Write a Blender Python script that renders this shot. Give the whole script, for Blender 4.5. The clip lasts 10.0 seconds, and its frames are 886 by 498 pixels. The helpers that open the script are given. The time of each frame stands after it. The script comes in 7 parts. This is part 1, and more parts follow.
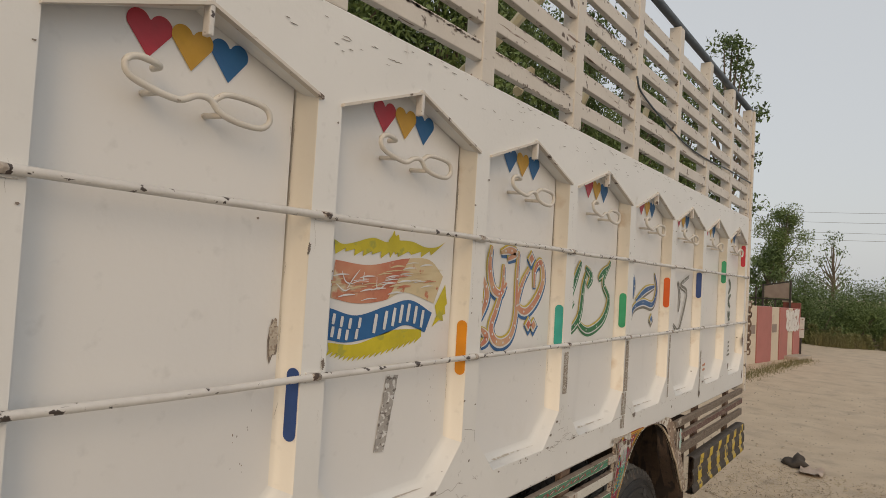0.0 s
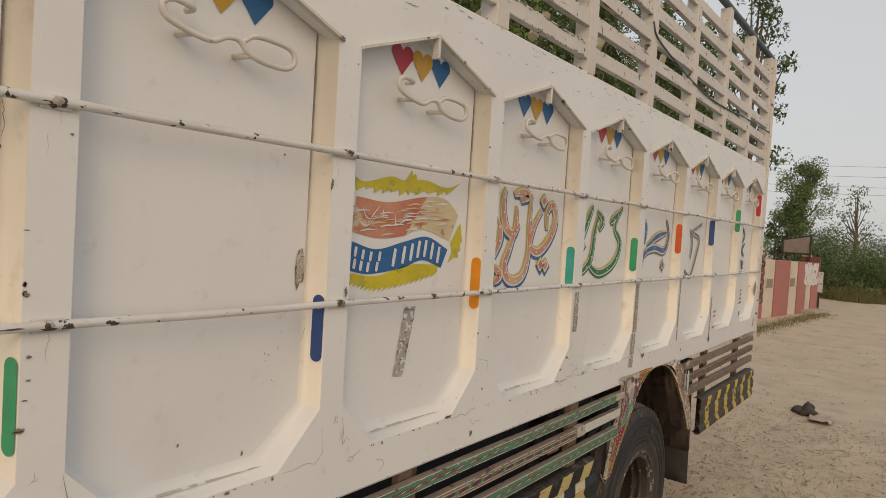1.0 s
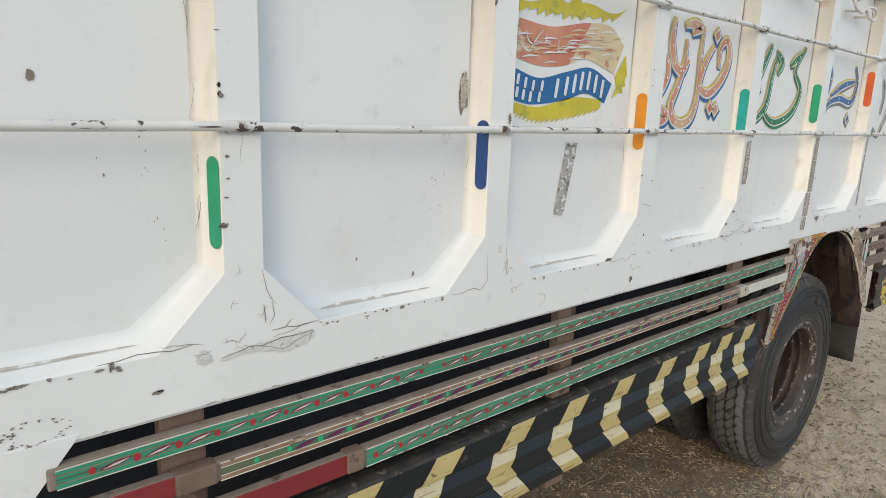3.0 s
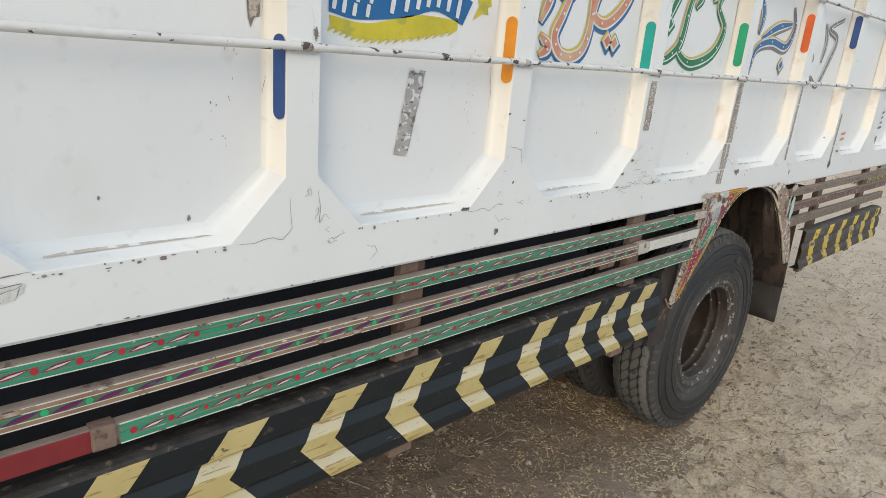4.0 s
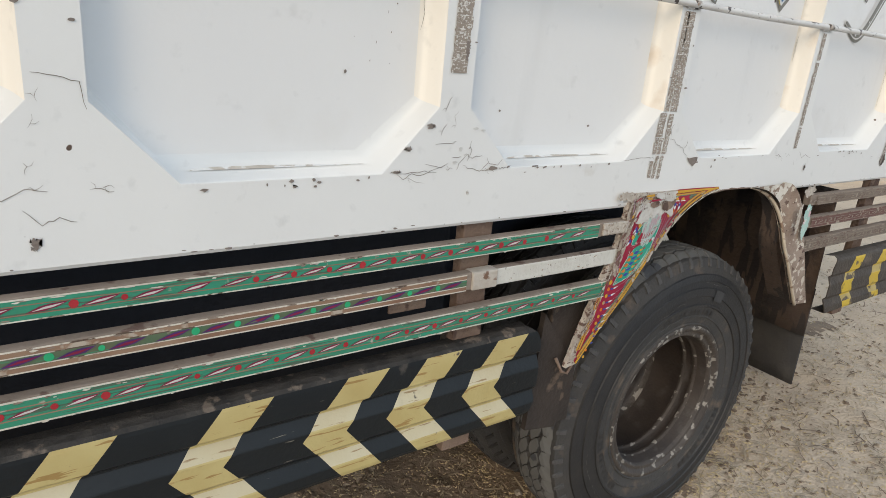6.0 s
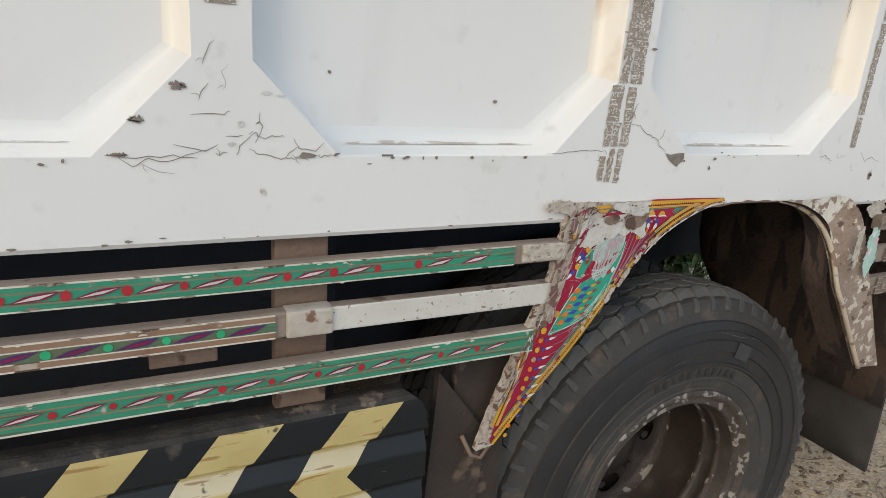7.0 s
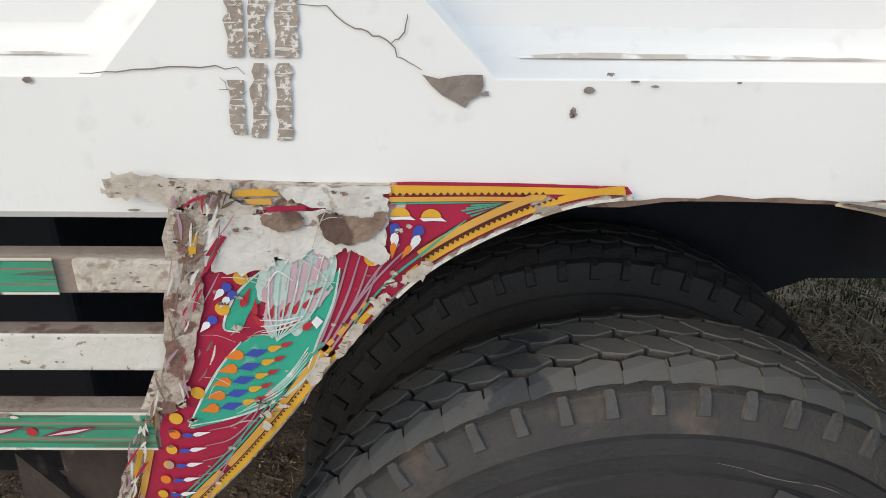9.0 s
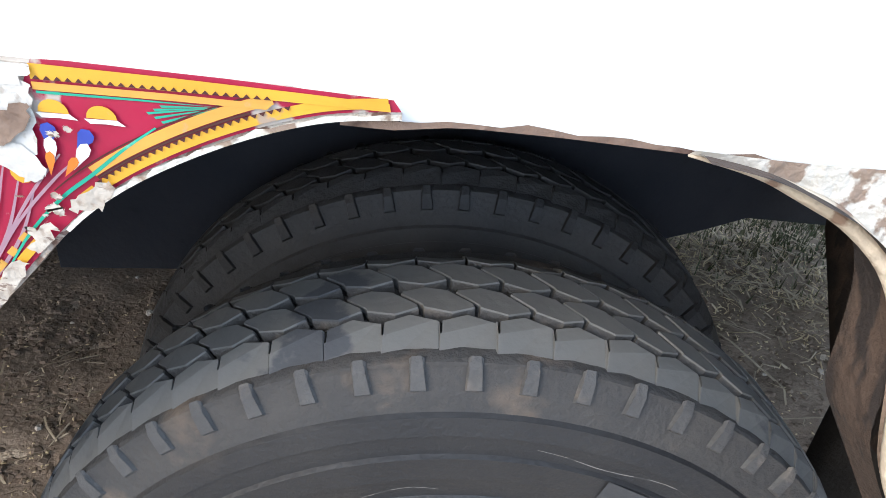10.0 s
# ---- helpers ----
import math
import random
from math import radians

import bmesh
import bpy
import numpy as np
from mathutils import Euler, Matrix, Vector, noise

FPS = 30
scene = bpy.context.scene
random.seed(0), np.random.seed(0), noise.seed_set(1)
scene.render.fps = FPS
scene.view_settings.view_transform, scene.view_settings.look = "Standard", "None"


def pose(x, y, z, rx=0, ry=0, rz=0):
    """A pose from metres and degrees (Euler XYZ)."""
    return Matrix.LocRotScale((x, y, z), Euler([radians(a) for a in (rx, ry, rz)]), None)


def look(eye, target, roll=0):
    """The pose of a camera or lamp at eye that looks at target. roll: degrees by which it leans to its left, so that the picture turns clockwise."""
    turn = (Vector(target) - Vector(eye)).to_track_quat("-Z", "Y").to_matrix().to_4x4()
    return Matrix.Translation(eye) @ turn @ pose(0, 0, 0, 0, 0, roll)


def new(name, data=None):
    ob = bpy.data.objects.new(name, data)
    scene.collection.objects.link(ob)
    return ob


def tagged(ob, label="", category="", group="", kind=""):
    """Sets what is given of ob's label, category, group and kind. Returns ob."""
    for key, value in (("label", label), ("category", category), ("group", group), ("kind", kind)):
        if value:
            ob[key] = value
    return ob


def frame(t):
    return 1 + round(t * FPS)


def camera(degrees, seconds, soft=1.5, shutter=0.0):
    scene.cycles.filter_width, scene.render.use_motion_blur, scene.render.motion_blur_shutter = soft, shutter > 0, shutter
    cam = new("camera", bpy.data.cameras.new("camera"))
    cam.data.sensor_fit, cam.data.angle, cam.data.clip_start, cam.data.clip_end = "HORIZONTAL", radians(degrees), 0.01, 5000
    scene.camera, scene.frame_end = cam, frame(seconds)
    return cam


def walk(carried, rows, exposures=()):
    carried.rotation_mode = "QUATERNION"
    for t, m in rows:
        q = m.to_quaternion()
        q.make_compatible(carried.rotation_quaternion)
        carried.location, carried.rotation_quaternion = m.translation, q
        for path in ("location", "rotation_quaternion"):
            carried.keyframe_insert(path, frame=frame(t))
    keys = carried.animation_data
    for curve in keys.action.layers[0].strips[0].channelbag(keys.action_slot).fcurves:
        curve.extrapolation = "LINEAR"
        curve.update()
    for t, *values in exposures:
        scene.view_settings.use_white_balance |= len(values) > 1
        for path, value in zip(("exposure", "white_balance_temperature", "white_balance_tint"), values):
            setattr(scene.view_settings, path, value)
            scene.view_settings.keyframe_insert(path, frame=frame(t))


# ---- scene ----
cam = camera(68.9, 10.0, soft=0.85)

PATH = [
    (0, (0.484, -1.004, 1.865), (2.1, 0.171, 1.943), 3.3),
    (0.5, (0.433, -1.021, 1.847), (2.129, 0.036, 1.907), 3.7),
    (1, (0.417, -1.063, 1.821), (2.006, 0.148, 1.755), 3.5),
    (1.5, (0.387, -1.063, 1.722), (1.768, 0.375, 1.565), 0.6),
    (1.6, (0.374, -1.046, 1.697), (1.693, 0.442, 1.486), 0.7),
    (2, (0.334, -1.06, 1.678), (1.484, 0.531, 1.297), 0.9),
    (2.5, (0.335, -1.035, 1.675), (1.492, 0.534, 1.228), 1.0),
    (3, (0.388, -0.996, 1.671), (1.687, 0.467, 1.255), 2.0),
    (3.2, (0.44, -0.996, 1.669), (1.793, 0.406, 1.215), 2.5),
    (4.3, (0.957, -1.08, 1.625), (2.276, 0.298, 1.023), 4.9),
    (4.5, (1.071, -1.07, 1.6), (2.39, 0.317, 1.017), 3.5),
    (5, (1.353, -1.02, 1.576), (2.672, 0.397, 1.074), 5.9),
    (5.5, (1.638, -0.956, 1.552), (2.911, 0.45, 0.919), 3.5),
    (5.7, (1.765, -0.954, 1.541), (2.984, 0.503, 0.914), 3.7),
    (6.8, (2.432, -0.857, 1.426), (3.371, 0.802, 0.819), 5.8),
    (7, (2.537, -0.814, 1.417), (3.429, 0.885, 0.853), 4.1),
    (7.5, (2.822, -0.73, 1.407), (3.547, 1.067, 0.914), -0.8),
    (8, (3.064, -0.695, 1.418), (3.408, 1.201, 0.881), 2.4),
    (8.5, (3.224, -0.623, 1.397), (3.368, 1.251, 0.712), 1.3),
    (9, (3.39, -0.482, 1.349), (3.407, 1.369, 0.592), 0.5),
    (9.5, (3.498, -0.366, 1.328), (3.617, 1.308, 0.24), 6.6),
    (10, (3.541, -0.337, 1.314), (3.696, 1.382, 0.303), 7.5),
]
walk(cam, [(t, look(eye, target, roll)) for t, eye, target, roll in PATH],
     [(0, -0.51, 8000, 13), (0.5, -0.49, 8350, 15), (1.2, -0.48, 8000, 14), (1.5, -0.38, 7150, 10), (1.7, -0.20, 6800, 8), (2.1, -0.08, 6450, 6), (2.6, 0.03, 6450, 6), (4.5, 0.14, 6450, 7), (7, 0.08, 6550, 8), (7.5, -0.05, 6550, 8), (8.1, 0.06, 6650, 8), (8.6, 0.10, 6650, 8), (9, 0.40, 6550, 9), (9.4, 0.96, 6200, 9), (9.7, 1.28, 6000, 9), (10, 1.36, 5900, 9)])

# ---- world and sun ----
world = bpy.data.worlds.new("world")
scene.world = world
world.use_nodes = True
wn, wl = world.node_tree.nodes, world.node_tree.links
sky = wn.new("ShaderNodeTexSky")
sky.sky_type, sky.sun_disc = "NISHITA", False
sky.sun_elevation, sky.sun_rotation = radians(27), radians(-128)
sky.air_density, sky.dust_density, sky.ozone_density = 1.0, 4.0, 1.5
haze = wn.new("ShaderNodeMix")
haze.data_type = "RGBA"
haze.inputs[0].default_value = 0.74
haze.inputs[7].default_value = (5.9, 6.9, 8.2, 1)
wl.new(sky.outputs[0], haze.inputs[6])
wl.new(haze.outputs[2], wn["Background"].inputs[0])
wn["Background"].inputs[1].default_value = 0.15
sun = new("sun", bpy.data.lights.new("sun", "SUN"))
sun.data.energy, sun.data.angle, sun.data.color = 0.85, radians(28), (1.0, 0.77, 0.52)
sun.matrix_world = look((-8.0, -6.2, 5.0), (0, 0, 0))


# ---- materials ----
def material(name, a, b, scale=5.0, rough=0.55, bump=0.15, grain=90.0, metal=0.0, spot=None, spot_scale=16.0,
             spot_size=0.07, spot_share=0.8, wear=None, wear_scale=9.0, wear_from=0.66, streak=0.0, soft=0.05, scratch=None, along=(3, 30, 70), scratch_from=0.64, spec=0.5):
    """Two-scale colour with relief; spot: sparse small chips; wear: patches of another colour where noise is high."""
    m = bpy.data.materials.new(name)
    m.use_nodes = True
    n, l = m.node_tree.nodes, m.node_tree.links
    out = n["Principled BSDF"]
    where = n.new("ShaderNodeTexCoord").outputs["Object"]

    def grainy(s, detail=5.0, stretch=None):
        t = n.new("ShaderNodeTexNoise")
        t.inputs["Scale"].default_value, t.inputs["Detail"].default_value = s, detail
        if stretch:
            mp = n.new("ShaderNodeMapping")
            mp.inputs["Scale"].default_value = stretch
            l.new(where, mp.inputs[0])
            l.new(mp.outputs[0], t.inputs["Vector"])
        else:
            l.new(where, t.inputs["Vector"])
        return t.outputs["Fac"]

    def mixed(f, c, d):
        x = n.new("ShaderNodeMix")
        x.data_type = "RGBA"
        l.new(f, x.inputs[0])
        for k, v in ((6, c), (7, d)):
            if isinstance(v, tuple):
                x.inputs[k].default_value = (*v, 1)
            else:
                l.new(v, x.inputs[k])
        return x.outputs[2]

    def between(f, lo, hi):
        r = n.new("ShaderNodeMapRange")
        r.inputs[1].default_value, r.inputs[2].default_value = lo, hi
        l.new(f, r.inputs[0])
        return r.outputs[0]

    col = mixed(between(grainy(scale), 0.3, 0.7), a, b)
    dark = tuple(v * 0.72 for v in a)
    fine = grainy(grain * 0.45, 4.0)
    col = mixed(between(fine, 0.62, 0.95), col, dark)
    if streak:
        col = mixed(between(grainy(1.0, 3.0, (9, 9, 0.7)), 0.75 - streak, 1.2), col, tuple(v * 0.6 for v in b))
    if wear:
        col = mixed(between(grainy(wear_scale, 9.0), wear_from, wear_from + soft), col, wear)
    if scratch:
        col = mixed(between(grainy(1.6, 7.0, along), scratch_from, scratch_from + 0.03), col, scratch)
    if spot:
        v = n.new("ShaderNodeTexVoronoi")
        v.inputs["Scale"].default_value = spot_scale
        wob = n.new("ShaderNodeVectorMath")
        wob.operation = "MULTIPLY_ADD"
        nz = n.new("ShaderNodeTexNoise")
        nz.inputs["Scale"].default_value = 40
        l.new(where, nz.inputs["Vector"])
        l.new(nz.outputs["Color"], wob.inputs[0])
        wob.inputs[1].default_value = (0.012, 0.012, 0.012)
        l.new(where, wob.inputs[2])
        l.new(wob.outputs[0], v.inputs["Vector"])
        near = between(v.outputs["Distance"], spot_size, spot_size * 0.8)
        sep = n.new("ShaderNodeSeparateColor")
        l.new(v.outputs["Color"], sep.inputs[0])
        some = between(sep.outputs[0], spot_share, spot_share + 0.01)
        both = n.new("ShaderNodeMath")
        both.operation = "MULTIPLY"
        l.new(near, both.inputs[0])
        l.new(some, both.inputs[1])
        col = mixed(both.outputs[0], col, spot)
    l.new(col, out.inputs["Base Color"])
    rg = n.new("ShaderNodeMapRange")
    rg.inputs[3].default_value, rg.inputs[4].default_value = max(rough - 0.12, 0.05), min(rough + 0.12, 1)
    l.new(grainy(scale * 3), rg.inputs[0])
    l.new(rg.outputs[0], out.inputs["Roughness"])
    out.inputs["Metallic"].default_value = metal
    out.inputs["Specular IOR Level"].default_value = spec
    if bump:
        bp = n.new("ShaderNodeBump")
        bp.inputs["Strength"].default_value, bp.inputs["Distance"].default_value = bump, 0.01
        l.new(grainy(grain, 6.0), bp.inputs["Height"])
        l.new(bp.outputs[0], out.inputs["Normal"])
    return m


RUST = (0.10, 0.065, 0.045)
WHITE = material("white_paint", (0.77, 0.77, 0.75), (0.72, 0.72, 0.70), 2.5, 0.42, 0.05, 70, spot=RUST, spot_scale=17,
                 spot_size=0.075, spot_share=0.88, wear=(0.60, 0.58, 0.53), wear_scale=5, wear_from=0.67, streak=0.05)
PANEL = material("panel_paint", (0.76, 0.757, 0.742), (0.715, 0.715, 0.708), 1.8, 0.40, 0.05, 50, spot=(0.09, 0.07, 0.06), spot_scale=7,
                 spot_size=0.05, spot_share=0.74, wear=(0.66, 0.645, 0.615), wear_scale=4, wear_from=0.60, soft=0.25, streak=0.10)
CREAM = material("cream_paint", (0.82, 0.775, 0.69), (0.79, 0.74, 0.65), 3, 0.45, 0.05, 70, spot=RUST, spot_scale=14,
                 spot_size=0.08, spot_share=0.85, wear=(0.56, 0.42, 0.28), wear_scale=7, wear_from=0.59, streak=0.14, soft=0.2)
RACK = material("rack_paint", (0.66, 0.62, 0.56), (0.58, 0.53, 0.47), 4, 0.5, 0.08, 70, spot=RUST, spot_scale=15, spot_size=0.11,
                spot_share=0.80, wear=RUST, wear_scale=24, wear_from=0.63, scratch=(0.20, 0.13, 0.09), along=(3, 30, 40), scratch_from=0.66)
RAIL = material("rail_paint", (0.70, 0.685, 0.655), (0.58, 0.56, 0.535), 9, 0.38, 0.15, 90, wear=(0.07, 0.055, 0.048), wear_scale=46, wear_from=0.612, soft=0.02, scratch=(0.09, 0.07, 0.06), along=(8, 90, 90), scratch_from=0.665)
BEAD = material("weld_rust", (0.34, 0.27, 0.215), (0.58, 0.54, 0.49), 70, 0.7, 0.5, 140, wear=(0.085, 0.06, 0.048), wear_scale=80, wear_from=0.50, soft=0.03)
HOOK = material("hook_paint", (0.70, 0.665, 0.605), (0.60, 0.56, 0.50), 12, 0.4, 0.1, 90, wear=(0.40, 0.34, 0.28), wear_scale=60, wear_from=0.68)
RUSTY = material("rusty_steel", (0.15, 0.095, 0.07), (0.24, 0.17, 0.125), 9, 0.8, 0.4, 120, wear=(0.10, 0.06, 0.045), wear_scale=18, wear_from=0.55)
LEDGE = material("dusty_ledge", (0.29, 0.235, 0.19), (0.21, 0.165, 0.13), 8, 0.8, 0.3, 110, wear=(0.14, 0.09, 0.07), wear_scale=22, wear_from=0.60)
CHIP = material("bare_chip", (0.17, 0.14, 0.12), (0.26, 0.22, 0.19), 40, 0.8, 0.3, 160)
CRACK = material("crack", (0.15, 0.125, 0.10), (0.24, 0.20, 0.165), 30, 0.9, 0.1)
PEEL = material("peeled_paint", (0.38, 0.33, 0.275), (0.54, 0.49, 0.42), 70, 0.8, 0.35, 150, wear=(0.30, 0.24, 0.19), wear_scale=95, wear_from=0.56, soft=0.1, scratch=(0.17, 0.12, 0.095), along=(55, 90, 150), scratch_from=0.63)
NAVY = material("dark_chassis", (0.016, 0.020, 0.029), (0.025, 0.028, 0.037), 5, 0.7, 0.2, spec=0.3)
GREY = material("worn_foil", (0.42, 0.40, 0.38), (0.32, 0.30, 0.28), 40, 0.45, 0.4, 140, wear=(0.68, 0.68, 0.67), wear_scale=70, wear_from=0.53, scratch=(0.17, 0.15, 0.135), along=(30, 30, 60), scratch_from=0.58)
BROWN = material("old_tape", (0.27, 0.225, 0.18), (0.33, 0.28, 0.235), 30, 0.75, 0.4, 150, wear=(0.62, 0.60, 0.56), wear_scale=300, wear_from=0.56, soft=0.04, scratch=(0.64, 0.62, 0.58), along=(26, 26, 260), scratch_from=0.585)
BLACK = material("black_paint", (0.006, 0.008, 0.0095), (0.009, 0.0115, 0.0130), 7, 0.46, 0.12, 90, wear=(0.06, 0.053, 0.046), wear_scale=18, wear_from=0.68, soft=0.06, scratch=(0.17, 0.15, 0.12), along=(9, 30, 90), scratch_from=0.71, spec=0.42)
# Faded yellow, made paler still for the light on upward-sloping stripe faces.
FADED_LIT = material("faded_lit_yellow", (0.56, 0.51, 0.36), (0.50, 0.43, 0.27), 9, 0.55, 0.15, 90, wear=(0.10, 0.085, 0.07), wear_scale=40, wear_from=0.68, scratch=(0.30, 0.21, 0.11), along=(9, 30, 90), scratch_from=0.62)
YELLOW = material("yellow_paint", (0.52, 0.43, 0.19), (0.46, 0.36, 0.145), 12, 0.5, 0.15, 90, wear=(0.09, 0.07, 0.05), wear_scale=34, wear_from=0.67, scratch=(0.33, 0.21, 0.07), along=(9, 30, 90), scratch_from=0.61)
RUBBER = material("tyre_rubber", (0.0180, 0.0178, 0.0190), (0.026, 0.0248, 0.0245), 10, 0.55, 0.2, 140, wear=(0.054, 0.044, 0.036), wear_scale=6, wear_from=0.58, soft=0.3)
DUSTY = material("dusty_rubber", (0.055, 0.051, 0.047), (0.040, 0.039, 0.039), 14, 0.8, 0.35, 140, wear=(0.13, 0.10, 0.075), wear_scale=16, wear_from=0.56, soft=0.18)
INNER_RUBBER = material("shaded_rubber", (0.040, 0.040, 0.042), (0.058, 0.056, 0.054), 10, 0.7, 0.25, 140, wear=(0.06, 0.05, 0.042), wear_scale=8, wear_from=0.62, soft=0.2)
WALL = material("groove_rubber", (0.080, 0.078, 0.076), (0.055, 0.054, 0.054), 20, 0.8, 0.35, 140, wear=(0.15, 0.13, 0.11), wear_scale=24, wear_from=0.60, soft=0.15)
TREAD = material("tread_rubber", (0.108, 0.109, 0.106), (0.132, 0.128, 0.119), 12, 0.75, 0.10, 90, wear=(0.055, 0.058, 0.064), wear_scale=9, wear_from=0.60, soft=0.03)
RIM = material("rusty_rim", (0.026, 0.020, 0.017), (0.046, 0.034, 0.027), 12, 0.6, 0.25, 100, wear=(0.075, 0.068, 0.062), wear_scale=14, wear_from=0.56, soft=0.2)
RIMLIP = material("worn_steel_lip", (0.075, 0.062, 0.052), (0.040, 0.032, 0.027), 16, 0.6, 0.4, 100, wear=(0.27, 0.25, 0.22), wear_scale=34, wear_from=0.58, soft=0.04)
FLAP = material("flap_rubber", (0.03, 0.028, 0.027), (0.05, 0.045, 0.04), 12, 0.8, 0.3)
LINER = material("rusty_liner", (0.052, 0.034, 0.025), (0.090, 0.060, 0.043), 7, 0.9, 0.6, 80, wear=(0.020, 0.016, 0.014), wear_scale=9, wear_from=0.52, soft=0.12, scratch=(0.028, 0.021, 0.018), along=(12, 12, 3), scratch_from=0.52)


def colour(name, c, rough=0.45, k=0.8, wear=None, wear_from=0.68, wear_scale=26):
    return material(name, c, tuple(v * k for v in c), 18, rough, 0.06, 110, wear=wear, wear_scale=wear_scale, wear_from=wear_from)


HEART_RED, HEART_GOLD, HEART_BLUE = colour("heart_red", (0.50, 0.03, 0.05)), colour("heart_gold", (0.60, 0.33, 0.035)), colour("heart_blue", (0.012, 0.13, 0.32))
P_GREEN, P_BLUE, P_ORANGE = colour("strip_green", (0.02, 0.36, 0.17)), colour("strip_blue", (0.022, 0.07, 0.24)), colour("strip_orange", (0.80, 0.29, 0.015))
P_TEAL, P_VERMIL, P_RED = colour("strip_teal", (0.02, 0.40, 0.34)), colour("strip_vermilion", (0.75, 0.12, 0.015)), colour("strip_red", (0.55, 0.02, 0.04))
WING = colour("wing_yellow", (0.62, 0.52, 0.03), wear=(0.40, 0.38, 0.05), wear_from=0.58)
BAND = material("faded_red_band", (0.48, 0.10, 0.055), (0.58, 0.28, 0.17), 9, 0.5, 0.05, 80, wear=(0.62, 0.52, 0.36), wear_scale=14, wear_from=0.60)
BANDCREAM = material("faded_cream_band", (0.62, 0.53, 0.34), (0.58, 0.44, 0.26), 12, 0.5, 0.05, 80, wear=(0.50, 0.18, 0.10), wear_scale=26, wear_from=0.62)
BANNER = colour("banner_blue", (0.012, 0.13, 0.34))
LETTER = colour("letter_white", (0.74, 0.75, 0.76))
INK_RED = material("letter_red", (0.55, 0.16, 0.10), (0.60, 0.42, 0.26), 16, 0.5, 0.05)
INK_BLUE, INK_GREEN, INK_GREY = colour("outline_blue", (0.03, 0.14, 0.34)), colour("outline_green", (0.02, 0.19, 0.07)), colour("outline_grey", (0.20, 0.19, 0.16))
INK_GOLD = colour("inner_gold", (0.62, 0.48, 0.08))
S_GREEN = material("slat_green", (0.030, 0.275, 0.165), (0.040, 0.215, 0.125), 14, 0.5, 0.1, 100, wear=(0.40, 0.37, 0.31), wear_scale=34, wear_from=0.67, scratch=(0.07, 0.12, 0.08), along=(5, 30, 150), scratch_from=0.555)
S_BROWN = material("slat_brown", (0.22, 0.12, 0.075), (0.30, 0.20, 0.13), 14, 0.55, 0.1, 100, wear=(0.42, 0.36, 0.29), wear_scale=24, wear_from=0.64)
S_MID = material("slat_olive", (0.12, 0.12, 0.07), (0.07, 0.15, 0.08), 20, 0.55, 0.1, 100, scratch=(0.05, 0.22, 0.12), along=(6, 30, 160), scratch_from=0.58, wear=(0.3, 0.26, 0.2), wear_scale=28, wear_from=0.68)
S_EDGE = material("slat_edge", (0.66, 0.63, 0.55), (0.55, 0.50, 0.42), 16, 0.55, 0.2, 100, wear=RUST, wear_scale=24, wear_from=0.60)
S_CRIM, S_WHITE, S_DOT = colour("motif_crimson", (0.24, 0.012, 0.055), wear=(0.10, 0.16, 0.10), wear_from=0.62), colour("motif_white", (0.66, 0.60, 0.58)), colour("motif_red", (0.42, 0.025, 0.035))
S_DOTG, S_BLUE = colour("motif_green", (0.03, 0.42, 0.18)), colour("motif_blue", (0.085, 0.03, 0.15))
RED_SLAT = material("red_slat", (0.17, 0.012, 0.016), (0.22, 0.022, 0.022), 8, 0.6, 0.15, 90, wear=(0.17, 0.11, 0.09), wear_scale=16, wear_from=0.64, scratch=(0.24, 0.17, 0.14), along=(6, 40, 90), scratch_from=0.69)
A_CRIM = colour("arch_crimson", (0.36, 0.008, 0.045), wear=(0.48, 0.43, 0.38), wear_from=0.645, wear_scale=34)
A_GOLD = colour("arch_gold", (0.66, 0.36, 0.03), wear=(0.36, 0.27, 0.20), wear_from=0.62, wear_scale=40)
A_TEAL = material("arch_teal", (0.33, 0.52, 0.46), (0.45, 0.60, 0.54), 20, 0.5, 0.1, 90, wear=(0.62, 0.42, 0.42), wear_scale=34, wear_from=0.6, scratch=(0.66, 0.66, 0.62), along=(45, 45, 22), scratch_from=0.57)
A_RUST = material("arch_base", (0.38, 0.32, 0.265), (0.55, 0.50, 0.43), 34, 0.8, 0.7, 100, wear=(0.20, 0.125, 0.095), wear_scale=70, wear_from=0.56, soft=0.06, scratch=(0.16, 0.10, 0.08), along=(22, 60, 60), scratch_from=0.58)
A_BLUE, A_ORANGE = colour("arch_blue", (0.04, 0.07, 0.38)), colour("arch_orange", (0.72, 0.20, 0.02))
STAY = material("stay_wood", (0.62, 0.55, 0.36), (0.45, 0.38, 0.24), 12, 0.7, 0.2)
TUBE = material("top_tube", (0.05, 0.07, 0.09), (0.09, 0.11, 0.13), 8, 0.5, 0.1)


# ---- mesh helpers ----
def part(name, bm, mats, parent=None, label="", smooth=False, kind=""):
    me = bpy.data.meshes.new(name)
    if isinstance(bm, bmesh.types.BMesh):
        bm.normal_update()
        bm.to_mesh(me)
        bm.free()
    else:
        me.from_pydata(*bm)
    for m in mats if isinstance(mats, (list, tuple)) else [mats]:
        me.materials.append(m)
    if smooth:
        for p in me.polygons:
            p.use_smooth = True
    ob = new(name, me)
    if parent:
        ob.parent = parent
    return tagged(ob, label, kind=kind)


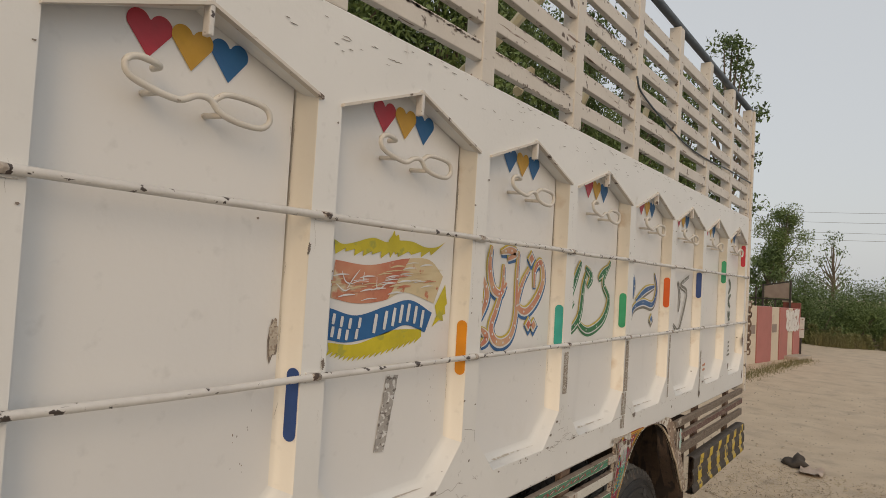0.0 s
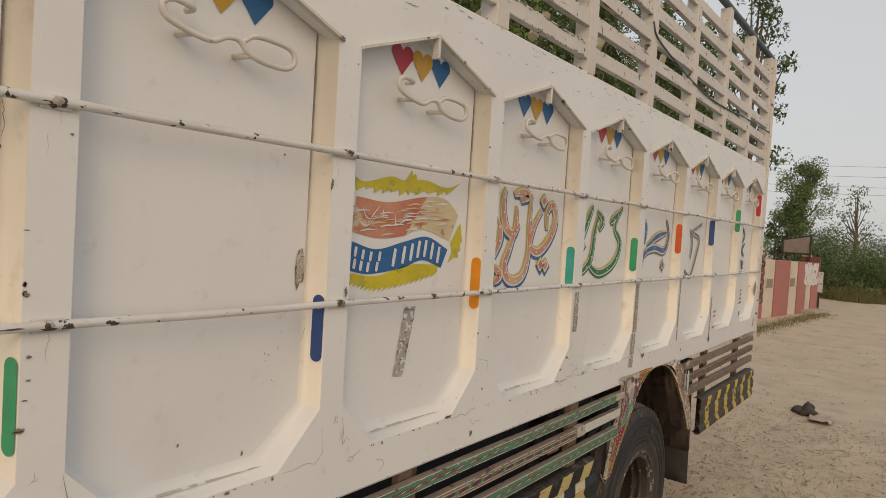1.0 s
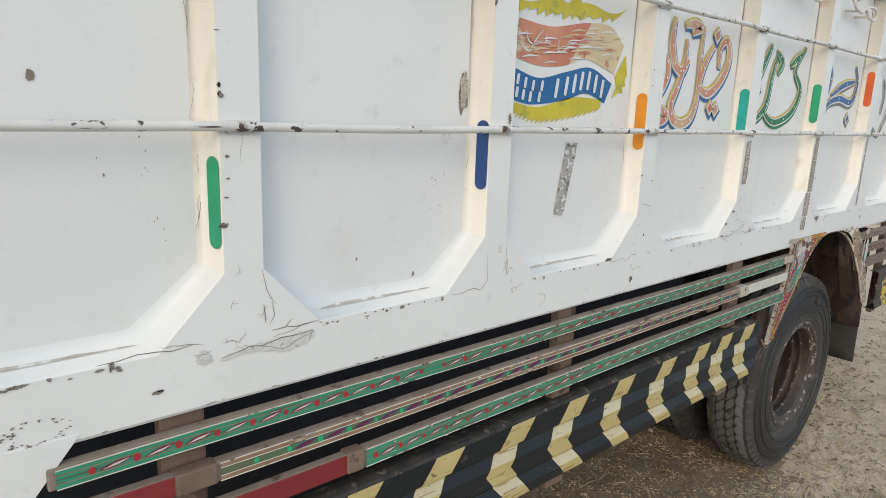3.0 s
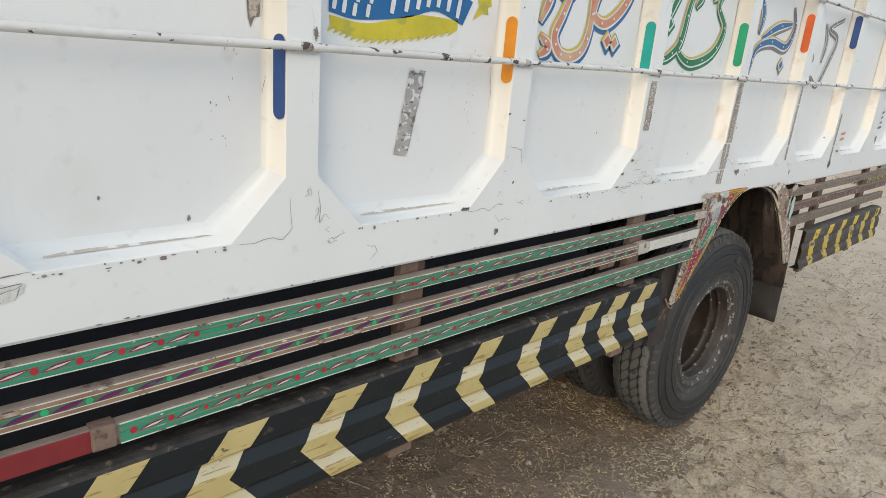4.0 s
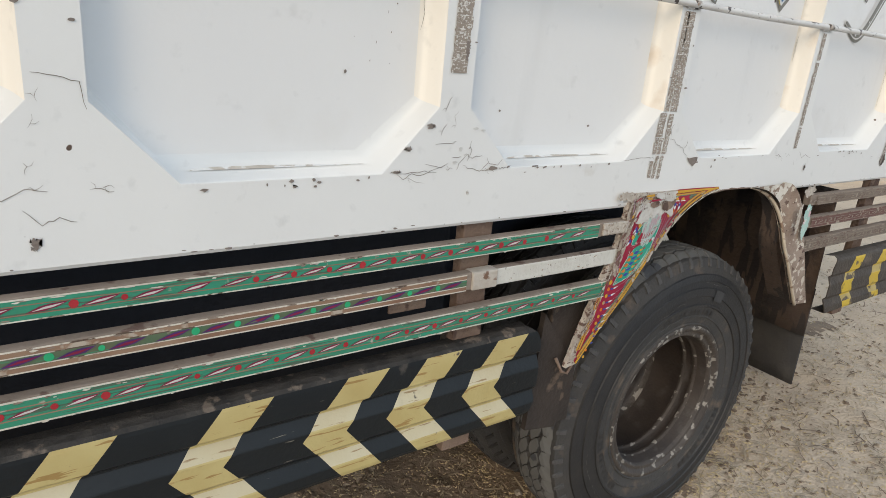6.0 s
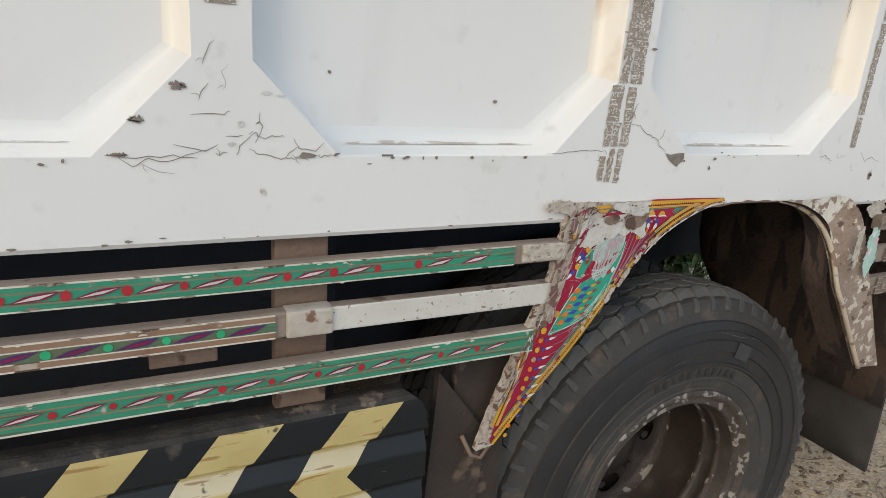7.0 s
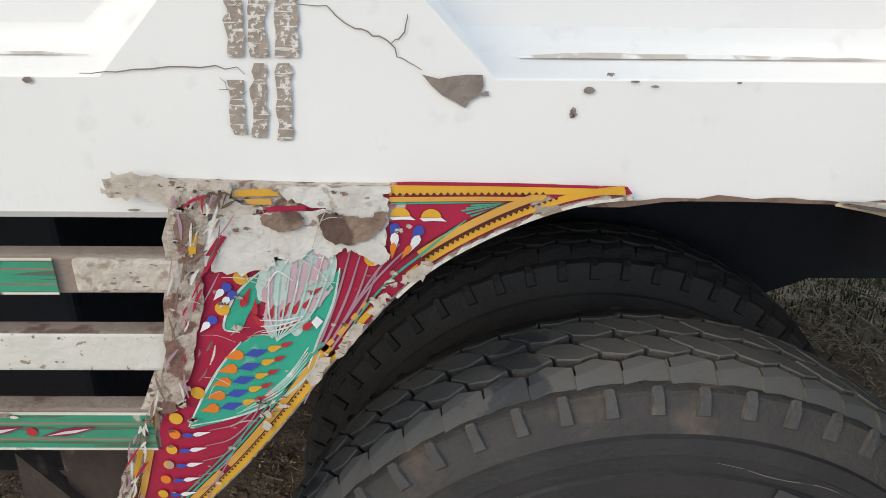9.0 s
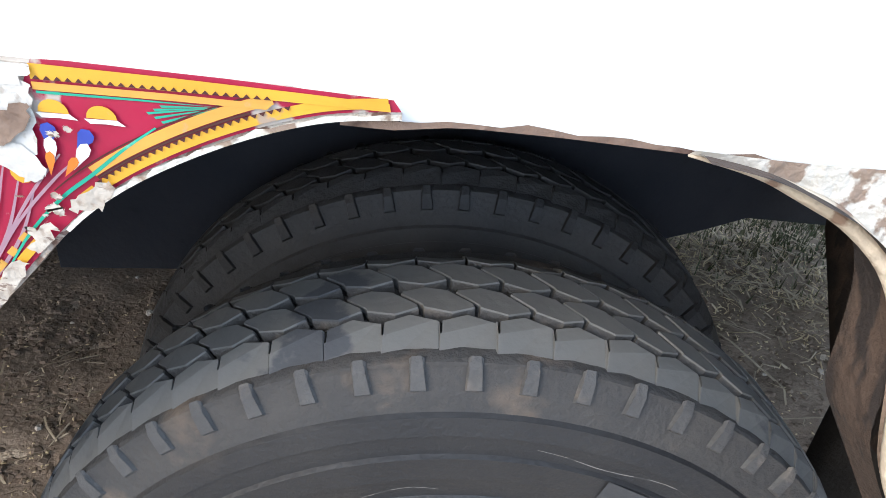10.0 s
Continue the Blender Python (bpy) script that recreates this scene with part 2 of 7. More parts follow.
def box(bm, x0, x1, y0, y1, z0, z1, bevel=0.0, mat=0, seg=2):
    made = bmesh.ops.create_cube(bm, size=1)["verts"]
    for v in made:
        v.co = ((x0 + x1) / 2 + v.co.x * (x1 - x0), (y0 + y1) / 2 + v.co.y * (y1 - y0), (z0 + z1) / 2 + v.co.z * (z1 - z0))
    faces = {f for v in made for f in v.link_faces}
    for f in faces:
        f.material_index = mat
    if bevel:
        bmesh.ops.bevel(bm, geom=list({e for v in made for e in v.link_edges}), offset=bevel, segments=seg, affect="EDGES", profile=0.6)
    return bm


def boxed(*a, **k):
    return box(bmesh.new(), *a, **k)


def flat(bm, pts, y, mat=0):
    """A painted shape in the plane of the side, facing the road."""
    f = bm.faces.new([bm.verts.new((x, y, z)) for x, z in pts])
    f.normal_update()
    if f.normal.y > 0:
        f.normal_flip()
    f.material_index = mat
    return f


def plate(bm, pts, y0, y1, mat=0):
    """An extruded outline."""
    front = [bm.verts.new((x, y0, z)) for x, z in pts]
    back = [bm.verts.new((x, y1, z)) for x, z in pts]
    fs = [bm.faces.new(front), bm.faces.new(back[::-1])]
    for i in range(len(pts)):
        j = (i + 1) % len(pts)
        fs.append(bm.faces.new((front[j], front[i], back[i], back[j])))
    for f in fs:
        f.material_index = mat
    bmesh.ops.recalc_face_normals(bm, faces=fs)
    return bm


def curve(pts, steps=6):
    """Points along a smooth line through pts."""
    p = [Vector(q) for q in pts]
    p = [p[0] * 2 - p[1]] + p + [p[-1] * 2 - p[-2]]
    out = []
    for i in range(1, len(p) - 2):
        a, b, c, d = p[i - 1], p[i], p[i + 1], p[i + 2]
        for s in range(steps):
            t = s / steps
            out.append(0.5 * (2 * b + (c - a) * t + (2 * a - 5 * b + 4 * c - d) * t * t + (3 * b - a - 3 * c + d) * t ** 3))
    return out + [p[-2]]


def tube(bm, pts, r, n=8, mat=0, taper=None):
    pts = [Vector(p) for p in pts]
    rings = []
    for i, p in enumerate(pts):
        way = (pts[min(i + 1, len(pts) - 1)] - pts[max(i - 1, 0)]).normalized()
        side = way.cross(Vector((0.31, 0.22, 0.93)))
        side = (side if side.length > 0.05 else way.cross(Vector((1, 0, 0)))).normalized()
        up = side.cross(way)
        q = r * (taper[i] if taper else 1)
        rings.append([bm.verts.new(p + (side * math.cos(a) + up * math.sin(a)) * q) for a in (2 * math.pi * k / n for k in range(n))])
    for a, b in zip(rings, rings[1:]):
        for k in range(n):
            bm.faces.new((a[k], a[(k + 1) % n], b[(k + 1) % n], b[k])).material_index = mat
    bm.faces.new(rings[0][::-1]).material_index = mat
    bm.faces.new(rings[-1]).material_index = mat
    return bm


def stroke(bm, pts, w, y, mat=0, thick=0.55, steps=7):
    """A brush stroke: a flat ribbon, thicker in its middle."""
    line = curve([(x, 0, z) for x, z in pts], steps)
    rows = []
    for i, p in enumerate(line):
        way = (line[min(i + 1, len(line) - 1)] - line[max(i - 1, 0)]).normalized()
        s = Vector((-way.z, 0, way.x)) * (w / 2) * (thick + (1 - thick) * math.sin(math.pi * i / (len(line) - 1)))
        rows.append((bm.verts.new((p.x + s.x, y, p.z + s.z)), bm.verts.new((p.x - s.x, y, p.z - s.z))))
    for a, b in zip(rows, rows[1:]):
        f = bm.faces.new((a[0], b[0], b[1], a[1]))
        f.normal_update()
        if f.normal.y > 0:
            f.normal_flip()
        f.material_index = mat


def disc(cx, cz, r, n=10, sq=1.0):
    return [(cx + r * math.cos(2 * math.pi * k / n), cz + sq * r * math.sin(2 * math.pi * k / n)) for k in range(n)]


def revolve(bm, profile, n, mat=0):
    """Turns a profile of (radius, y) round the y axis."""
    rings = [[bm.verts.new((r * math.cos(a), y, r * math.sin(a))) for a in (2 * math.pi * k / n for k in range(n))] for r, y in profile]
    for a, b in zip(rings, rings[1:]):
        for k in range(n):
            bm.faces.new((a[k], b[k], b[(k + 1) % n], a[(k + 1) % n])).material_index = mat
    return rings


def closed(pts, steps=5):
    """A smooth closed outline through pts."""
    n = len(pts)
    line = curve([(x, 0, z) for x, z in (pts[-1], *pts, pts[0], pts[1])], steps)
    return [(p.x, p.z) for p in line[steps:steps * (n + 1)]]


def rough_outline(cx, cz, w, h, seed, n=11):
    rnd = random.Random(seed)
    return [(cx + w / 2 * math.cos(a) * rnd.uniform(0.55, 1.1), cz + h / 2 * math.sin(a) * rnd.uniform(0.55, 1.1))
            for a in (2 * math.pi * k / n for k in range(n))]


def ragged(pts, seed, amp=0.004):
    """A torn edge round an outline."""
    out = []
    for k, (x, z) in enumerate(closed(pts, 6)):
        out.append((x + amp * (noise.noise((k * 0.7, seed, 0)) + 0.7 * noise.noise((k * 2.3, seed, 4))), z + amp * (noise.noise((k * 0.7, seed, 9)) + 0.7 * noise.noise((k * 2.3, seed, 14)))))
    return out


def thing(name, label, category, at=(0, 0, 0), group=""):
    ob = new(name)
    ob.location = at
    return tagged(ob, label, category, group)


# ---- ground and road ----
DIRT = material("dirt", (0.61, 0.502, 0.38), (0.52, 0.417, 0.31), 1.9, 0.95, 1.0, 70, wear=(0.43, 0.35, 0.27), wear_scale=2.4, wear_from=0.52, soft=0.22, scratch=(0.40, 0.325, 0.25), along=(13, 17, 20), scratch_from=0.64)
ASPHALT = material("asphalt", (0.15, 0.148, 0.15), (0.18, 0.174, 0.172), 2, 0.9, 0.5, 120, wear=(0.24, 0.20, 0.165), wear_scale=3, wear_from=0.60, soft=0.2)
CHAFF = material("chaff", (0.60, 0.49, 0.30), (0.46, 0.36, 0.21), 30, 0.85, 0.1)
STRAW = material("straw", (0.44, 0.37, 0.26), (0.28, 0.22, 0.15), 12, 0.85, 0.1)
VERGE = [material("sandy_asphalt_" + n, a, b, 6, 0.95, 0.5, 90, wear=w, wear_scale=5, wear_from=0.5, soft=0.15) for n, a, b, w in (("thick", (0.44, 0.365, 0.285), (0.38, 0.31, 0.24), (0.30, 0.26, 0.21)), ("thin", (0.30, 0.26, 0.215), (0.25, 0.22, 0.185), (0.20, 0.18, 0.16)), ("trace", (0.20, 0.185, 0.165), (0.175, 0.165, 0.155), (0.15, 0.145, 0.14)))]
STONE = material("stone", (0.46, 0.40, 0.33), (0.34, 0.295, 0.24), 20, 0.9, 0.3)


def ground_height(x, y):
    near = max(0.0, 1 - math.hypot(x - 4, y) / 16)
    fine = max(0.0, min(1.0, (8.2 - x) / 1.5, (x + 3) / 1.0))
    return near * (0.022 * noise.noise((x * 1.3, y * 1.3, 0)) + fine * (0.014 * noise.noise((x * 5, y * 5, 3)) + 0.009 * noise.noise((x * 15, y * 15, 7)) + 0.005 * noise.noise((x * 34, y * 34, 2)))) - 0.012 * near


def sheet():
    xs = [-400, -150, -60, -30, -15, -8, -5] + [-3 + 0.1 * i for i in range(40)] + [1.0 + 0.03 * i for i in range(243)] + [8.3 + 0.35 * i for i in range(40)] + [24, 30, 40, 60, 90, 150, 300, 600]
    ys = [-400, -150, -60, -30, -15, -8, -5, -3.5] + [-2.4 + 0.1 * i for i in range(10)] + [-1.4 + 0.03 * i for i in range(72)] + [0.8 + 0.06 * i for i in range(34)] + [2.9, 3.4, 4, 5, 7, 10, 15, 25, 50, 100, 200, 400]
    verts = [(x, y, ground_height(x, y)) for y in ys for x in xs]
    w = len(xs)
    return verts, [], [(j * w + i, j * w + i + 1, j * w + w + i + 1, j * w + w + i) for j in range(len(ys) - 1) for i in range(w - 1)]


tagged(part("ground", sheet(), DIRT, smooth=True), "dusty beige dirt ground with straw and debris", "ground", kind="structure")


def road_sheet():
    n, verts, faces = 320, [], []
    for i in range(n):
        x = -40 + i * 0.35
        edge = -1.02 + 0.05 * noise.noise((x * 0.6, 4, 0)) + 0.025 * noise.noise((x * 3, 1, 0)) - max(0, x - 10) * 0.02 - max(0, x - 22) * 0.12 - max(0, 6 - x) * 0.06
        w = [0.10 * noise.noise((x * 2.6, q, 3)) + 0.06 * noise.noise((x * 7, q, 3)) for q in (1, 2)]
        verts += [(x, edge, -0.012), (x, edge - 0.06, 0.012), (x, edge - 0.15 + 0.5 * w[0], 0.017), (x, edge - 0.28 + 0.5 * w[1], 0.019), (x, -3.5 - max(0, x - 12) * 0.12, 0.03), (x, -7.2 - max(0, x - 12) * 0.12, 0.016)]
    for i in range(n - 1):
        for k in range(5):
            faces.append((6 * i + k, 6 * i + 6 + k, 6 * i + 7 + k, 6 * i + 1 + k))
    return verts, [], [f[::-1] for f in faces]


road = tagged(part("road", road_sheet(), VERGE + [ASPHALT], smooth=True), "grey asphalt road with a sandy broken edge", "road", kind="structure")
for p in road.data.polygons:
    p.material_index = min(3, p.index % 5)


def scatter(name, count, mat, label, shape, area, seed):
    rnd = random.Random(seed)
    verts, faces = [], []
    for _ in range(count):
        x, y = area(rnd)
        m = pose(x, y, ground_height(x, y) + 0.003, rnd.uniform(-18, 18), rnd.uniform(-18, 18), rnd.uniform(0, 360))
        vs, fs = shape(rnd)
        base = len(verts)
        verts += [tuple(m @ Vector(v)) for v in vs]
        faces += [tuple(base + k for k in f) for f in fs]
    return tagged(part(name, (verts, [], faces), mat, kind="stuff"), label, "debris")


def flake(rnd):
    a, b, h = rnd.uniform(0.003, 0.010), rnd.uniform(0.002, 0.006), 0.003
    return [(-a, 0, 0), (0, -b, 0), (a, 0, 0), (0, b, 0), (0, 0, h)], [(0, 1, 4), (1, 2, 4), (2, 3, 4), (3, 0, 4)]


def stalk(rnd):
    a, b, h, s = rnd.choice((0.008, 0.012, 0.018, 0.03, 0.055)) * rnd.uniform(0.7, 1.3), rnd.uniform(0.0012, 0.003), rnd.uniform(0.002, 0.012), rnd.uniform(-0.02, 0.02)
    return [(-a, -b, 0), (-a, b, 0), (0, s - b, h), (0, s + b, h), (a, -b, 0), (a, b, 0.002)], [(0, 2, 3, 1), (2, 4, 5, 3)]


def pebble(rnd):
    r = rnd.uniform(0.005, 0.02)
    v = [(r * math.cos(k * 1.05) * rnd.uniform(0.7, 1.2), r * math.sin(k * 1.05) * rnd.uniform(0.7, 1.2), -0.003) for k in range(6)]
    u = [(x * 0.55, y * 0.55, r * rnd.uniform(0.5, 0.8)) for x, y, _ in v]
    return v + u, [(k, (k + 1) % 6, 6 + (k + 1) % 6, 6 + k) for k in range(6)] + [tuple(range(6, 12))]


def by_wheel(rnd):
    return rnd.gauss(3.3, 0.75), rnd.gauss(0.25, 0.5)


def by_truck(rnd):
    return rnd.uniform(1.0, 8.5), rnd.gauss(-0.1, 0.75)


def yard(rnd):
    return rnd.uniform(2, 16), rnd.uniform(-1.3, 2.6)


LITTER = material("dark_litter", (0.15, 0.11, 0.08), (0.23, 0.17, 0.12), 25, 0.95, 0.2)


def clod(rnd):
    v, f = pebble(rnd)
    k = rnd.uniform(0.2, 0.7)
    return [(x * k * 1.4, y * k * 1.4, z * 0.5 * k) for x, y, z in v], f


def under(rnd):
    return 3.2 + 1.25 * rnd.gauss(0, 1), 1.25 + 0.55 * rnd.gauss(0, 1)


def close_by(rnd):
    return min(rnd.uniform(1.4, 3.7), rnd.uniform(1.4, 4.2)), rnd.gauss(0.27, 0.17)


# Dark soil whose colour also holds part of the shade under the truck.
SHADED_SOIL = material("shaded_soil", (0.27, 0.205, 0.15), (0.20, 0.15, 0.108), 3.5, 0.95, 0.7, 60, wear=(0.33, 0.26, 0.19), wear_scale=7, wear_from=0.56, soft=0.2)


def soil_layer():
    """Trodden dark soil and rotted chaff under and along the truck, thinning out in a broken rim; part of the truck's
    shade is in its colour.
    """
    step, cells, at = 0.03, [], {}
    verts, faces = [], []

    def corner(i, j):
        if (i, j) not in at:
            x, y = i * step, j * step
            at[i, j] = len(verts)
            verts.append((x, y, ground_height(x, y) + 0.004 + 0.006 * noise.noise((x * 7, y * 7, 5)) + 0.004 * noise.noise((x * 23, y * 23, 8))))
        return at[i, j]

    for i in range(0, 215):
        for j in range(-12, 92):
            x, y = i * step, j * step
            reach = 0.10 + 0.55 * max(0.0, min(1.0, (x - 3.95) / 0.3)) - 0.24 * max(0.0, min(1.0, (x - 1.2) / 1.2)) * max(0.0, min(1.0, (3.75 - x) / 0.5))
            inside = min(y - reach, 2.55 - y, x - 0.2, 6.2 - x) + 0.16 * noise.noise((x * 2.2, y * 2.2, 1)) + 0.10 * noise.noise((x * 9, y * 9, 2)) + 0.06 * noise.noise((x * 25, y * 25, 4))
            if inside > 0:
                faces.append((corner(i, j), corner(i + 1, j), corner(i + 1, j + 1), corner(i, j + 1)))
    return verts, [], faces


tagged(part("shaded_soil", soil_layer(), SHADED_SOIL, smooth=True, kind="stuff"), "dark trodden soil under and beside the truck, with part of its shade in the colour", "soil")
# Litter lies densest under the truck, so its dark colour deepens the shade.
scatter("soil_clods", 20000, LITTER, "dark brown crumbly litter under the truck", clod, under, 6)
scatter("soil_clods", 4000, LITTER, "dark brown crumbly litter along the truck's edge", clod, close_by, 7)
scatter("chaff", 12000, CHAFF, "pale chaff and seed husks strewn on the dirt", flake, by_wheel, 1)
scatter("husks", 9000, CHAFF, "pale husks scattered thinly over the dirt", flake, by_truck, 2)
scatter("straw", 3600, STRAW, "dry straw stalks lying on the dirt", stalk, by_truck, 3)
scatter("twigs", 2200, STRAW, "dry stalks round the wheel", stalk, by_wheel, 4)
scatter("straw", 1200, CHAFF, "dry stalks on the ground behind the wheel", stalk, lambda r: (5.1 + 0.35 * r.gauss(0, 1), 2.0 + 0.35 * r.gauss(0, 1)), 11)
scatter("chaff", 1800, CHAFF, "pale chaff on the ground behind the wheel", flake, lambda r: (5.15 + 0.35 * r.gauss(0, 1), 1.9 + 0.4 * r.gauss(0, 1)), 12)
scatter("litter", 2600, LITTER, "brown bits of rotted straw on the dirt", stalk, by_truck, 21)
scatter("pebbles", 600, STONE, "small grey stones in the dirt", pebble, yard, 5)

# ---- truck ----
truck = thing("truck", "parked white cargo truck with painted decorations and slatted rack", "truck")
FACE, DEEP = 0.0, 0.048
BOTTOM, LIP, CHAMFER, EAVE, PEAK, BAND_TOP = 1.182, 1.285, 1.40, 2.215, 2.312, 2.42
RIBS = [-0.95, -0.345, 0.262, 0.867, 1.465, 2.074, 2.692, 3.322, 3.943, 4.563, 5.18, 5.78]
RIB_W = 0.068
REAR = RIBS[-1]


def opening(i, d):
    """The outline of bay i's recess, drawn in by d."""
    a, b, c = RIBS[i] + 0.10 * d, RIBS[i + 1] - RIB_W - 0.45 * d, RIBS[i + 1] - RIB_W - d
    mid, s = (RIBS[i] + RIBS[i + 1] - RIB_W) / 2, (PEAK - EAVE) / ((RIBS[i + 1] - RIB_W - RIBS[i]) / 2)
    return [(a, CHAMFER + 0.25 * d), (a + 0.11 - 0.5 * d, LIP + 0.6 * d), (c - 0.11 + 0.5 * d, LIP + 0.6 * d), (b, CHAMFER + 0.25 * d), (b, EAVE + s * d), (mid, PEAK), (a, EAVE + s * d)]


def bay_frame(i):
    bm = bmesh.new()
    x0, x1 = RIBS[i] - RIB_W / 2, RIBS[i + 1] - RIB_W / 2
    if i == len(RIBS) - 2:
        x1 = REAR
    ring = [bm.verts.new((x, FACE, z)) for x, z in opening(i, 0)]
    foot = [(x0, BOTTOM)] + ([(3.335, BOTTOM), (3.365, 1.196), (3.500, 1.2005), (3.534, 1.2005), (3.542, 1.1915), (3.575, 1.1945), (3.63, 1.1948), (3.70, 1.1935), (3.78, 1.1905), (3.87, 1.186), (3.90, BOTTOM)] if x0 < 3.6 < x1 else []) + [(x1, BOTTOM)]
    rect = [bm.verts.new((x, FACE, z)) for x, z in foot + [(x1, BAND_TOP), (x0, BAND_TOP)]]
    edges = [bm.edges.new((r[k], r[(k + 1) % len(r)])) for r in (ring, rect) for k in range(len(r))]
    bmesh.ops.triangle_fill(bm, use_beauty=True, edges=edges, normal=(0, -1, 0))
    for f in bm.faces:
        f.normal_update()
        if f.normal.y > 0:
            f.normal_flip()
    last = ring
    for d, y in ((0.003, 0.003), (0.009, 0.014), (0.019, 0.032), (0.030, 0.0425), (0.042, 0.0465), (0.058, DEEP)):
        nxt = [bm.verts.new((x, y, z)) for x, z in opening(i, d)]
        for k in range(7):
            j = (k + 1) % 7
            f = bm.faces.new((last[k], last[j], nxt[j], nxt[k]))
            f.material_index = 1 if k == 3 else 0
            f.smooth = k in (0, 1, 2, 3, 6)
        last = nxt
    # folded hem below, ledge above
    for line, lift in ((foot, -0.006), ([(x0, BAND_TOP), (x1, BAND_TOP)], 0.004)):
        for (xa, za), (xb, zb) in zip(line, line[1:]):
            drop_a, drop_b = (lift * (0.4 if z > BOTTOM + 0.002 and lift < 0 else 1) for z in (za, zb))
            a, b = bm.verts.new((xa, FACE, za)), bm.verts.new((xb, FACE, zb))
            c, d = bm.verts.new((xb, 0.004, zb + drop_b)), bm.verts.new((xa, 0.004, za + drop_a))
            e, f = bm.verts.new((xb, 0.05, zb + drop_b)), bm.verts.new((xa, 0.05, za + drop_a))
            bm.faces.new((a, b, c, d)), bm.faces.new((d, c, e, f))
    return bm


def heart(cx, tip, w, h):
    """Two round lobes over straight sides that meet in a sharp tip."""
    r, out = w * 0.255, [(cx, tip - 0.008)]
    for side in (1, -1):
        arc = [(cx + side * (w * 0.25 + r * math.cos(a)), tip + h * 0.74 + r * math.sin(a)) for a in (math.radians(-24 + 18 * k) for k in range(11))]
        out += arc if side > 0 else arc[::-1]
    return out


def hook(cx):
    """A bent rod with a loop at each end on two short studs."""
    bm = bmesh.new()
    p = [(-0.080, 0.030, 2.180), (-0.082, 0.004, 2.180), (-0.118, -0.002, 2.184), (-0.140, -0.002, 2.174), (-0.138, -0.002, 2.154), (-0.110, -0.002, 2.141), (-0.050, -0.002, 2.132),
         (-0.018, -0.002, 2.146), (0.010, -0.002, 2.148), (0.034, -0.002, 2.128), (0.075, -0.002, 2.119), (0.122, -0.002, 2.120), (0.142, -0.002, 2.138), (0.132, -0.002, 2.160), (0.09, -0.002, 2.166),
         (0.045, -0.002, 2.164), (0.026, 0.002, 2.152), (0.020, 0.004, 2.144)]
    tube(bm, curve([(cx + x, y, z) for x, y, z in p], 4), 0.0060, 8)
    for x, z in ((-0.085, 2.135), (0.034, 2.124)):
        tube(bm, [(cx + x, -0.002, z), (cx + x, 0.05, z + 0.004)], 0.0058, 8)
    return bm


STRIPS = {3: (P_GREEN, 1.44, 1.59, "green"), 4: (P_BLUE, 1.506, 1.656, "blue"), 5: (P_ORANGE, 1.586, 1.739, "orange"), 6: (P_TEAL, 1.631, 1.78, "teal"),
          7: (P_GREEN, 1.677, 1.828, "green"), 8: (P_VERMIL, 1.76, 1.915, "vermilion"), 9: (P_BLUE, 1.811, 1.963, "blue"), 10: (P_GREEN, 1.912, 2.062, "green"), 11: (P_RED, 2.048, 2.207, "red")}


def web_strip(i, z0, z1):
    """A round-ended reflective strip on the slanting web of rib i."""
    bm = bmesh.new()
    x0, x1 = RIBS[i] - RIB_W - 0.0088, RIBS[i] - RIB_W - 0.0014
    pts = []
    for k in range(9):
        a = math.pi * k / 8
        pts.append((math.cos(a), z1 - 0.014 + 0.014 * math.sin(a)))
    for k in range(9):
        a = math.pi + math.pi * k / 8
        pts.append((math.cos(a), z0 + 0.014 + 0.014 * math.sin(a)))
    vs = []
    for u, z in pts:
        s = 0.5 + 0.50 * u
        vs.append(bm.verts.new((x0 + (x1 - x0) * s - 0.0018, 0.032 + (0.003 - 0.032) * s - 0.0014, z)))
    f = bm.faces.new(vs)
    f.normal_update()
    if f.normal.y > 0:
        f.normal_flip()
    return bm


for i in range(len(RIBS) - 1):
    part("bay_frame", bay_frame(i), [WHITE, CREAM], truck, "chipped white painted steel bay frame")
    bm = bmesh.new()
    flat(bm, opening(i, 0.058), DEEP)
    panel = part("side_panel", bm, PANEL, truck, "recessed bluish-white sheet panel")
    if i < 2:
        continue
    cx = (RIBS[i] + RIBS[i + 1] - RIB_W) / 2
    reds = HEART_BLUE if i == 5 else HEART_RED
    for dx, m, word in ((-0.08, reds, "blue" if i == 5 else "red"), (0.0, HEART_GOLD, "golden yellow"), (0.078, HEART_BLUE, "blue")):
        bm = bmesh.new()
        flat(bm, heart(cx + dx, 2.209, 0.082, 0.066), DEEP - 0.0015 - (0.001 if dx == 0 else 0))
        part("painted_heart", bm, m, panel, f"painted {word} heart")
    part("hook", hook(cx), HOOK, panel, "white bent steel rope hook", smooth=True)
    part("peak_bar", boxed(cx - 0.0055, cx + 0.0055, -0.009, 0.012, 2.257, 2.322, 0.003), RAIL, truck, "small white hanging bar under the gable peak")
for i, (m, z0, z1, word) in STRIPS.items():
    part("marker_strip", web_strip(i, z0, z1), m, truck, f"round-ended {word} marker strip on a rib")

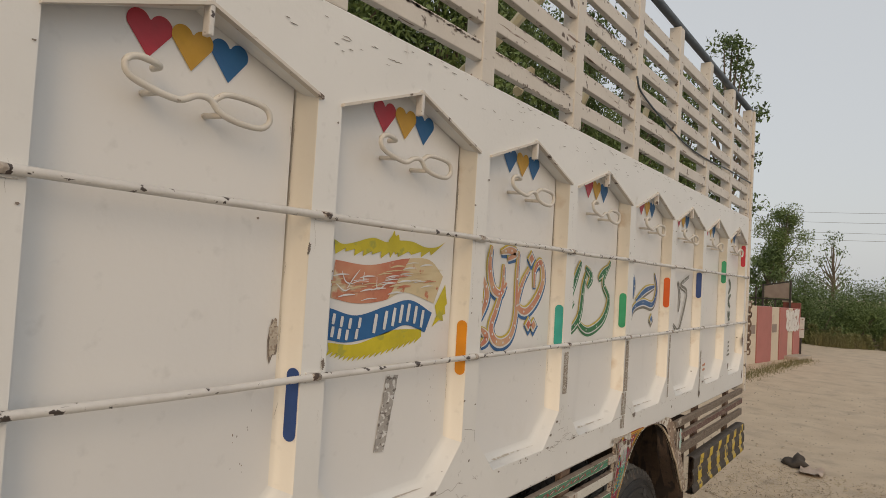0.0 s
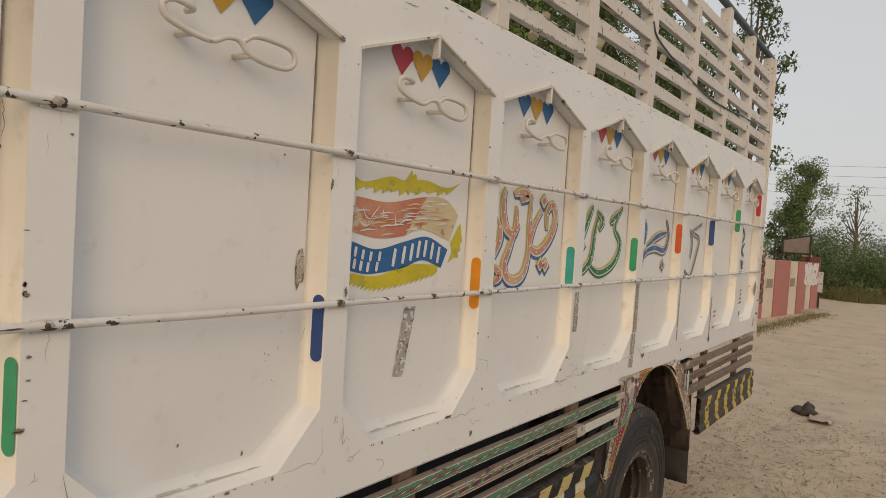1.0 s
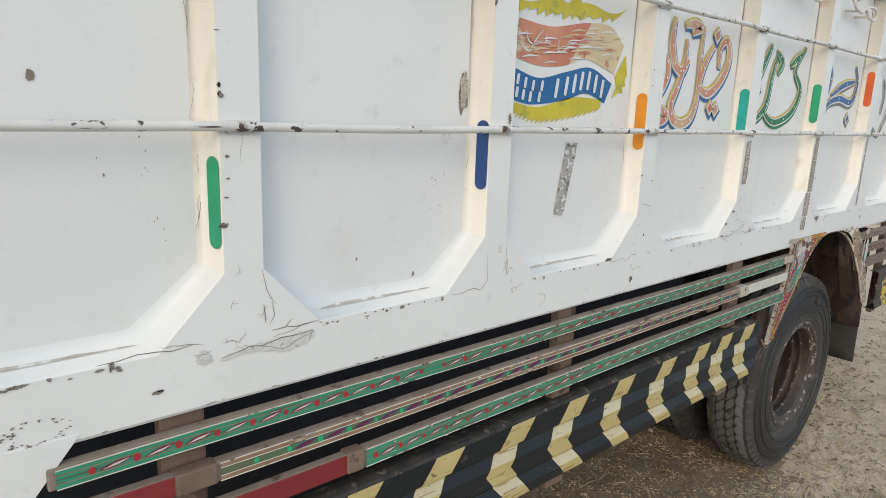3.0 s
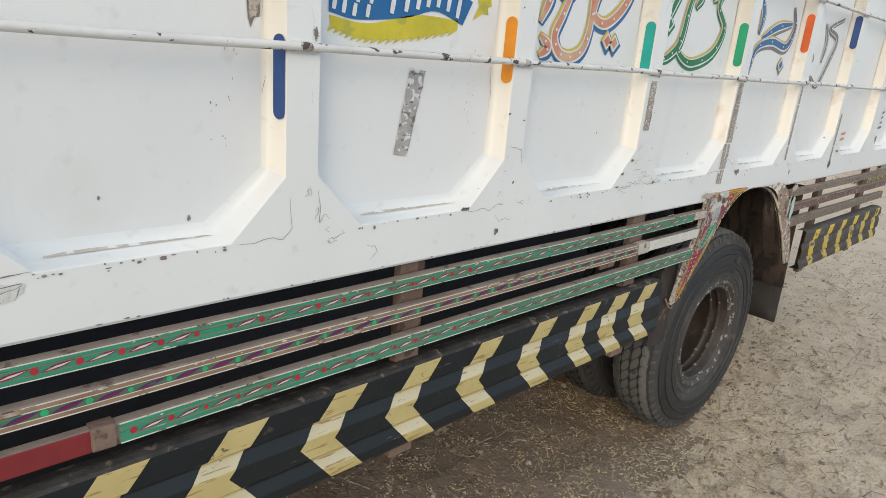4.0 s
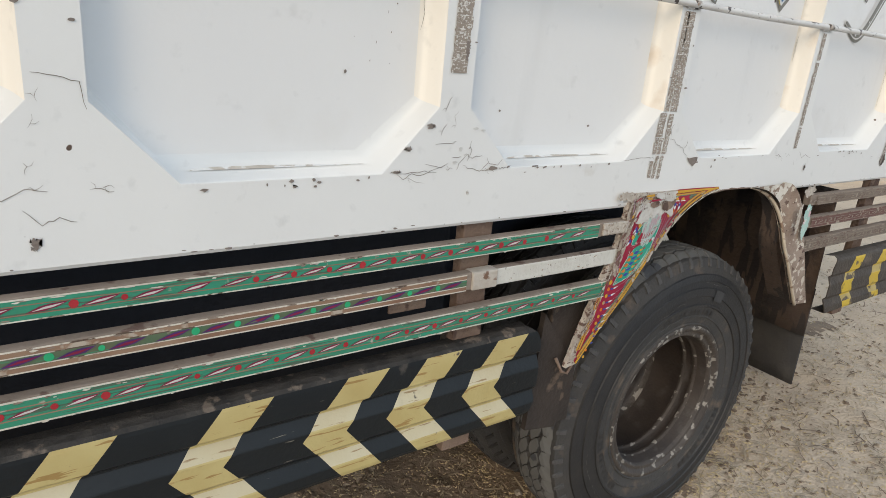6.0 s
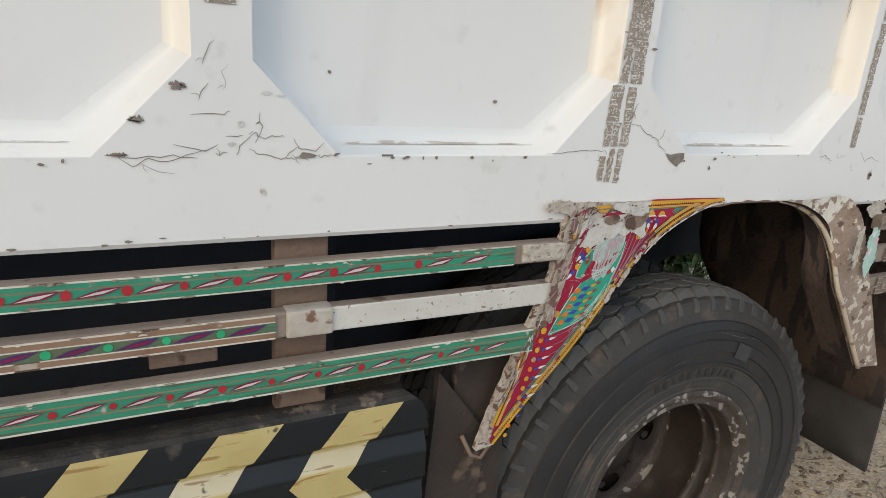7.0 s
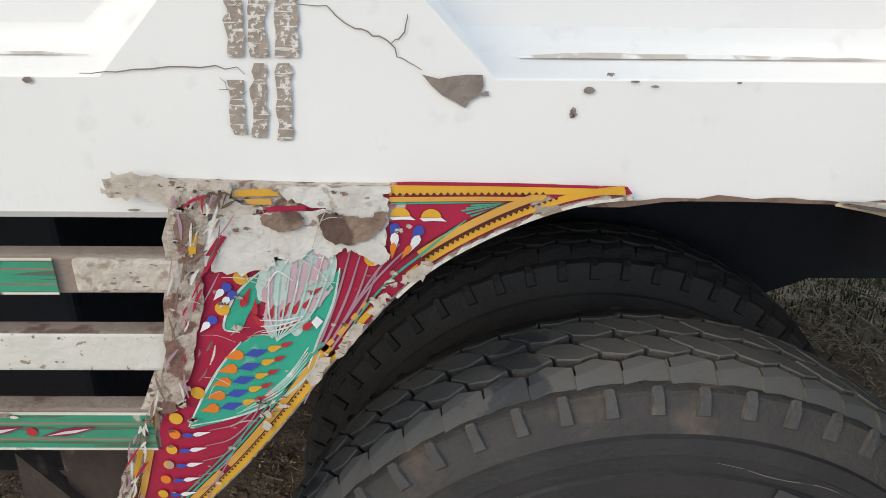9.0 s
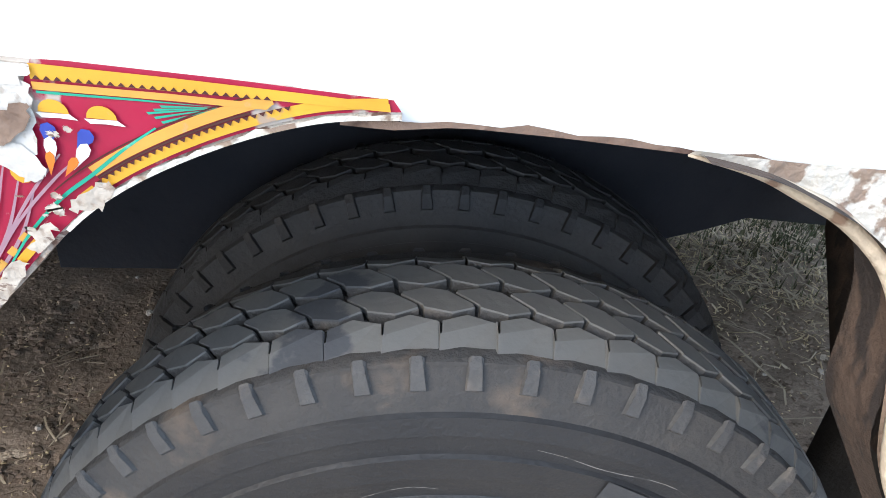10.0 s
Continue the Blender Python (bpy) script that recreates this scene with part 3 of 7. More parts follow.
# gable hoods: thin folded edges round each gable
for i in range(1, len(RIBS) - 1):
    a, b = RIBS[i], RIBS[i + 1] - RIB_W
    mid = (a + b) / 2
    bm = bmesh.new()
    plate(bm, [(a - 0.003, EAVE - 0.002), (mid, PEAK - 0.001), (b + 0.006, EAVE - 0.002), (b + 0.006, EAVE + 0.005), (mid, PEAK + 0.0055), (a - 0.003, EAVE + 0.005)], -0.010, 0.004)
    part("gable_edge", bm, RACK, truck, "folded steel edge of a gable")

# dust lying on the lower lips
DUST = material("lip_dust", (0.40, 0.36, 0.31), (0.53, 0.49, 0.44), 30, 0.9, 0.3, 120, wear=(0.70, 0.70, 0.69), wear_scale=26, wear_from=0.52)
for i in range(2, len(RIBS) - 1):
    a, b = RIBS[i] + 0.13, RIBS[i + 1] - RIB_W - 0.13
    bm, n = bmesh.new(), 16
    rows = []
    for k in range(n + 1):
        x = a + (b - a) * k / n
        w = (0.002 + 0.006 * (1 - k / n) + 0.003 * noise.noise((x * 30, i, 0))) * min(1, 4 * k / n + 0.3, 6 * (1 - k / n) + 0.2)
        rows.append((bm.verts.new((x, 0.0305, LIP + 0.0128)), bm.verts.new((x, 0.0305 + w, LIP + 0.0128 + 0.55 * w))))
    for p, q in zip(rows, rows[1:]):
        bm.faces.new((p[0], q[0], q[1], p[1]))
    part("lip_dust", bm, DUST, truck, "grey dust lying on the lower lip of a bay")

# long round rub rails
for z in (1.973, 1.636):
    bm = bmesh.new()
    pts = [(-0.95 + 0.12 * k, -0.0085 + 0.001 * noise.noise((k * 0.4, z, 0)), z + 0.003 * noise.noise((k * 0.3, 5, z))) for k in range(57)]
    tube(bm, pts, 0.0078, 10)
    rail = part("rub_rail", bm, RAIL, truck, "chipped white round steel rail", smooth=True)
    for x in RIBS[1:]:
        bm, s = bmesh.new(), 0.012 + 0.010 * abs(noise.noise((x * 7, z, 0)))
        tube(bm, [(x - 0.036 - s, -0.0086, z + 0.0008), (x - 0.036, -0.0088, z + 0.0012), (x - 0.036 + s, -0.0086, z + 0.0008)], 0.0084, 9, taper=[0.9, 1, 0.9])
        part("weld_bead", bm, BEAD, rail, "rusty weld on the rail", smooth=True)
        part("weld_tab", boxed(x - 0.058, x - 0.012, -0.005, 0.0, z - 0.011, z + 0.011, 0.002), RAIL, rail)

# rack: posts, six slats a bay, dark tube on top
for i, x in enumerate(RIBS):
    part("rack_post", boxed(x - RIB_W, x, 0.001, 0.062, BAND_TOP + 0.003, 3.235, 0.004), RACK, truck, "cream-white square rack post")
for i in range(len(RIBS) - 1):
    for k in range(6):
        z = 2.478 + 0.1155 * k
        rnd = random.Random(i * 10 + k)
        d = [rnd.uniform(-0.005, 0.005) for _ in range(2)]
        bm = boxed(RIBS[i] + 0.0005, RIBS[i + 1] - RIB_W - 0.0005, 0.004, 0.03, z, z + 0.055, 0.003)
        for v in bm.verts:
            v.co.z += d[0] if v.co.x < RIBS[i] + 0.2 else d[1]
        part("rack_slat", bm, RACK, truck, "chipped white rack slat")
bm = bmesh.new()
tube(bm, [(x, 0.03, 3.258) for x in (-0.98, 1, 3, 5, 5.83)] + [(5.85, 0.03, 3.24)], 0.022, 10)
part("top_tube", bm, TUBE, truck, "dark steel tube along the top of the rack", smooth=True)
rnd, bm = random.Random(88), bmesh.new()
for i in range(2, len(RIBS) - 1):
    for k in range(6):
        for _ in range(70 if (i, k) in ((4, 0), (5, 0), (6, 3)) else 7):
            x = rnd.uniform(RIBS[i] + 0.01, RIBS[i + 1] - RIB_W - 0.02)
            z = 2.478 + 0.1155 * k + (0.0555 if rnd.random() < 0.75 or (i, k) == (4, 0) else 0.006)
            flat(bm, ragged(rough_outline(x, z - abs(rnd.gauss(0, 0.004)) - 0.003, rnd.uniform(0.006, 0.030), rnd.uniform(0.003, 0.008), 40 + k, 7), i * 9 + k, 0.002), 0.0028 - 0.000004 * k)
part("flaked_edge", bm, CHIP, truck, "rusty flaked edges of the rack slats", kind="stuff")
bm = bmesh.new()
tube(bm, curve([(3.25, 0.0, 2.79), (3.30, -0.003, 2.735), (3.55, -0.003, 2.69), (3.90, -0.003, 2.65), (4.20, -0.003, 2.635), (4.52, -0.003, 2.64), (5.0, -0.003, 2.665), (5.43, -0.003, 2.675), (5.78, -0.003, 2.69)], 6), 0.0045, 6)
cable = part("cable", bm, TUBE, smooth=True)
tagged(cable, "thin dark cable slung along the rack slats", "cable")
for x, z, s in ((2.30, 2.68, 0.55), (2.95, 2.62, 0.15), (3.05, 2.86, 0.13), (3.7, 2.72, 0.14), (3.6, 2.95, 0.13), (4.25, 2.85, 0.13), (2.45, 2.56, 0.14), (2.38, 2.75, 0.12)):
    bm = bmesh.new()
    tube(bm, [(x - s * 0.5, 0.10, z - s * 0.42), (x + s * 0.5, 0.13, z + s * 0.42)], 0.018, 6)
    part("wooden_stay", bm, STAY, truck, "pale wooden stay behind the rack slats")

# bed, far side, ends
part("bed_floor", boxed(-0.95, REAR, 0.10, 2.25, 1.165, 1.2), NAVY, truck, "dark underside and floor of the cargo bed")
part("far_wall", boxed(-0.95, REAR, 2.25, 2.3, 1.182, BAND_TOP), WHITE, truck, "far side wall of the cargo bed")
part("front_wall", boxed(-0.99, -0.951, 0.0, 2.3, 1.182, BAND_TOP), WHITE, truck, "front wall of the cargo bed")
part("tailgate", boxed(REAR + 0.001, REAR + 0.04, 0.0, 2.3, 1.182, BAND_TOP, 0.004), WHITE, truck, "white tailgate of the cargo bed")
part("rear_post", boxed(REAR + 0.001, REAR + 0.045, -0.012, 0.075, 1.12, 3.24, 0.006), RACK, truck, "white rear corner post")
for y in (0.72, 1.5):
    part("chassis_beam", boxed(-0.94, 5.7, y, y + 0.08, 0.82, 1.149), NAVY, truck, "dark chassis beam")
for k in range(11):
    part("cross_bearer", boxed(-0.8 + 0.62 * k, -0.72 + 0.62 * k, 0.66, 1.62, 1.06, 1.149), NAVY, truck, "dark cross bearer under the bed")
# Added sheet, out of view: stops far-side light from reaching under the bed.
part("far_light_block", boxed(-0.95, 5.7, 2.24, 2.26, 0.10, 1.16), BLACK, truck, "unseen dark sheet added on the far side to block light under the bed")
# Added near-black filler that blocks light and darkens the gaps between slats.
part("dark_filler_box", boxed(-0.9, 2.9, 0.30, 2.1, 0.66, 1.13, 0.01), NAVY, truck, "dark box added behind the side guard to keep the slat gaps dark")

# ---- side slats below the skirt ----
SLAT_Z = [(1.114, 1.148), (1.040, 1.077), (0.958, 1.001)]


def slat_bar(x0, x1, z0, z1):
    bm = boxed(x0, x1, -0.008, 0.014, z0, z1, 0.003)
    n = max(2, int((x1 - x0) / 0.1))
    cuts = [e for e in bm.edges if abs(e.verts[0].co.x - e.verts[1].co.x) > 0.2]
    bmesh.ops.subdivide_edges(bm, edges=cuts, cuts=n)
    for v in bm.verts:
        v.co.z += 0.0035 * noise.noise((v.co.x * 1.7, z0 * 40, 0))
        v.co.y += 0.002 * noise.noise((v.co.x * 3, z0 * 31, 2))
    for f in bm.faces:
        if f.normal.z > 0.5:
            f.material_index = 1
    return bm


def slat_paint(x0, x1, z0, z1, brown):
    """Bands and motifs painted on the front of a slat."""
    bm = bmesh.new()
    h, n = z1 - z0, max(2, int((x1 - x0) / 0.1))
    outer, line, middle = (1, 3, 2) if brown else (0, 1, 0)
    rows = ((0.03, 0.09, 3), (0.09, 0.28, outer), (0.28, 0.325, line), (0.325, 0.675, middle), (0.675, 0.72, line), (0.72, 0.91, outer), (0.91, 0.98, 3))

    def lift(x):
        return 0.0035 * noise.noise((x * 1.7, z0 * 40, 0))

    for a, b, m in rows:
        for k in range(n):
            u, v = x0 + (x1 - x0) * k / n, x0 + (x1 - x0) * (k + 1) / n
            flat(bm, [(u, z0 + a * h + lift(u)), (v, z0 + a * h + lift(v)), (v, z0 + b * h + lift(v)), (u, z0 + b * h + lift(u))], -0.0112, m)
    rnd, zc = random.Random(int(z0 * 1000) + brown), z0 + 0.505 * h
    x = 2.541 - 0.0632 * int((2.541 - x0 - 0.012) / 0.0632) if z0 > 1.1 else 2.516 - 0.0645 * int((2.516 - x0 - 0.012) / 0.0645)
    while x < x1 - 0.05:
        c = zc + lift(x)
        if rnd.random() > 0.05:
            flat(bm, disc(x, c, 0.0058 * rnd.uniform(0.8, 1.15), 9), -0.0124, 7 if brown else 6)
        m = x + 0.033
        if rnd.random() > 0.04:
            e = [rnd.uniform(-0.0012, 0.0012) for _ in range(4)]
            flat(bm, [(m - 0.026 + e[0], c - 0.0052), (m - 0.010, c + 0.0020 + e[1]), (m + 0.004, c + 0.0050), (m + 0.026 + e[2], c + 0.0058), (m + 0.011, c - 0.0018 + e[3]), (m - 0.004, c - 0.0046)], -0.0122, 8 if brown else 4)
            flat(bm, [(m - 0.020, c - 0.0037), (m - 0.004, c + 0.0014 + 0.5 * e[1]), (m + 0.020, c + 0.0044), (m + 0.005, c - 0.0010 + 0.5 * e[3])], -0.0130, 4 if brown else 5)
        x += 0.0632 if z0 > 1.1 else 0.0645
    return bm


SLAT_MATS = [S_GREEN, S_BROWN, S_MID, S_EDGE, S_CRIM, S_WHITE, S_DOT, S_DOTG, S_BLUE]


def slat(x0, x1, row, paint=None, brown=0, mat=LEDGE, label="dusty brown steel side slat", inks=SLAT_MATS):
    z0, z1 = SLAT_Z[row]
    ob = part("side_slat", slat_bar(x0, x1, z0, z1), [mat, LEDGE], truck, label)
    if paint:
        part("painted_pattern", slat_paint(*paint, z0, z1, brown), inks, ob, "green bands with red diamonds and dots" if not brown else "brown bands with green dots and blue dashes")


slat(0.525, 3.20, 0, (0.535, 3.085))
slat(0.47, 0.705, 1, mat=RED_SLAT, label="faded red steel side slat")
slat(0.765, 2.735, 1, (0.775, 2.715), 1)
slat(2.79, 3.18, 1, mat=material("bare_white_slat", (0.62, 0.61, 0.56), (0.52, 0.50, 0.44), 14, 0.6, 0.2, 120, wear=(0.20, 0.165, 0.13), wear_scale=130, wear_from=0.635, scratch=(0.30, 0.22, 0.16), along=(40, 90, 60), scratch_from=0.67), label="chipped off-white steel side slat")
slat(0.60, 1.035, 2, mat=RED_SLAT, label="faded red steel side slat")
slat(1.065, 3.145, 2, (1.075, 3.14))
# Rusty steel with the shade before the wheel put into its colour.
SHADED_PLATE = material("shaded_rusty_plate", (0.028, 0.021, 0.017), (0.045, 0.033, 0.026), 12, 0.85, 0.4, 90, wear=(0.12, 0.085, 0.06), wear_scale=14, wear_from=0.62)
OLDSLAT = material("stained_white", (0.55, 0.52, 0.46), (0.40, 0.34, 0.28), 24, 0.7, 0.3, 110, wear=(0.20, 0.115, 0.075), wear_scale=30, wear_from=0.56)
rnd = random.Random(31)
for q, m in enumerate((LEDGE, S_EDGE)):
    bm = bmesh.new()
    for k in range(150):
        row = rnd.choice((0, 0, 2, 2, 1))
        z0, z1 = SLAT_Z[row]
        x = rnd.uniform(0.8, 2.65) if row == 1 else rnd.uniform(1.1, 3.05)
        z = z1 - abs(rnd.gauss(0, 0.003)) - 0.001 if rnd.random() < 0.7 else z0 + abs(rnd.gauss(0, 0.002)) + 0.002
        flat(bm, rough_outline(x, z + 0.0035 * noise.noise((x * 1.7, z0 * 40, 0)), rnd.uniform(0.004, 0.022), rnd.uniform(0.0015, 0.004), 2000 + k + 200 * q, 8), -0.0132 - 0.0002 * q)
    part("chipped_paint", bm, m, truck, "flaked paint along the edges of the side slats", kind="stuff")
for x0, x1, row in ((0.70, 0.77, 1), (2.73, 2.795, 1), (1.03, 1.07, 2)):
    z0, z1 = SLAT_Z[row]
    part("slat_joint", boxed(x0, x1, -0.0125, 0.018, z0 - 0.001, z1 + 0.001, 0.004), RUSTY if x0 < 2 else OLDSLAT, truck, "rusty welded slat joint" if x0 < 2 else "rust-stained white slat joint")
part("slat_end", boxed(3.10, 3.185, -0.0125, 0.012, 1.117, 1.146, 0.003), PEEL, truck, "bare peeled end of a slat")
MAROON = material("slat_maroon", (0.115, 0.042, 0.035), (0.17, 0.085, 0.066), 16, 0.6, 0.1, 100, wear=(0.36, 0.30, 0.24), wear_scale=26, wear_from=0.60)
R_EDGE = material("rear_slat_edge", (0.33, 0.28, 0.225), (0.22, 0.175, 0.135), 20, 0.7, 0.2, 100, wear=(0.13, 0.085, 0.065), wear_scale=40, wear_from=0.54)
DUN = material("slat_dun", (0.165, 0.125, 0.095), (0.22, 0.175, 0.135), 16, 0.6, 0.1, 100, wear=(0.16, 0.10, 0.075), wear_scale=26, wear_from=0.60)
for row in range(3):
    base = MAROON if row == 1 else DUN
    slat(4.06, 5.74, row, (4.10, 5.72), 1, inks=[S_GREEN, base, base, R_EDGE, R_EDGE, S_WHITE, S_DOT, R_EDGE, base], label="faded brown rear side slat")
for x in (0.69, 1.712, 2.722, 4.55, 5.35):
    part("slat_strut", boxed(x, x + 0.075, 0.024, 0.05, 0.64, 1.176, 0.004), RUSTY, truck, "rusty flat upright behind the slats")
part("strut_plate", boxed(2.56, 2.645, 0.0235, 0.03, 1.004, 1.034, 0.002), RUSTY, truck, "small rusty plate")
part("slat_strut", boxed(3.02, 3.13, 0.03, 0.05, 0.60, 0.955, 0.004), SHADED_PLATE, truck, "rusty flat upright before the wheel")

# white slanting brace and lower skirt at the front
bm = bmesh.new()
plate(bm, [(0.458, 1.19), (0.572, 1.19), (0.50, 1.10), (0.33, 0.80), (0.22, 0.80), (0.373, 1.086)], -0.002, 0.03)
part("slanting_brace", bm, WHITE, truck, "white slanting steel brace below the skirt")
bm = bmesh.new()
plate(bm, [(0.504, 1.108), (0.52, 1.09), (0.36, 0.80), (0.335, 0.80)], -0.004, 0.02)
part("brace_edge", bm, RUSTY, truck, "rusty edge of the brace")
part("front_skirt", boxed(-0.95, 0.30, 0.002, 0.03, 0.72, 0.80, 0.005), WHITE, truck, "white lower front skirt")

# ---- striped side guards ----
SCUFFED = material("scuffed_edge", (0.022, 0.021, 0.020), (0.060, 0.053, 0.046), 24, 0.7, 0.4, 110, wear=(0.15, 0.12, 0.095), wear_scale=30, wear_from=0.60, soft=0.06, spec=0.3)
PROFILE = [(0.912, 0.04), (0.916, 0.014), (0.912, 0.0), (0.906, -0.006), (0.899, -0.007), (0.879, -0.008), (0.854, -0.008), (0.852, -0.007), (0.844, 0.003), (0.840, 0.003), (0.815, -0.009), (0.812, -0.010), (0.796, -0.010), (0.765, -0.010), (0.762, -0.008), (0.753, 0.001), (0.749, 0.001), (0.725, -0.010), (0.722, -0.011), (0.702, -0.011), (0.694, -0.008), (0.690, 0.0), (0.689, 0.04)]


def guard(x0, x1, stripes, w, lean, bend=0.796, zs=1.0, lift=0.0, fold=1.0):
    """A corrugated sheet with stripes that bend back at one height; its ends are rounded."""
    bm = bmesh.new()
    bounds = [x0 - 1.0] + [v for s in stripes for v in (s, s + w)] + [x1 + 1.0]
    rows = []
    for z, y in PROFILE:
        y = -0.010 + (y + 0.010) * (fold if 0.7 < z < 0.9 else 1)
        over = max(0.0, (abs(z - 0.802) - 0.064) / 0.052)
        cut = 0.05 * (1 - math.sqrt(max(0.0, 1 - min(1.0, over) ** 2)))
        rows.append((z, y, lean * abs(z - bend), x0 + cut, x1 - cut))
    for (za, ya, *ra), (zb, yb, *rb) in zip(rows, rows[1:]):
        for k in range(len(bounds) - 1):
            q = []
            for z, y, s, l, r in ((za, ya, *ra), (zb, yb, *rb)):
                a, b = bounds[k] + s, bounds[k + 1] + s
                q.append((min(max(a, l), r), min(max(b, l), r), y, 0.80 + (z - 0.80) * zs + lift))
            (a0, b0, y0, z0), (a1, b1, y1, z1) = q
            if b0 - a0 < 1e-4 and b1 - a1 < 1e-4:
                continue
            f = bm.faces.new([bm.verts.new(c) for c in ((a0, y0, z0), (a1, y1, z1), (b1, y1, z1), (b0, y0, z0))])
            # Slot 2 goes to the stripe faces that slope upward.
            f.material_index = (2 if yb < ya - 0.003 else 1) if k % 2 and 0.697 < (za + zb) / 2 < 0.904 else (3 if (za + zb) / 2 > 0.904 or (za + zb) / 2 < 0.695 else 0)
    bmesh.ops.remove_doubles(bm, verts=bm.verts, dist=1e-5)
    bmesh.ops.dissolve_degenerate(bm, dist=1e-5, edges=bm.edges)
    back = bmesh.ops.extrude_face_region(bm, geom=bm.faces[:])
    bmesh.ops.translate(bm, vec=(0, 0.004, 0), verts=[g for g in back["geom"] if isinstance(g, bmesh.types.BMVert)])
    bmesh.ops.recalc_face_normals(bm, faces=bm.faces)
    return bm


part("side_guard", guard(0.45, 2.955, (0.475, 0.71, 0.945, 1.181, 1.431, 1.662, 1.898, 2.143, 2.374, 2.549, 2.734), 0.088, 0.82), [BLACK, YELLOW, FADED_LIT, SCUFFED], truck, "corrugated black side guard with yellow arrow stripes")
BRIGHT = material("bright_yellow", (0.62, 0.44, 0.03), (0.52, 0.36, 0.05), 8, 0.5, 0.1, 90, wear=(0.09, 0.07, 0.05), wear_scale=18, wear_from=0.58)
DULL = material("dull_yellow", (0.46, 0.36, 0.13), (0.38, 0.29, 0.10), 10, 0.6, 0.1, 90, wear=(0.08, 0.06, 0.045), wear_scale=22, wear_from=0.55)
DIRTYBLACK = material("dusty_black", (0.046, 0.037, 0.029), (0.070, 0.055, 0.042), 12, 0.7, 0.3, 90, wear=(0.13, 0.105, 0.08), wear_scale=16, wear_from=0.58, soft=0.15)
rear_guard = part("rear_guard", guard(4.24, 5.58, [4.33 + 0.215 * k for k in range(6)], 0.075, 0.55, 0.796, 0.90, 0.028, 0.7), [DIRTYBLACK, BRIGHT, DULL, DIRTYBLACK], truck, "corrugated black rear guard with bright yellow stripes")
rear_guard.location = (0, -0.052, 0)

# ---- wheel arch ----
OLDWHITE = material("old_white", (0.66, 0.63, 0.57), (0.52, 0.48, 0.41), 40, 0.7, 0.5, 110, wear=(0.26, 0.19, 0.14), wear_scale=50, wear_from=0.55)
INNER = [(3.540, 1.1985), (3.507, 1.1945), (3.478, 1.1865), (3.447, 1.174), (3.416, 1.158), (3.390, 1.1415), (3.367, 1.1225), (3.344, 1.098), (3.323, 1.073), (3.300, 1.047), (3.276, 1.014), (3.25, 0.980), (3.217, 0.940), (3.18, 0.900), (3.13, 0.845), (3.084, 0.790)]
inner = [(p.x, p.z) for p in curve([(x, 0, z) for x, z in INNER], 5)]
OUTER = [(3.05, 0.785), (3.075, 0.86), (3.10, 0.925), (3.125, 0.99), (3.155, 1.06), (3.174, 1.13), (3.182, 1.19), (3.183, 1.21)]
rag_edge = [(x + 0.004 * noise.noise((z * 90, 0, 0)), z) for x, z in ((p.x, p.z) for p in curve([(x, 0, z) for x, z in OUTER], 8))]
bm = bmesh.new()
plate(bm, inner + rag_edge + [(3.30, 1.207), (3.48, 1.207)], -0.007, 0.006)
arch = part("wheel_arch", bm, A_RUST, truck, "worn painted wheel arch with folk ornament")


def offset(d0, t0=0.0, t1=1.0):
    n = len(inner) - 1
    out = []
    for i in range(int(t0 * n), int(t1 * n) + 1):
        a, b = inner[max(i - 1, 0)], inner[min(i + 1, n)]
        dx, dz = b[0] - a[0], b[1] - a[1]
        q = math.hypot(dx, dz)
        out.append((inner[i][0] + dz / q * d0, inner[i][1] - dx / q * d0))
    return out


def band(bm, d0, d1, y, mat=0, t0=0.0, t1=1.0, gap=0.0, seed=1):
    rnd = random.Random(seed)
    a, b = offset(d0, t0, t1), offset(d1, t0, t1)
    for i in range(len(a) - 1):
        if rnd.random() >= gap:
            flat(bm, [a[i], a[i + 1], b[i + 1], b[i]], y, mat)


def ornament(name, shapes, y, mat, label, smooth=True):
    for s in shapes:
        bm = bmesh.new()
        flat(bm, closed(s) if smooth else s, y)
        part(name, bm, mat, arch, label)


AMBER = colour("arch_amber", (0.62, 0.33, 0.06), wear=(0.40, 0.30, 0.20), wear_from=0.64, wear_scale=45)
SOOT = colour("arch_sawtooth", (0.07, 0.018, 0.016))
VIOLET = colour("arch_violet_grey", (0.36, 0.22, 0.27))
JADE = colour("arch_jade", (0.03, 0.36, 0.24), wear=(0.20, 0.44, 0.34), wear_from=0.66)
PALE_TEAL = material("arch_pale_teal", (0.36, 0.52, 0.47), (0.50, 0.56, 0.53), 60, 0.6, 0.2, 100, wear=(0.60, 0.58, 0.55), wear_scale=45, wear_from=0.57, soft=0.06)
ROSE = colour("arch_rose", (0.54, 0.38, 0.42), wear=(0.42, 0.50, 0.48), wear_from=0.58, wear_scale=70)


def petal(x, z, length, angle, w):
    """A teardrop with its round end at x, z and its tip at the given angle."""
    c, s = math.cos(angle), math.sin(angle)
    return [(x + u * length * c - v * w * s, z + u * length * s + v * w * c) for u, v in ((-0.12, 0), (0.02, 0.42), (0.25, 0.5), (0.6, 0.26), (1, 0), (0.6, -0.26), (0.25, -0.5), (0.02, -0.42))]


def lines(name, rows, w, y, mat, label):
    bm = bmesh.new()
    for k, row in enumerate(rows):
        stroke(bm, row, w, y - 0.00003 * k, 0, 0.45, 6)
    part(name, bm, mat, arch, label, kind="stuff")


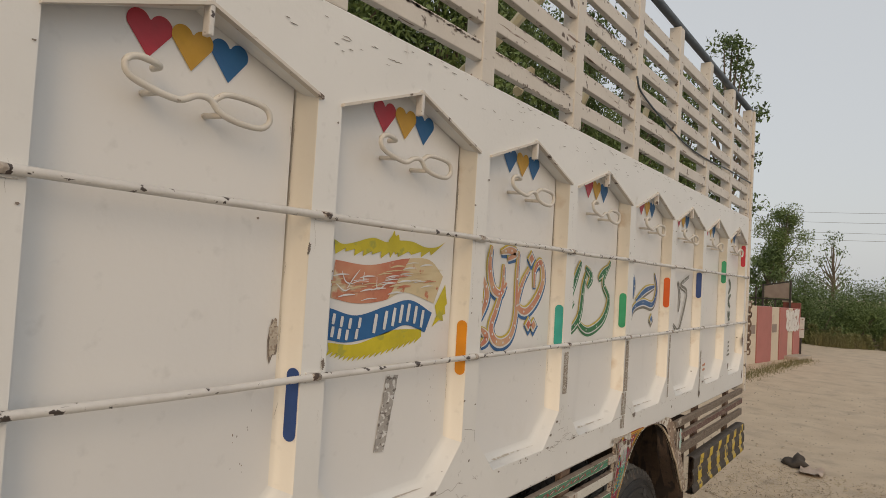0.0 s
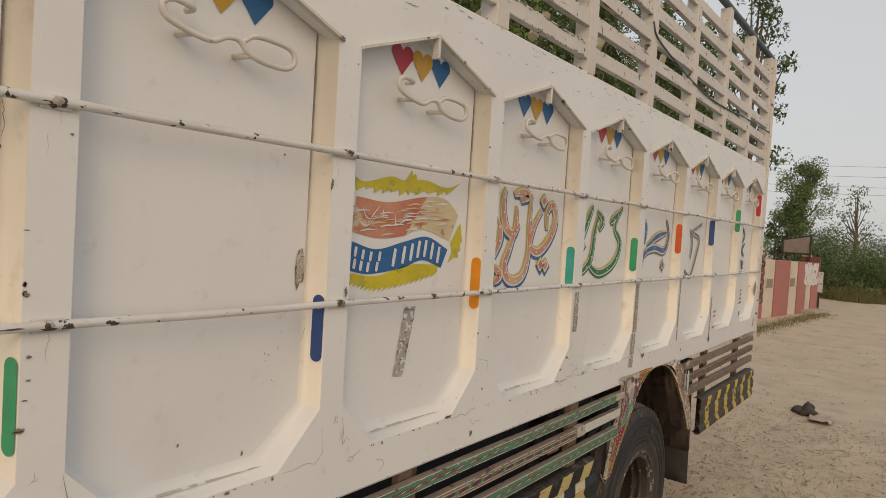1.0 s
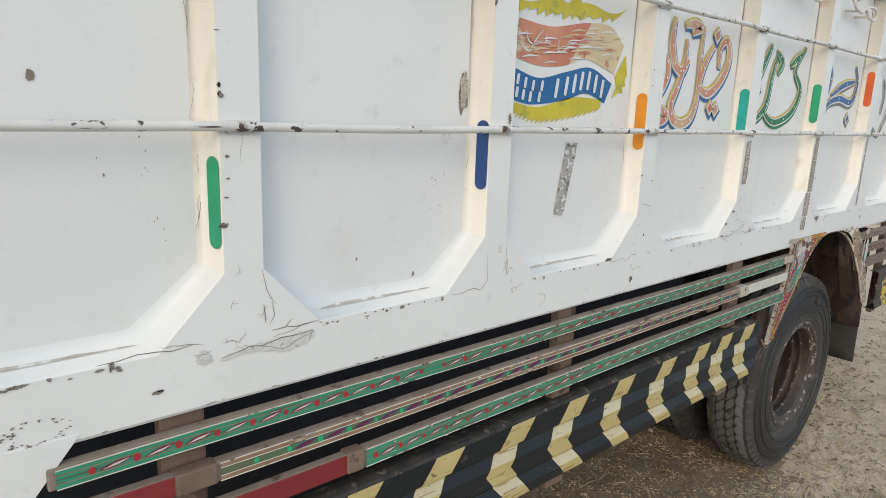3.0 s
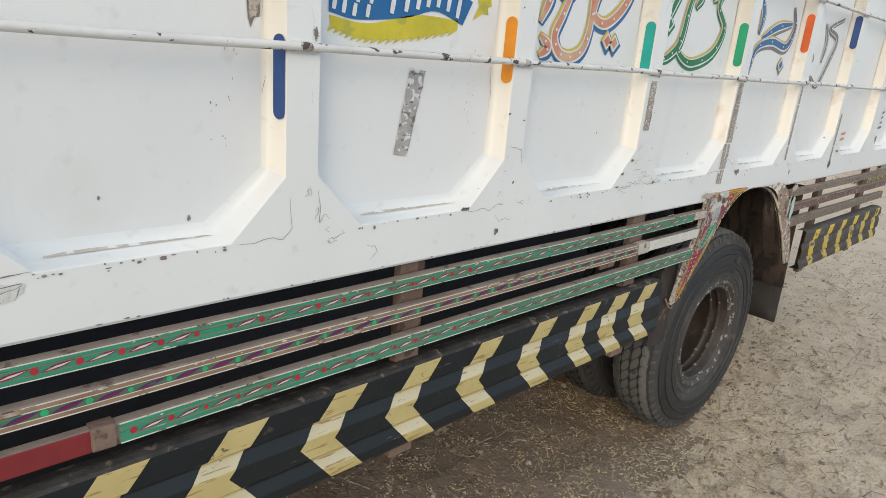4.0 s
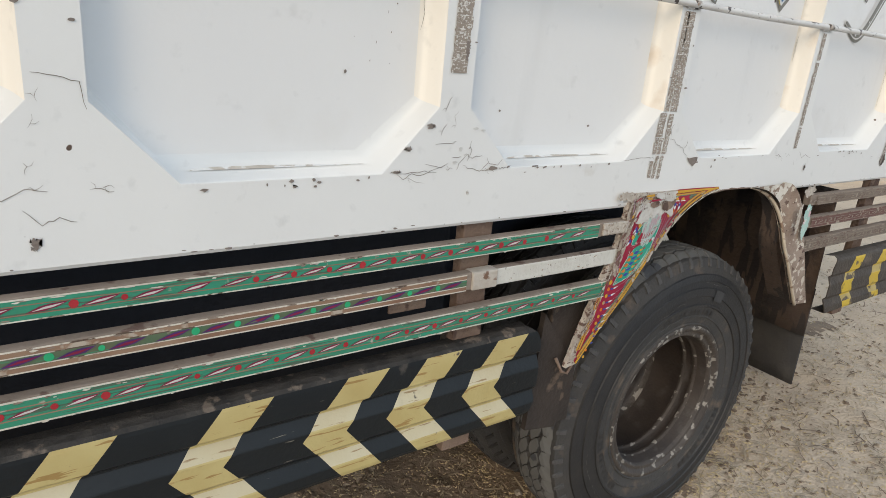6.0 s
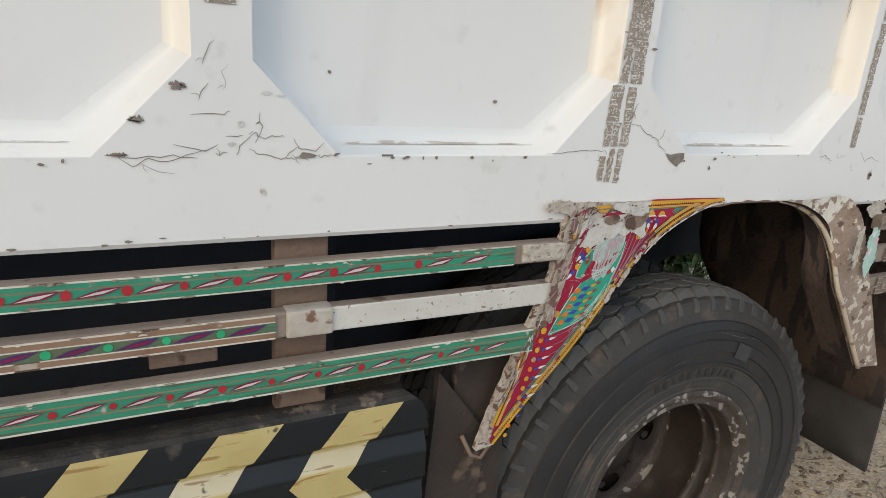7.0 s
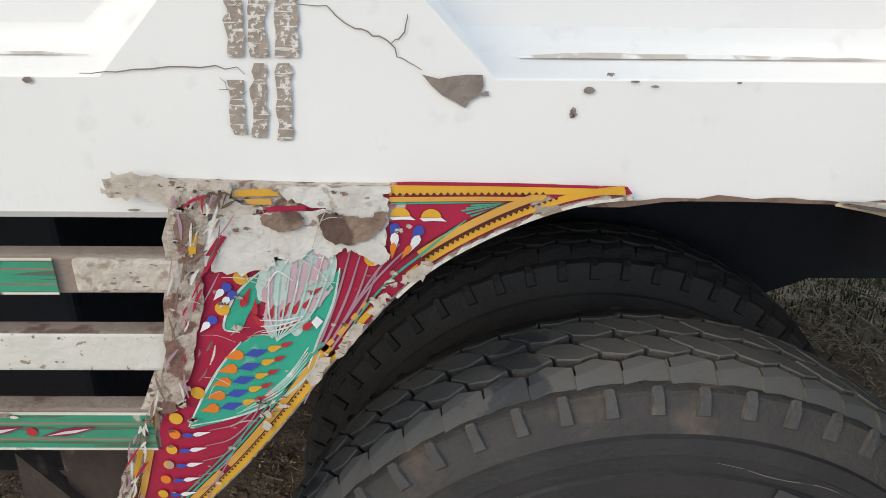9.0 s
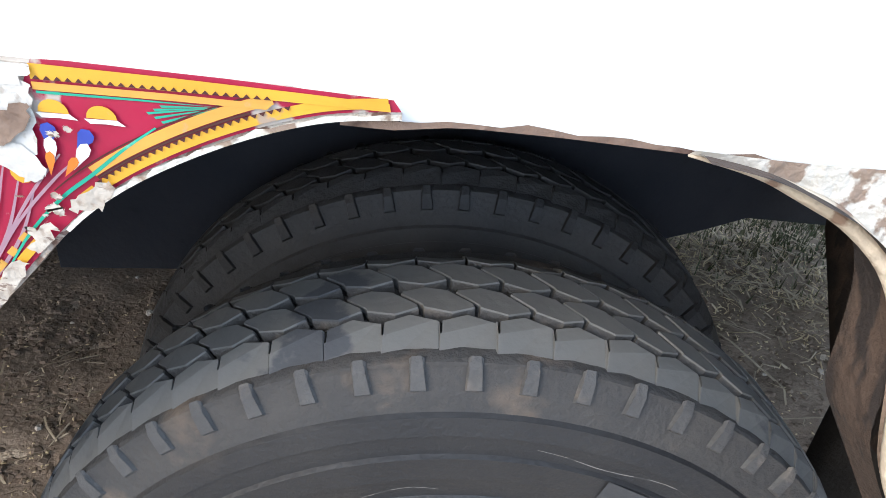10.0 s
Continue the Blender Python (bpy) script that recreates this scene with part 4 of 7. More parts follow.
def sawtooth(bm, line, y, h=0.0021, step=0.0046):
    """Small teeth along a line, pointing away from its left side."""
    gone = 0.0
    for (x0, z0), (x1, z1) in zip(line, line[1:]):
        d = math.hypot(x1 - x0, z1 - z0)
        ux, uz = (x1 - x0) / d, (z1 - z0) / d
        while gone < d:
            x, z = x0 + ux * gone, z0 + uz * gone
            flat(bm, [(x - ux * 0.0019, z - uz * 0.0019), (x + ux * 0.0019, z + uz * 0.0019), (x + uz * h, z - ux * h)], y)
            gone += step
        gone -= d


bm = bmesh.new()
field = offset(0.0030, 0.0, 1.0) + [(3.075, 0.80), (3.09, 0.855), (3.118, 0.925), (3.145, 0.985), (3.172, 1.055), (3.192, 1.125), (3.215, 1.165), (3.262, 1.19), (3.346, 1.193), (3.354, 1.2098), (3.37, 1.2105), (3.45, 1.2098), (3.535, 1.2075)]
flat(bm, field, -0.0083)
part("painted_field", bm, A_CRIM, arch, "crimson painted field")

# gold bands: two along the top edge, two along the curve, parted by dark teeth
TOP_BANDS = [("gold_band", A_GOLD, [(3.353, 1.2080), (3.42, 1.2078), (3.486, 1.2068), (3.533, 1.2058), (3.534, 1.2014), (3.473, 1.2014), (3.422, 1.2008), (3.353, 1.2000)]), ("gold_band", A_GOLD, [(3.233, 1.2035), (3.268, 1.2045), (3.269, 1.1990), (3.233, 1.1982)]),
             ("amber_band", AMBER, [(3.353, 1.1986), (3.422, 1.1994), (3.473, 1.1992), (3.470, 1.1960), (3.422, 1.1957), (3.353, 1.1946)]), ("amber_band", AMBER, [(3.241, 1.1962), (3.262, 1.1970), (3.263, 1.1920), (3.247, 1.1915)])]
for word, m, shape in TOP_BANDS:
    bm = bmesh.new()
    flat(bm, shape, -0.0099)
    part(word, bm, m, arch, "straight band along the top of the arch")
for word, m, d0, d1, t0, t1, gap in (("gold_band", A_GOLD, 0.0050, 0.0108, 0.02, 0.35, 0), ("gold_band", A_GOLD, 0.0055, 0.0108, 0.35, 0.60, 0.42), ("gold_band", A_GOLD, 0.0022, 0.0094, 0.58, 1.0, 0.03),
                                     ("amber_band", AMBER, 0.0134, 0.0194, 0.14, 0.35, 0), ("amber_band", AMBER, 0.0128, 0.0170, 0.35, 0.60, 0.5), ("amber_band", AMBER, 0.0106, 0.0170, 0.58, 0.99, 0.03)):
    bm = bmesh.new()
    band(bm, d0, d1, -0.0096, 0, t0, t1, gap, int(t0 * 100) + len(word))
    part(word, bm, m, arch, "worn band along the curve of the arch", kind="stuff")
bm = bmesh.new()
sawtooth(bm, offset(0.0110, 0.12, 0.35), -0.0103, -0.0022)
sawtooth(bm, offset(0.0092, 0.58, 1.0), -0.0103, -0.0022)
sawtooth(bm, [(3.356, 1.2002), (3.42, 1.2010), (3.474, 1.2014)], -0.0103, -0.0021, 0.0052)
band(bm, 0.0112, 0.0128, -0.0094, 0, 0.16, 0.35)
band(bm, 0.0094, 0.0106, -0.0094, 0, 0.58, 1.0)
band(bm, 0.0200, 0.0208, -0.0094, 0, 0.16, 0.40)
band(bm, 0.0172, 0.0180, -0.0094, 0, 0.60, 1.0)
part("zigzag_edge", bm, SOOT, arch, "small dark saw teeth between the gold bands", kind="stuff")
bm = bmesh.new()
for a, b, m in ((0.0, 0.0062, 0), (0.0085, 0.0150, 1)):
    left, right = ([(x + d, z) for x, z in ((3.130, 0.999), (3.121, 0.960), (3.107, 0.915), (3.090, 0.870), (3.074, 0.828))] for d in (a, b))
    for q in range(4):
        flat(bm, [left[q], right[q], right[q + 1], left[q + 1]], -0.0097, m)
part("border_band", bm, [A_GOLD, AMBER], arch, "worn double gold border")
bm = bmesh.new()
sawtooth(bm, [(3.138, 0.996), (3.128, 0.960), (3.114, 0.915), (3.097, 0.870), (3.081, 0.828)], -0.0103, 0.0018, 0.0044)
part("zigzag_edge", bm, SOOT, arch, "small dark teeth in the border", kind="stuff")

# right corner: teal fan, half suns, blue and white flames
bm = bmesh.new()
for k in range(6):
    z = 1.1925 - 0.0022 * k
    flat(bm, [(3.446, 1.1942), (3.408 + 0.0035 * abs(k - 2), z), (3.409 + 0.0035 * abs(k - 2), z - 0.0012)], -0.0092 - 0.00002 * k)
flat(bm, [(3.354, 1.1938), (3.400, 1.1946), (3.446, 1.1945), (3.400, 1.1934), (3.354, 1.1924)], -0.0091)
flat(bm, [(3.262, 1.1868), (3.289, 1.1878), (3.289, 1.1862), (3.262, 1.1852)], -0.0091)
part("teal_fan", bm, JADE, arch, "jade green fan of thin rays", kind="stuff")
for x, z in ((3.361, 1.183), (3.385, 1.182)):
    ornament("half_sun", [[(x + 0.0078 * math.cos(a), z + 0.0072 * math.sin(a)) for a in (math.pi * k / 9 for k in range(10))]], -0.0098, A_GOLD, "golden half sun", False)
    ornament("sun_foot", [[(x - 0.009, z - 0.0005), (x + 0.008, z), (x + 0.012, z - 0.003), (x + 0.002, z - 0.0025), (x - 0.006, z - 0.003)]], -0.0100, LETTER, "rubbed white line", False)
for x, z, lean in ((3.357, 1.176, -0.10), (3.377, 1.174, -0.55)):
    ornament("painted_drop", [petal(x, z, 0.014, -1.6 + lean, 0.0085)], -0.0102, A_BLUE, "blue drop", False)
    ornament("painted_drop", [petal(x + 0.004 * lean, z - 0.008, 0.017, -1.55 + lean, 0.0068)], -0.0105, LETTER, "white drop", False)
    ornament("painted_drop", [petal(x + 0.016 * lean, z - 0.016, 0.013, -1.6 + lean, 0.0050)], -0.0108, A_ORANGE, "orange drop", False)

# flower: green leaves round a rubbed pale centre, violet-grey stems beside it
ornament("green_leaf", [[(3.254, 1.138), (3.238, 1.126), (3.224, 1.108), (3.214, 1.084), (3.226, 1.081), (3.237, 1.100), (3.256, 1.118)],
                        [(3.312, 1.138), (3.306, 1.111), (3.291, 1.076), (3.281, 1.047), (3.272, 1.052), (3.258, 1.068), (3.268, 1.09), (3.288, 1.106)],
                        ], -0.0090, JADE, "jade green painted leaf")
ornament("green_leaf", [[(3.170, 0.984), (3.187, 1.017), (3.205, 1.046), (3.225, 1.069), (3.247, 1.078), (3.279, 1.074), (3.290, 1.060), (3.279, 1.037), (3.255, 1.014), (3.219, 0.996), (3.188, 0.986)]], -0.0093, JADE, "jade green painted leaf")
lines("leaf_edge", [[(3.170, 0.984), (3.188, 1.018), (3.206, 1.047), (3.226, 1.071)], [(3.172, 0.985), (3.215, 0.9955), (3.255, 1.015), (3.281, 1.040), (3.291, 1.060)], [(3.253, 1.139), (3.236, 1.125), (3.222, 1.108), (3.213, 1.084), (3.226, 1.080)], [(3.312, 1.139), (3.305, 1.108), (3.290, 1.072), (3.280, 1.045)]], 0.0022, -0.0096, A_TEAL, "pale green edge of a leaf")
lines("leaf_vein", [[(3.214 + 0.006 * k, 0.998 + 0.004 * k), (3.252 + 0.003 * k, 1.018 + 0.0055 * k), (3.278 + 0.001 * k, 1.046 + 0.005 * k)] for k in range(5)], 0.0014, -0.0097, A_TEAL, "pale green veins")
bm = bmesh.new()
flower = closed([(3.248, 1.136), (3.262, 1.162), (3.284, 1.170), (3.300, 1.160), (3.310, 1.146), (3.304, 1.124), (3.288, 1.108), (3.284, 1.090), (3.272, 1.076), (3.262, 1.088), (3.252, 1.074), (3.246, 1.090), (3.252, 1.104), (3.243, 1.114)])
flat(bm, [(x + 0.0025 * noise.noise((k * 0.9, 7, 0)), z + 0.003 * noise.noise((k * 0.9, 2, 5))) for k, (x, z) in enumerate(flower)], -0.0094)
part("flower", bm, PALE_TEAL, arch, "pale teal flower, partly rubbed off")
for k, (x, z, l, a, w) in enumerate(((3.262, 1.096, 0.044, 0.95, 0.013), (3.284, 1.128, 0.034, 1.1, 0.020), (3.252, 1.090, 0.030, 1.5, 0.010), (3.284, 1.102, 0.030, 0.75, 0.009), (3.300, 1.140, 0.022, 2.0, 0.010), (3.250, 1.112, 0.028, 1.2, 0.008), (3.270, 1.118, 0.040, 1.3, 0.008))):
    ornament("rose_petal", [ragged(petal(x, z, l, a, w), 30 + k, 0.0022)], -0.0099 - 0.00004 * k, ROSE, "rubbed pink petal", False)
for x, z, l, a, w in ((3.262, 1.084, 0.020, 0.5, 0.006), (3.280, 1.084, 0.016, 0.7, 0.006), (3.245, 1.088, 0.014, 2.2, 0.006), (3.231, 1.106, 0.018, 1.1, 0.006), (3.288, 1.116, 0.012, 0.6, 0.004), (3.252, 1.094, 0.013, 1.2, 0.005), (3.262, 1.096, 0.015, 1.0, 0.005), (3.272, 1.099, 0.013, 1.1, 0.005), (3.240, 1.098, 0.014, 1.4, 0.005), (3.281, 1.104, 0.012, 0.9, 0.004)):
    ornament("red_petal", [petal(x, z, l, a, w)], -0.0103, S_DOT, "small red petal")
ornament("white_diamond", [[(3.286, 1.090), (3.291, 1.096), (3.296, 1.091), (3.290, 1.084)]], -0.0105, LETTER, "small white diamond", False)
lines("flower_line", [[(3.256, 1.072), (3.252 + 0.006 * k, 1.10), (3.256 + 0.009 * k, 1.138 + 0.003 * k)] for k in range(7)] + [[(3.250, 1.140), (3.27, 1.150), (3.292, 1.140), (3.306, 1.122)], [(3.262, 1.132), (3.276, 1.150), (3.300, 1.148)]], 0.0015, -0.0106, A_TEAL, "thin pale teal brush lines")
lines("flower_line", [[(3.244, 1.080 + 0.006 * k), (3.262, 1.084 + 0.004 * k), (3.280, 1.092 + 0.002 * k)] for k in range(3)] + [[(3.252, 1.122), (3.262, 1.136), (3.274, 1.128)]], 0.0013, -0.0107, LETTER, "thin white brush lines")
lines("stem_line", [[(3.322 + 0.007 * k, 1.157 - 0.006 * k), (3.308 + 0.007 * k, 1.112 - 0.002 * k), (3.288 + 0.004 * k, 1.062), (3.262 + 0.004 * k, 1.018 - 0.003 * k)] for k in range(4)], 0.0021, -0.0095, VIOLET, "violet-grey stem lines")
lines("green_line", [[(3.412, 1.180), (3.394, 1.166), (3.376, 1.150), (3.356, 1.133), (3.334, 1.108), (3.313, 1.076)]], 0.0021, -0.0097, JADE, "thin jade green line")
bm = bmesh.new()
band(bm, 0.0182, 0.0200, -0.0097, 0, 0.58, 0.97, 0.05, 14)
band(bm, 0.0222, 0.0236, -0.0097, 0, 0.62, 0.92, 0.10, 15)
part("green_line", bm, JADE, arch, "thin jade green line")
lines("stem_line", [[(3.366, 1.156), (3.352, 1.142), (3.330, 1.116), (3.312, 1.088)], [(3.360, 1.160), (3.340, 1.134), (3.318, 1.100)]], 0.0018, -0.0098, VIOLET, "violet-grey stem lines")

# rows of dabs on the lower leaf, and rows of drops with sweeping lines below it
for k in range(5):
    x, z = 3.194 + 0.0068 * k, 1.004 + 0.0135 * k
    ornament("leaf_dab", [petal(x + 0.004, z + 0.001, 0.016, math.pi + 0.25, 0.0100)], -0.0100, A_ORANGE, "orange dab on the leaf", False)
    ornament("leaf_dab", [[(x + 0.006, z), (x + 0.014, z + 0.0062), (x + 0.027, z + 0.0055), (x + 0.017, z - 0.0018)]], -0.0102, A_BLUE, "blue dab on the leaf", False)
    ornament("leaf_dab", [petal(x + 0.028, z + 0.006, 0.013, 0.3, 0.0062)], -0.0104, A_GOLD, "yellow dab on the leaf", False)
    ornament("leaf_dab", [petal(x + 0.039, z + 0.0095, 0.011, 0.4, 0.0046)], -0.0106, S_DOT, "red dab on the leaf", False)
sweeps = []
for k in range(11):
    x, z = 3.1565 - 0.0052 * k, 0.976 - 0.0170 * k
    ornament("gold_dot", [disc(x, z, 0.0052 - 0.00012 * k, 10)], -0.0101, A_GOLD if k % 3 else A_ORANGE, "golden dot", False)
    if k < 9:
        ornament("painted_drop", [petal(x + 0.008, z - 0.001, 0.015 - 0.0006 * k, 0.05, 0.0048)], -0.0104, A_BLUE, "blue drop", False)
    if k < 7:
        ornament("painted_drop", [petal(x + 0.018, z, 0.015, 0.2, 0.0046)], -0.0107, LETTER, "white drop", False)
    if k < 7:
        sweeps.append([(x + 0.031, z + 0.004), (x + 0.055 - 0.002 * k, z + 0.011), (x + 0.076 - 0.0048 * k, z + 0.029 - 0.0012 * k), (x + 0.092 - 0.0058 * k, z + 0.052 - 0.002 * k)])
lines("sweep_line", sweeps, 0.0015, -0.0096, VIOLET, "violet-grey lines sweeping up from the drops")
ornament("gold_dot", [disc(x, z, 0.0062, 11) for x, z in ((3.232, 1.130), (3.214, 1.102), (3.183, 1.020), (3.338, 1.147), (3.160, 0.993))], -0.0101, A_GOLD, "golden dot", False)
for x, z in ((3.222, 1.124), (3.207, 1.094), (3.226, 1.117)):
    ornament("painted_drop", [petal(x, z, 0.013, -2.4, 0.008)], -0.0104, A_BLUE, "blue drop", False)
    ornament("painted_drop", [petal(x - 0.006, z - 0.005, 0.012, -2.3, 0.006)], -0.0107, LETTER, "white drop", False)
ornament("gold_strip", [[(3.196, 1.166), (3.204, 1.170), (3.200, 1.152), (3.194, 1.150)]], -0.0122, A_GOLD, "worn golden strip", False)
ornament("red_strip", [[(3.258, 1.1905), (3.289, 1.1925), (3.289, 1.1880), (3.259, 1.1865)], [(3.207, 1.150), (3.220, 1.168), (3.226, 1.166), (3.214, 1.150)]], -0.0122, A_CRIM, "worn crimson strip", False)


SCRAPED = material("scraped_paint", (0.60, 0.585, 0.55), (0.48, 0.455, 0.41), 45, 0.8, 0.25, 140, wear=(0.40, 0.36, 0.31), wear_scale=80, wear_from=0.60, soft=0.06, scratch=(0.26, 0.21, 0.17), along=(45, 90, 90), scratch_from=0.67)
FLAKY = material("flaky_rust", (0.31, 0.25, 0.20), (0.45, 0.395, 0.33), 60, 0.8, 0.5, 140, wear=(0.17, 0.095, 0.075), wear_scale=48, wear_from=0.53, soft=0.05, scratch=(0.30, 0.06, 0.075), along=(60, 60, 14), scratch_from=0.66)
PATCHES = [[(3.205, 1.140), (3.198, 1.165), (3.222, 1.182), (3.262, 1.186), (3.30, 1.188), (3.347, 1.200), (3.352, 1.186), (3.348, 1.160), (3.330, 1.152), (3.316, 1.156), (3.304, 1.148), (3.292, 1.154), (3.278, 1.144), (3.264, 1.148), (3.254, 1.138), (3.225, 1.134)],
           [(3.135, 1.205), (3.150, 1.217), (3.185, 1.212), (3.232, 1.210), (3.232, 1.196), (3.256, 1.190), (3.236, 1.182), (3.195, 1.187), (3.165, 1.196), (3.142, 1.197)], [(3.270, 1.208), (3.278, 1.196), (3.31, 1.189), (3.347, 1.198), (3.352, 1.2085), (3.31, 1.206)],
           [(3.185, 1.190), (3.212, 1.184), (3.206, 1.150), (3.200, 1.110), (3.186, 1.062), (3.168, 1.012), (3.150, 1.002), (3.160, 1.062), (3.172, 1.130)], [(3.322, 1.160), (3.336, 1.166), (3.349, 1.158), (3.352, 1.148), (3.342, 1.143), (3.332, 1.150)],
           [(3.36, 1.128), (3.374, 1.142), (3.386, 1.146), (3.378, 1.130)], [(3.31, 1.058), (3.33, 1.086), (3.322, 1.09), (3.306, 1.066)], [(3.285, 1.030), (3.300, 1.056), (3.294, 1.060), (3.280, 1.036)], [(3.340, 1.098), (3.352, 1.114), (3.345, 1.118), (3.334, 1.102)],
           [(3.094, 0.90), (3.104, 0.93), (3.112, 0.928), (3.106, 0.905)]]
for k, p in enumerate(PATCHES):
    bm = bmesh.new()
    flat(bm, ragged(p, k, 0.005 if k in (0, 1, 3) else 0.004), -0.0112 - 0.0002 * k)
    part("peeled_patch", bm, SCRAPED if k in (0, 2, 4) else FLAKY if k == 3 else PEEL, arch, "scraped whitish patch" if k in (0, 2, 4) else "peeled bare patch")
for k, p in enumerate(([(3.256, 1.184), (3.275, 1.188), (3.286, 1.185), (3.284, 1.175), (3.269, 1.171), (3.256, 1.177)], [(3.301, 1.186), (3.331, 1.183), (3.350, 1.189), (3.349, 1.177), (3.336, 1.165), (3.317, 1.161), (3.302, 1.166)], [(3.186, 1.172), (3.194, 1.186), (3.202, 1.176), (3.192, 1.160)])):
    bm = bmesh.new()
    flat(bm, ragged(p, 40 + k, 0.0026), -0.0138)
    part("rust_patch", bm, RUSTY, arch, "bare rusty brown patch")


def on_arch(pts):
    """Whether all points lie on the front half of the arch."""
    ring = offset(0.005) + rag_edge + [(3.30, 1.207), (3.48, 1.207)]
    for x, z in pts:
        odd = False
        for (ax, az), (bx, bz) in zip(ring, ring[1:] + ring[:1]):
            if (az > z) != (bz > z) and x < ax + (z - az) / (bz - az) * (bx - ax):
                odd = not odd
        if not odd:
            return False
    return True


bm = bmesh.new()
a, b = offset(-0.0004, 0.0, 1.0), offset(0.0045, 0.0, 1.0)
for i in range(len(a) - 1):
    if i > 0.42 * len(a):
        break
    wa, wb = (0.6 + 0.5 * noise.noise((j * 0.8, 5, 0)) for j in (i, i + 1))
    flat(bm, [a[i], a[i + 1], tuple(p + (q - p) * wb for p, q in zip(a[i + 1], b[i + 1])), tuple(p + (q - p) * wa for p, q in zip(a[i], b[i]))], -0.0119)
part("worn_edge", bm, OLDWHITE, arch, "bare whitish edge of the arch")
WORN = [(PEEL, 70, 0.010), (RUSTY, 40, 0.007)]
for q, (m, count, size) in enumerate(WORN):
    rnd, bm = random.Random(600 + q), bmesh.new()
    for k in range(count):
        u = rnd.random()
        if u < 0.45:
            p = rag_edge[rnd.randrange(len(rag_edge))]
            x, z = p[0] + abs(rnd.gauss(0.004, 0.014)), p[1] + rnd.gauss(0, 0.006)
        elif u < 0.75:
            p = offset(rnd.uniform(0.004, 0.034), 0.40, 1.0)
            x, z = p[rnd.randrange(len(p))]
        elif u < 0.9:
            x, z = rnd.uniform(3.18, 3.38), rnd.uniform(1.10, 1.205)
        else:
            x, z = rnd.uniform(3.12, 3.26), rnd.uniform(0.94, 1.10)
            x = max(x, 3.08 + (z - 0.79) * 0.27)
        w = size * rnd.uniform(0.3, 1.3)
        shape = ragged(rough_outline(x, min(z, 1.205), w, w * rnd.uniform(0.3, 0.9), 700 + k, 7), k + 300 * q, w * 0.22)
        if on_arch(shape):
            flat(bm, shape, -0.0126 - 0.0003 * q)
    part("flaked_paint", bm, m, arch, "small flaked spots on the painted arch", kind="stuff")
for q, (m, count, lab) in enumerate(((RUSTY, 60, "dark brown flaked strips"), (SCRAPED, 30, "raised cream flakes of old paint"), (VIOLET, 14, "remains of violet paint"), (A_CRIM, 12, "remains of crimson paint"))):
    rnd, bm = random.Random(660 + q), bmesh.new()
    for k in range(count):
        p = rag_edge[rnd.randrange(8, len(rag_edge))]
        x, z = p[0] + rnd.uniform(0.002, 0.045 if p[1] > 1.0 else 0.02), min(1.19, p[1] + rnd.gauss(0, 0.01))
        d, a = rnd.uniform(0.008, 0.030), 1.25 + rnd.gauss(0, 0.25)
        line = [(x, z), (x + d * 0.5 * math.cos(a) + rnd.gauss(0, 0.001), z + d * 0.5 * math.sin(a)), (x + d * math.cos(a), min(1.2, z + d * math.sin(a)))]
        if on_arch(line):
            stroke(bm, line, rnd.uniform(0.0009, 0.0030), -0.0142 - 0.0001 * q - 0.000004 * k, 0, 0.3, 3)
    part("paint_flake", bm, m, arch, lab, kind="stuff")
rnd, bm = random.Random(640), bmesh.new()
for k in range(26):
    x, z, d = rnd.uniform(3.17, 3.30), rnd.uniform(0.98, 1.19), rnd.uniform(0.012, 0.035)
    x = max(x, 3.13 + (z - 0.9) * 0.25)
    a = rnd.choice((0.05, 0.1, 1.0)) + rnd.gauss(0, 0.2)
    line = [(x, z), (x + d * 0.5 * math.cos(a), z + d * 0.5 * math.sin(a) + 0.003), (x + d * math.cos(a), min(1.204, z + d * math.sin(a)))]
    if on_arch(line):
        stroke(bm, line, rnd.uniform(0.0005, 0.0012), -0.0148, 0, 0.4, 3)
part("brushwork", bm, PEEL, arch, "scratches across the paint", kind="stuff")
rust_edge = bmesh.new()
for k in range(-2, 24):
    x0, x1 = 3.536 + 0.0145 * k, 3.536 + 0.0145 * (k + 1)
    low = [1.1895 + 0.0052 * max(0, min(1, (x - 3.536) / 0.035)) - 0.0045 * max(0, (x - 3.63) / 0.16) for x in (x0, x1)]
    high = [z + max(0.0008, 0.0030 + 0.0042 * noise.noise((x * 40, 2, 0)) - 0.010 * max(0, x - 3.64)) for x, z in zip((x0, x1), low)]
    flat(rust_edge, [(x0, low[0] - 0.0008), (x1, low[1] - 0.0008), (x1, high[1]), (x0, high[0])], -0.0017)
part("rust_edge", rust_edge, RUSTY, truck, "bare brown edge of the skirt over the wheel")

# rear half of the arch, liner, flap
OLDCREAM = material("old_cream", (0.56, 0.48, 0.37), (0.44, 0.36, 0.27), 22, 0.7, 0.4, 100, wear=(0.24, 0.16, 0.11), wear_scale=30, wear_from=0.56)
R_IN = [(3.700, -0.004, 1.1925), (3.741, -0.005, 1.186), (3.770, -0.006, 1.177), (3.802, -0.008, 1.164), (3.835, -0.014, 1.139), (3.854, -0.026, 1.106), (3.864, -0.040, 1.066), (3.874, -0.054, 1.013), (3.896, -0.060, 0.975), (3.955, -0.060, 0.895), (4.020, -0.060, 0.808)]
rim_in = [(p.x, p.z, p.y) for p in curve(R_IN, 4)]


def outward(pts, y):
    k = (y + 0.814) / 0.804
    return [(2.537 + k * (x - 2.537), 1.417 + k * (z - 1.417)) for x, z in pts]


